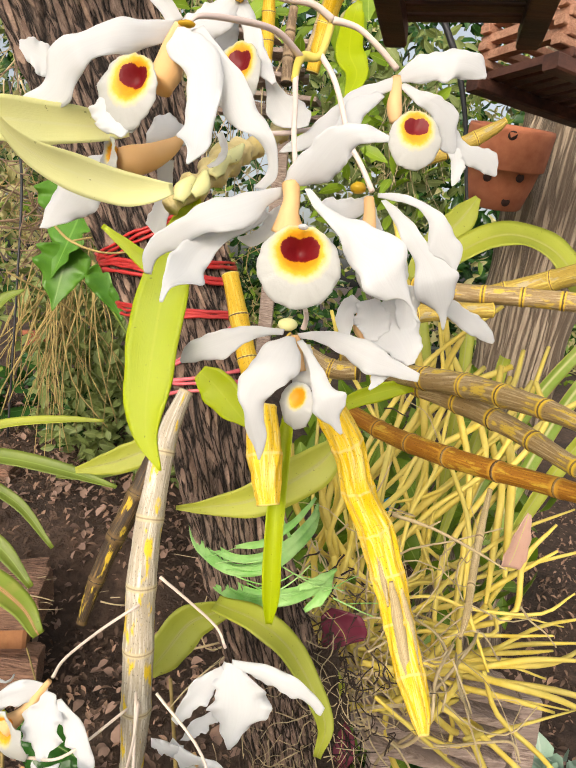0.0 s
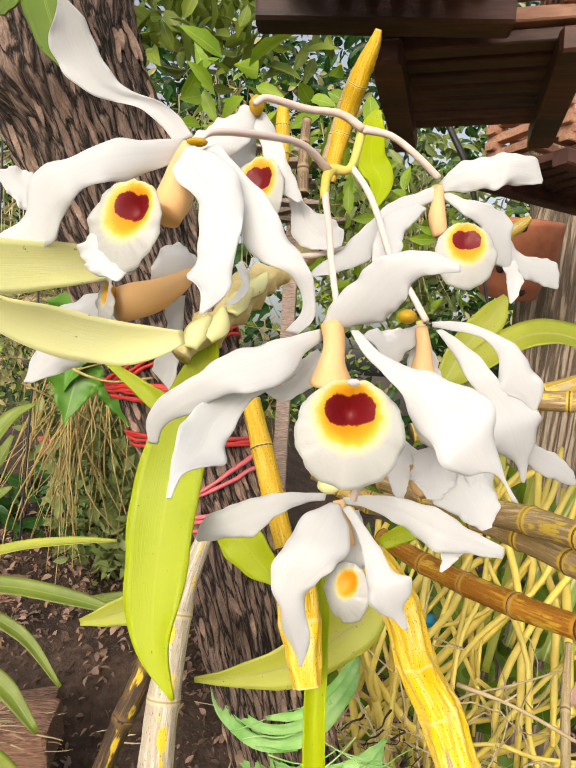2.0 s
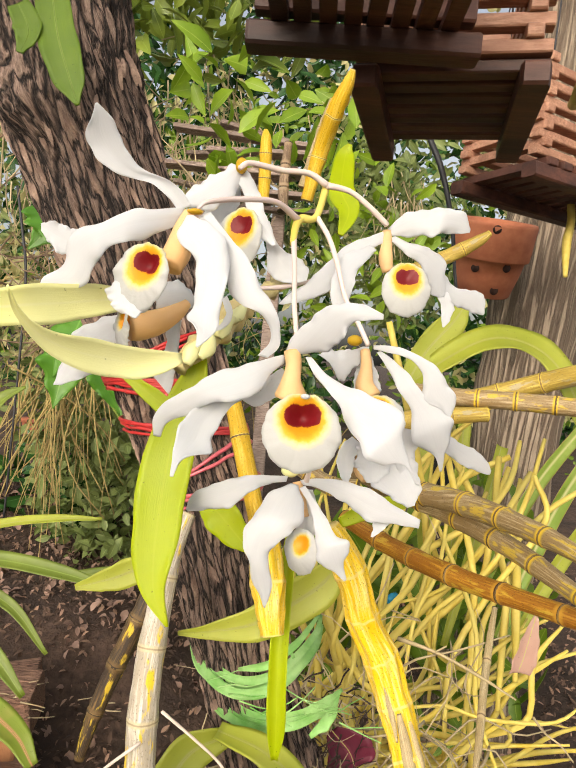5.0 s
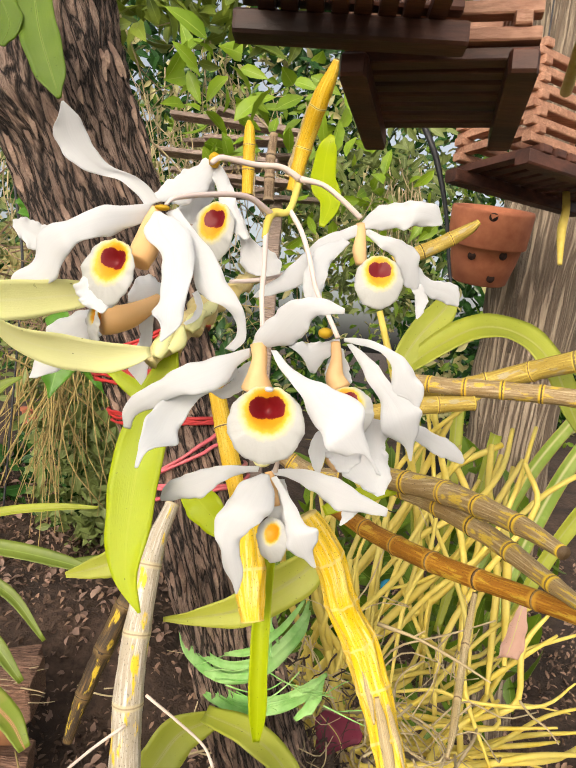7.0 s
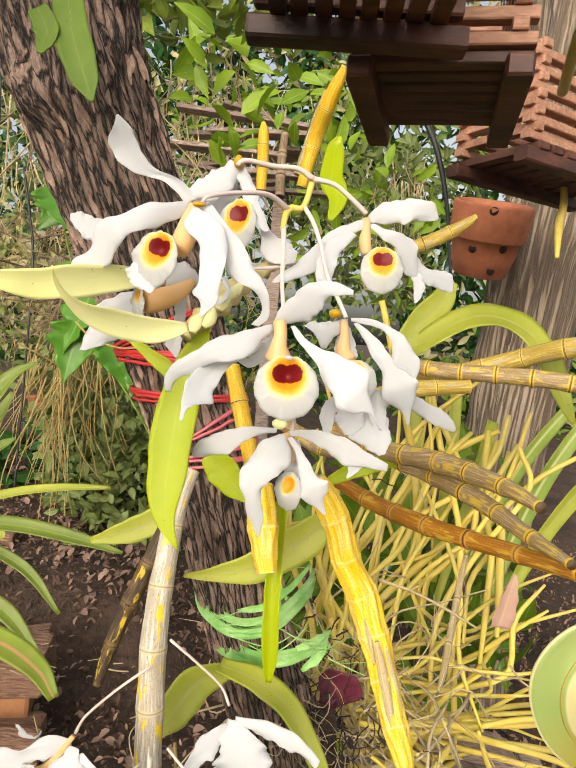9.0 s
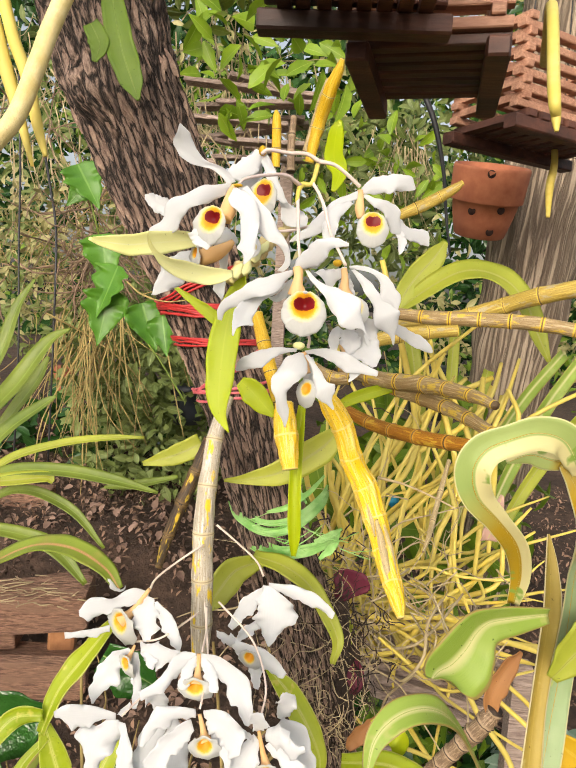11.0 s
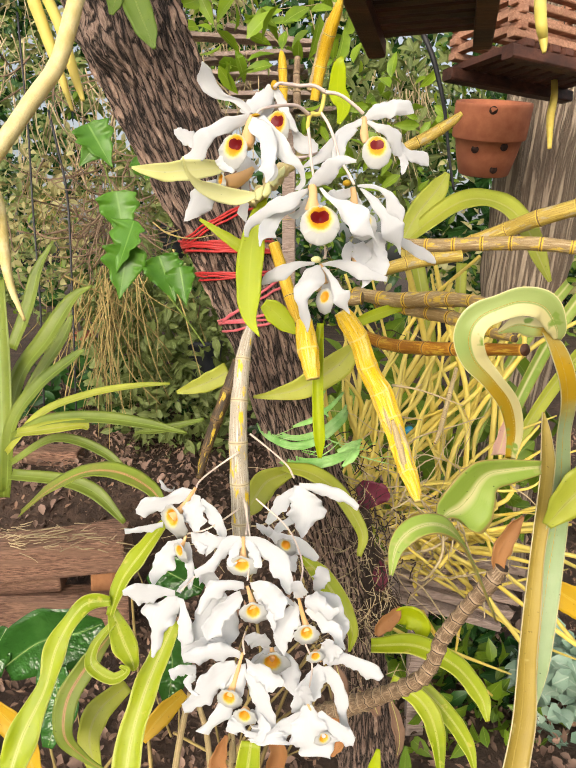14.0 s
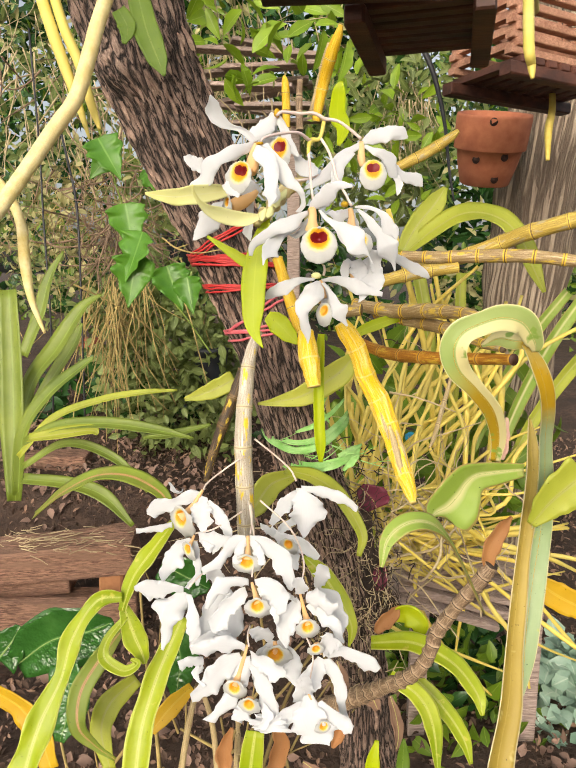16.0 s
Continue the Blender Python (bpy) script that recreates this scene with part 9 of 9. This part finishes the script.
strand_cloud("dry_grass", [np.array((-0.6583, 1.4654, 1.2315)) + rs.normal(0, 1, 3) * (0.14, 0.10, 0.14) for i in range(90)], (0.10, 0.25), (0.0015, 0.006), DRYSTEM, "brown dry stems and roots hanging in a tangle", "dry grass", seed=28, sway=0.6, curl=0.2)
strand_cloud("dry_grass", [np.array((-0.8223, 1.6127, 1.5207)) + rs.normal(0, 1, 3) * (0.12, 0.10, 0.12) for i in range(70)], (0.12, 0.35), (0.0015, 0.006), STRAW, "pale dry straw hanging behind the roots", "dry grass", seed=29, sway=0.35)
strand_cloud("dry_roots", [np.array((-0.5336, 1.3489, 1.1124)) + rs.normal(0, 1, 3) * (0.05, 0.05, 0.05) for i in range(90)], (0.08, 0.2), (0.002, 0.005), DRYSTEM, "tangle of brown dry roots behind the vine", "roots", seed=33, sway=0.7, curl=0.35)
for pts in ([(-0.6589, 1.2187, 1.505, 0.0041), (-0.636, 1.1826, 1.265, 0.0041), (-0.6258, 1.1582, 1.1048, 0.0041), (-0.6088, 1.1249, 0.8846, 0.0041), (-0.6243, 1.1382, 0.6513, 0.0042)], [(-0.6393, 1.294, 1.3303, 0.0055), (-0.618, 1.2819, 1.2446, 0.0055), (-0.5958, 1.2665, 1.1373, 0.0055), (-0.5849, 1.2369, 0.9431, 0.0044), (-0.5819, 1.2093, 0.6359, 0.0044)]):
    tagged(tube("black_wire", pts, WIRE, n=30, k=6), "thin black wire hanging down before the dry straw", "wire")

# wire, pots in the bed, blue plastic
tube_ob = tube("black_cable", [(0.1414, 0.7974, 1.4262, 0.0073), (0.1243, 0.861, 1.3923, 0.0079), (0.1286, 0.8845, 1.3547, 0.0082), (0.1529, 0.8748, 1.2964, 0.0082), (0.1707, 0.8617, 1.2236, 0.0059), (0.179, 0.8479, 1.1508, 0.0044), (0.1869, 0.8384, 1.0999, 0.0037)], WIRE, n=30, k=8)
tagged(tube_ob, "thin black hanging cable", "cable")
for i, (pp, r, mt, lb) in enumerate((((-0.9082, 2.0579, 0.7058), 0.045, TERRA, "small terracotta pot standing in the bed"), ((-0.3372, 1.4939, 0.7382), 0.05, PLASTIC, "black plastic nursery pot"), ((0.1753, 0.8473, 0.8917), 0.04, PLASTIC, "dark plastic pot behind the canes"), ((-0.4782, 1.7513, 1.0587), 0.05, PLASTIC, "dark pot among the dry grass"))):
    t = tube("small_pot", [(pp[0], pp[1], pp[2] - r, r * 1.4), (pp[0], pp[1], pp[2] + r * 0.7, r * 1.9), (pp[0], pp[1], pp[2] + r * 0.72, r * 2.1), (pp[0], pp[1], pp[2] + r, r * 2.1)], mt, n=12, k=24)
    tagged(t, lb, "plant pot")
tagged(ellipsoid("blue_scrap", (0.1244, 0.7627, 0.7423), (0.008, 0.006, 0.008), BLUE, rough=0.4), "scrap of bright blue plastic", "plastic scrap")

# withered bits before the roots
cane("withered_stem", [(0.1032, 0.314, 0.9103, 0.0025), (0.0962, 0.2954, 0.8966, 0.0035), (0.0886, 0.2721, 0.885, 0.0034), (0.0816, 0.2494, 0.8765, 0.003), (0.0771, 0.2381, 0.8726, 0.001)], WITHER, "withered pale stem hanging among the roots", 3, group="", rings=False, rough=0.2)
twig = thing("twig", (0.053, 0.288, 0.9015), "thin grey dry twig across the roots", "twig")
tube("stem", [(0.053, 0.288, 0.9015, 0.0022), (0.0696, 0.2789, 0.9005, 0.0014), (0.0855, 0.2691, 0.8969, 0.0014), (0.0979, 0.2592, 0.8936, 0.0007)], STRAW, twig, n=16, k=6)
tube("side_shoot", [(0.0679, 0.2788, 0.9008, 0.0011), (0.0731, 0.2798, 0.9039, 0.0007)], STRAW, twig, n=6, k=5)
twig = thing("twig", (-0.1017, 0.4206, 1.1131), "thin pale dry twig beside the trunk", "twig")
tube("stem", [(-0.1195, 0.4186, 1.1614, 0.0013), (-0.1011, 0.4229, 1.1502, 0.0013), (-0.0845, 0.4261, 1.1345, 0.0013), (-0.0764, 0.4291, 1.1206, 0.0013)], STRAW, twig, n=16, k=6)
twig = thing("twig", (-0.1082, 0.3401, 1.0189), "thin brown dry twig before the twine", "twig")
tube("stem", [(-0.1335, 0.3384, 1.0198, 0.0012), (-0.1204, 0.3325, 1.0111, 0.0015), (-0.1019, 0.328, 1.007, 0.0011), (-0.0824, 0.328, 1.0098, 0.0011)], HAY, twig, n=16, k=6)
tube("side_shoot", [(-0.1204, 0.3325, 1.0111, 0.0012), (-0.112, 0.3389, 1.0144, 0.0008)], HAY, twig, n=6, k=5)
# pale strap leaves behind the roots
pale = thing("strap_plant", (0.2475, 0.752, 0.6415), "upright pale yellow-green strap leaves behind the roots", "plant")
for i, pts in enumerate(([(0.4349, 0.8864, 0.9904, 0.0203), (0.3513, 0.8388, 0.8854, 0.0229), (0.2931, 0.7955, 0.7921, 0.021), (0.2542, 0.7655, 0.7069, 0.0133)], [(0.4437, 0.8688, 0.8985, 0.0234), (0.3709, 0.8383, 0.8238, 0.0232), (0.3116, 0.7993, 0.7529, 0.0197), (0.272, 0.7721, 0.6819, 0.012)], [(0.1327, 0.8127, 0.991, 0.0208), (0.147, 0.7864, 0.9045, 0.022), (0.1538, 0.7599, 0.8199, 0.0189), (0.1584, 0.7433, 0.7344, 0.0116)],
                         [(0.3992, 0.9285, 0.9587, 0.0197), (0.3286, 0.8873, 0.8806, 0.0209), (0.2684, 0.8443, 0.79, 0.0189), (0.228, 0.8133, 0.7002, 0.0109)], [(0.1933, 0.7865, 0.9906, 0.0158), (0.1887, 0.7593, 0.9069, 0.017), (0.1826, 0.7423, 0.8233, 0.0156), (0.1764, 0.7252, 0.7397, 0.0085)], [(0.2593, 0.8409, 0.9308, 0.0168), (0.2387, 0.8145, 0.8571, 0.0182), (0.2112, 0.785, 0.7703, 0.015), (0.1878, 0.7576, 0.6926, 0.0089)])):
    blade("leaf", pts, OLIVE if i % 3 else PALEGREEN, pale, n=22, k=6, cup=0.2, facing=(0.2, -0.9, 0.2), seed=i, wave=0.01)



# ---------- bark flakes ----------
bark_flakes(290, 77)
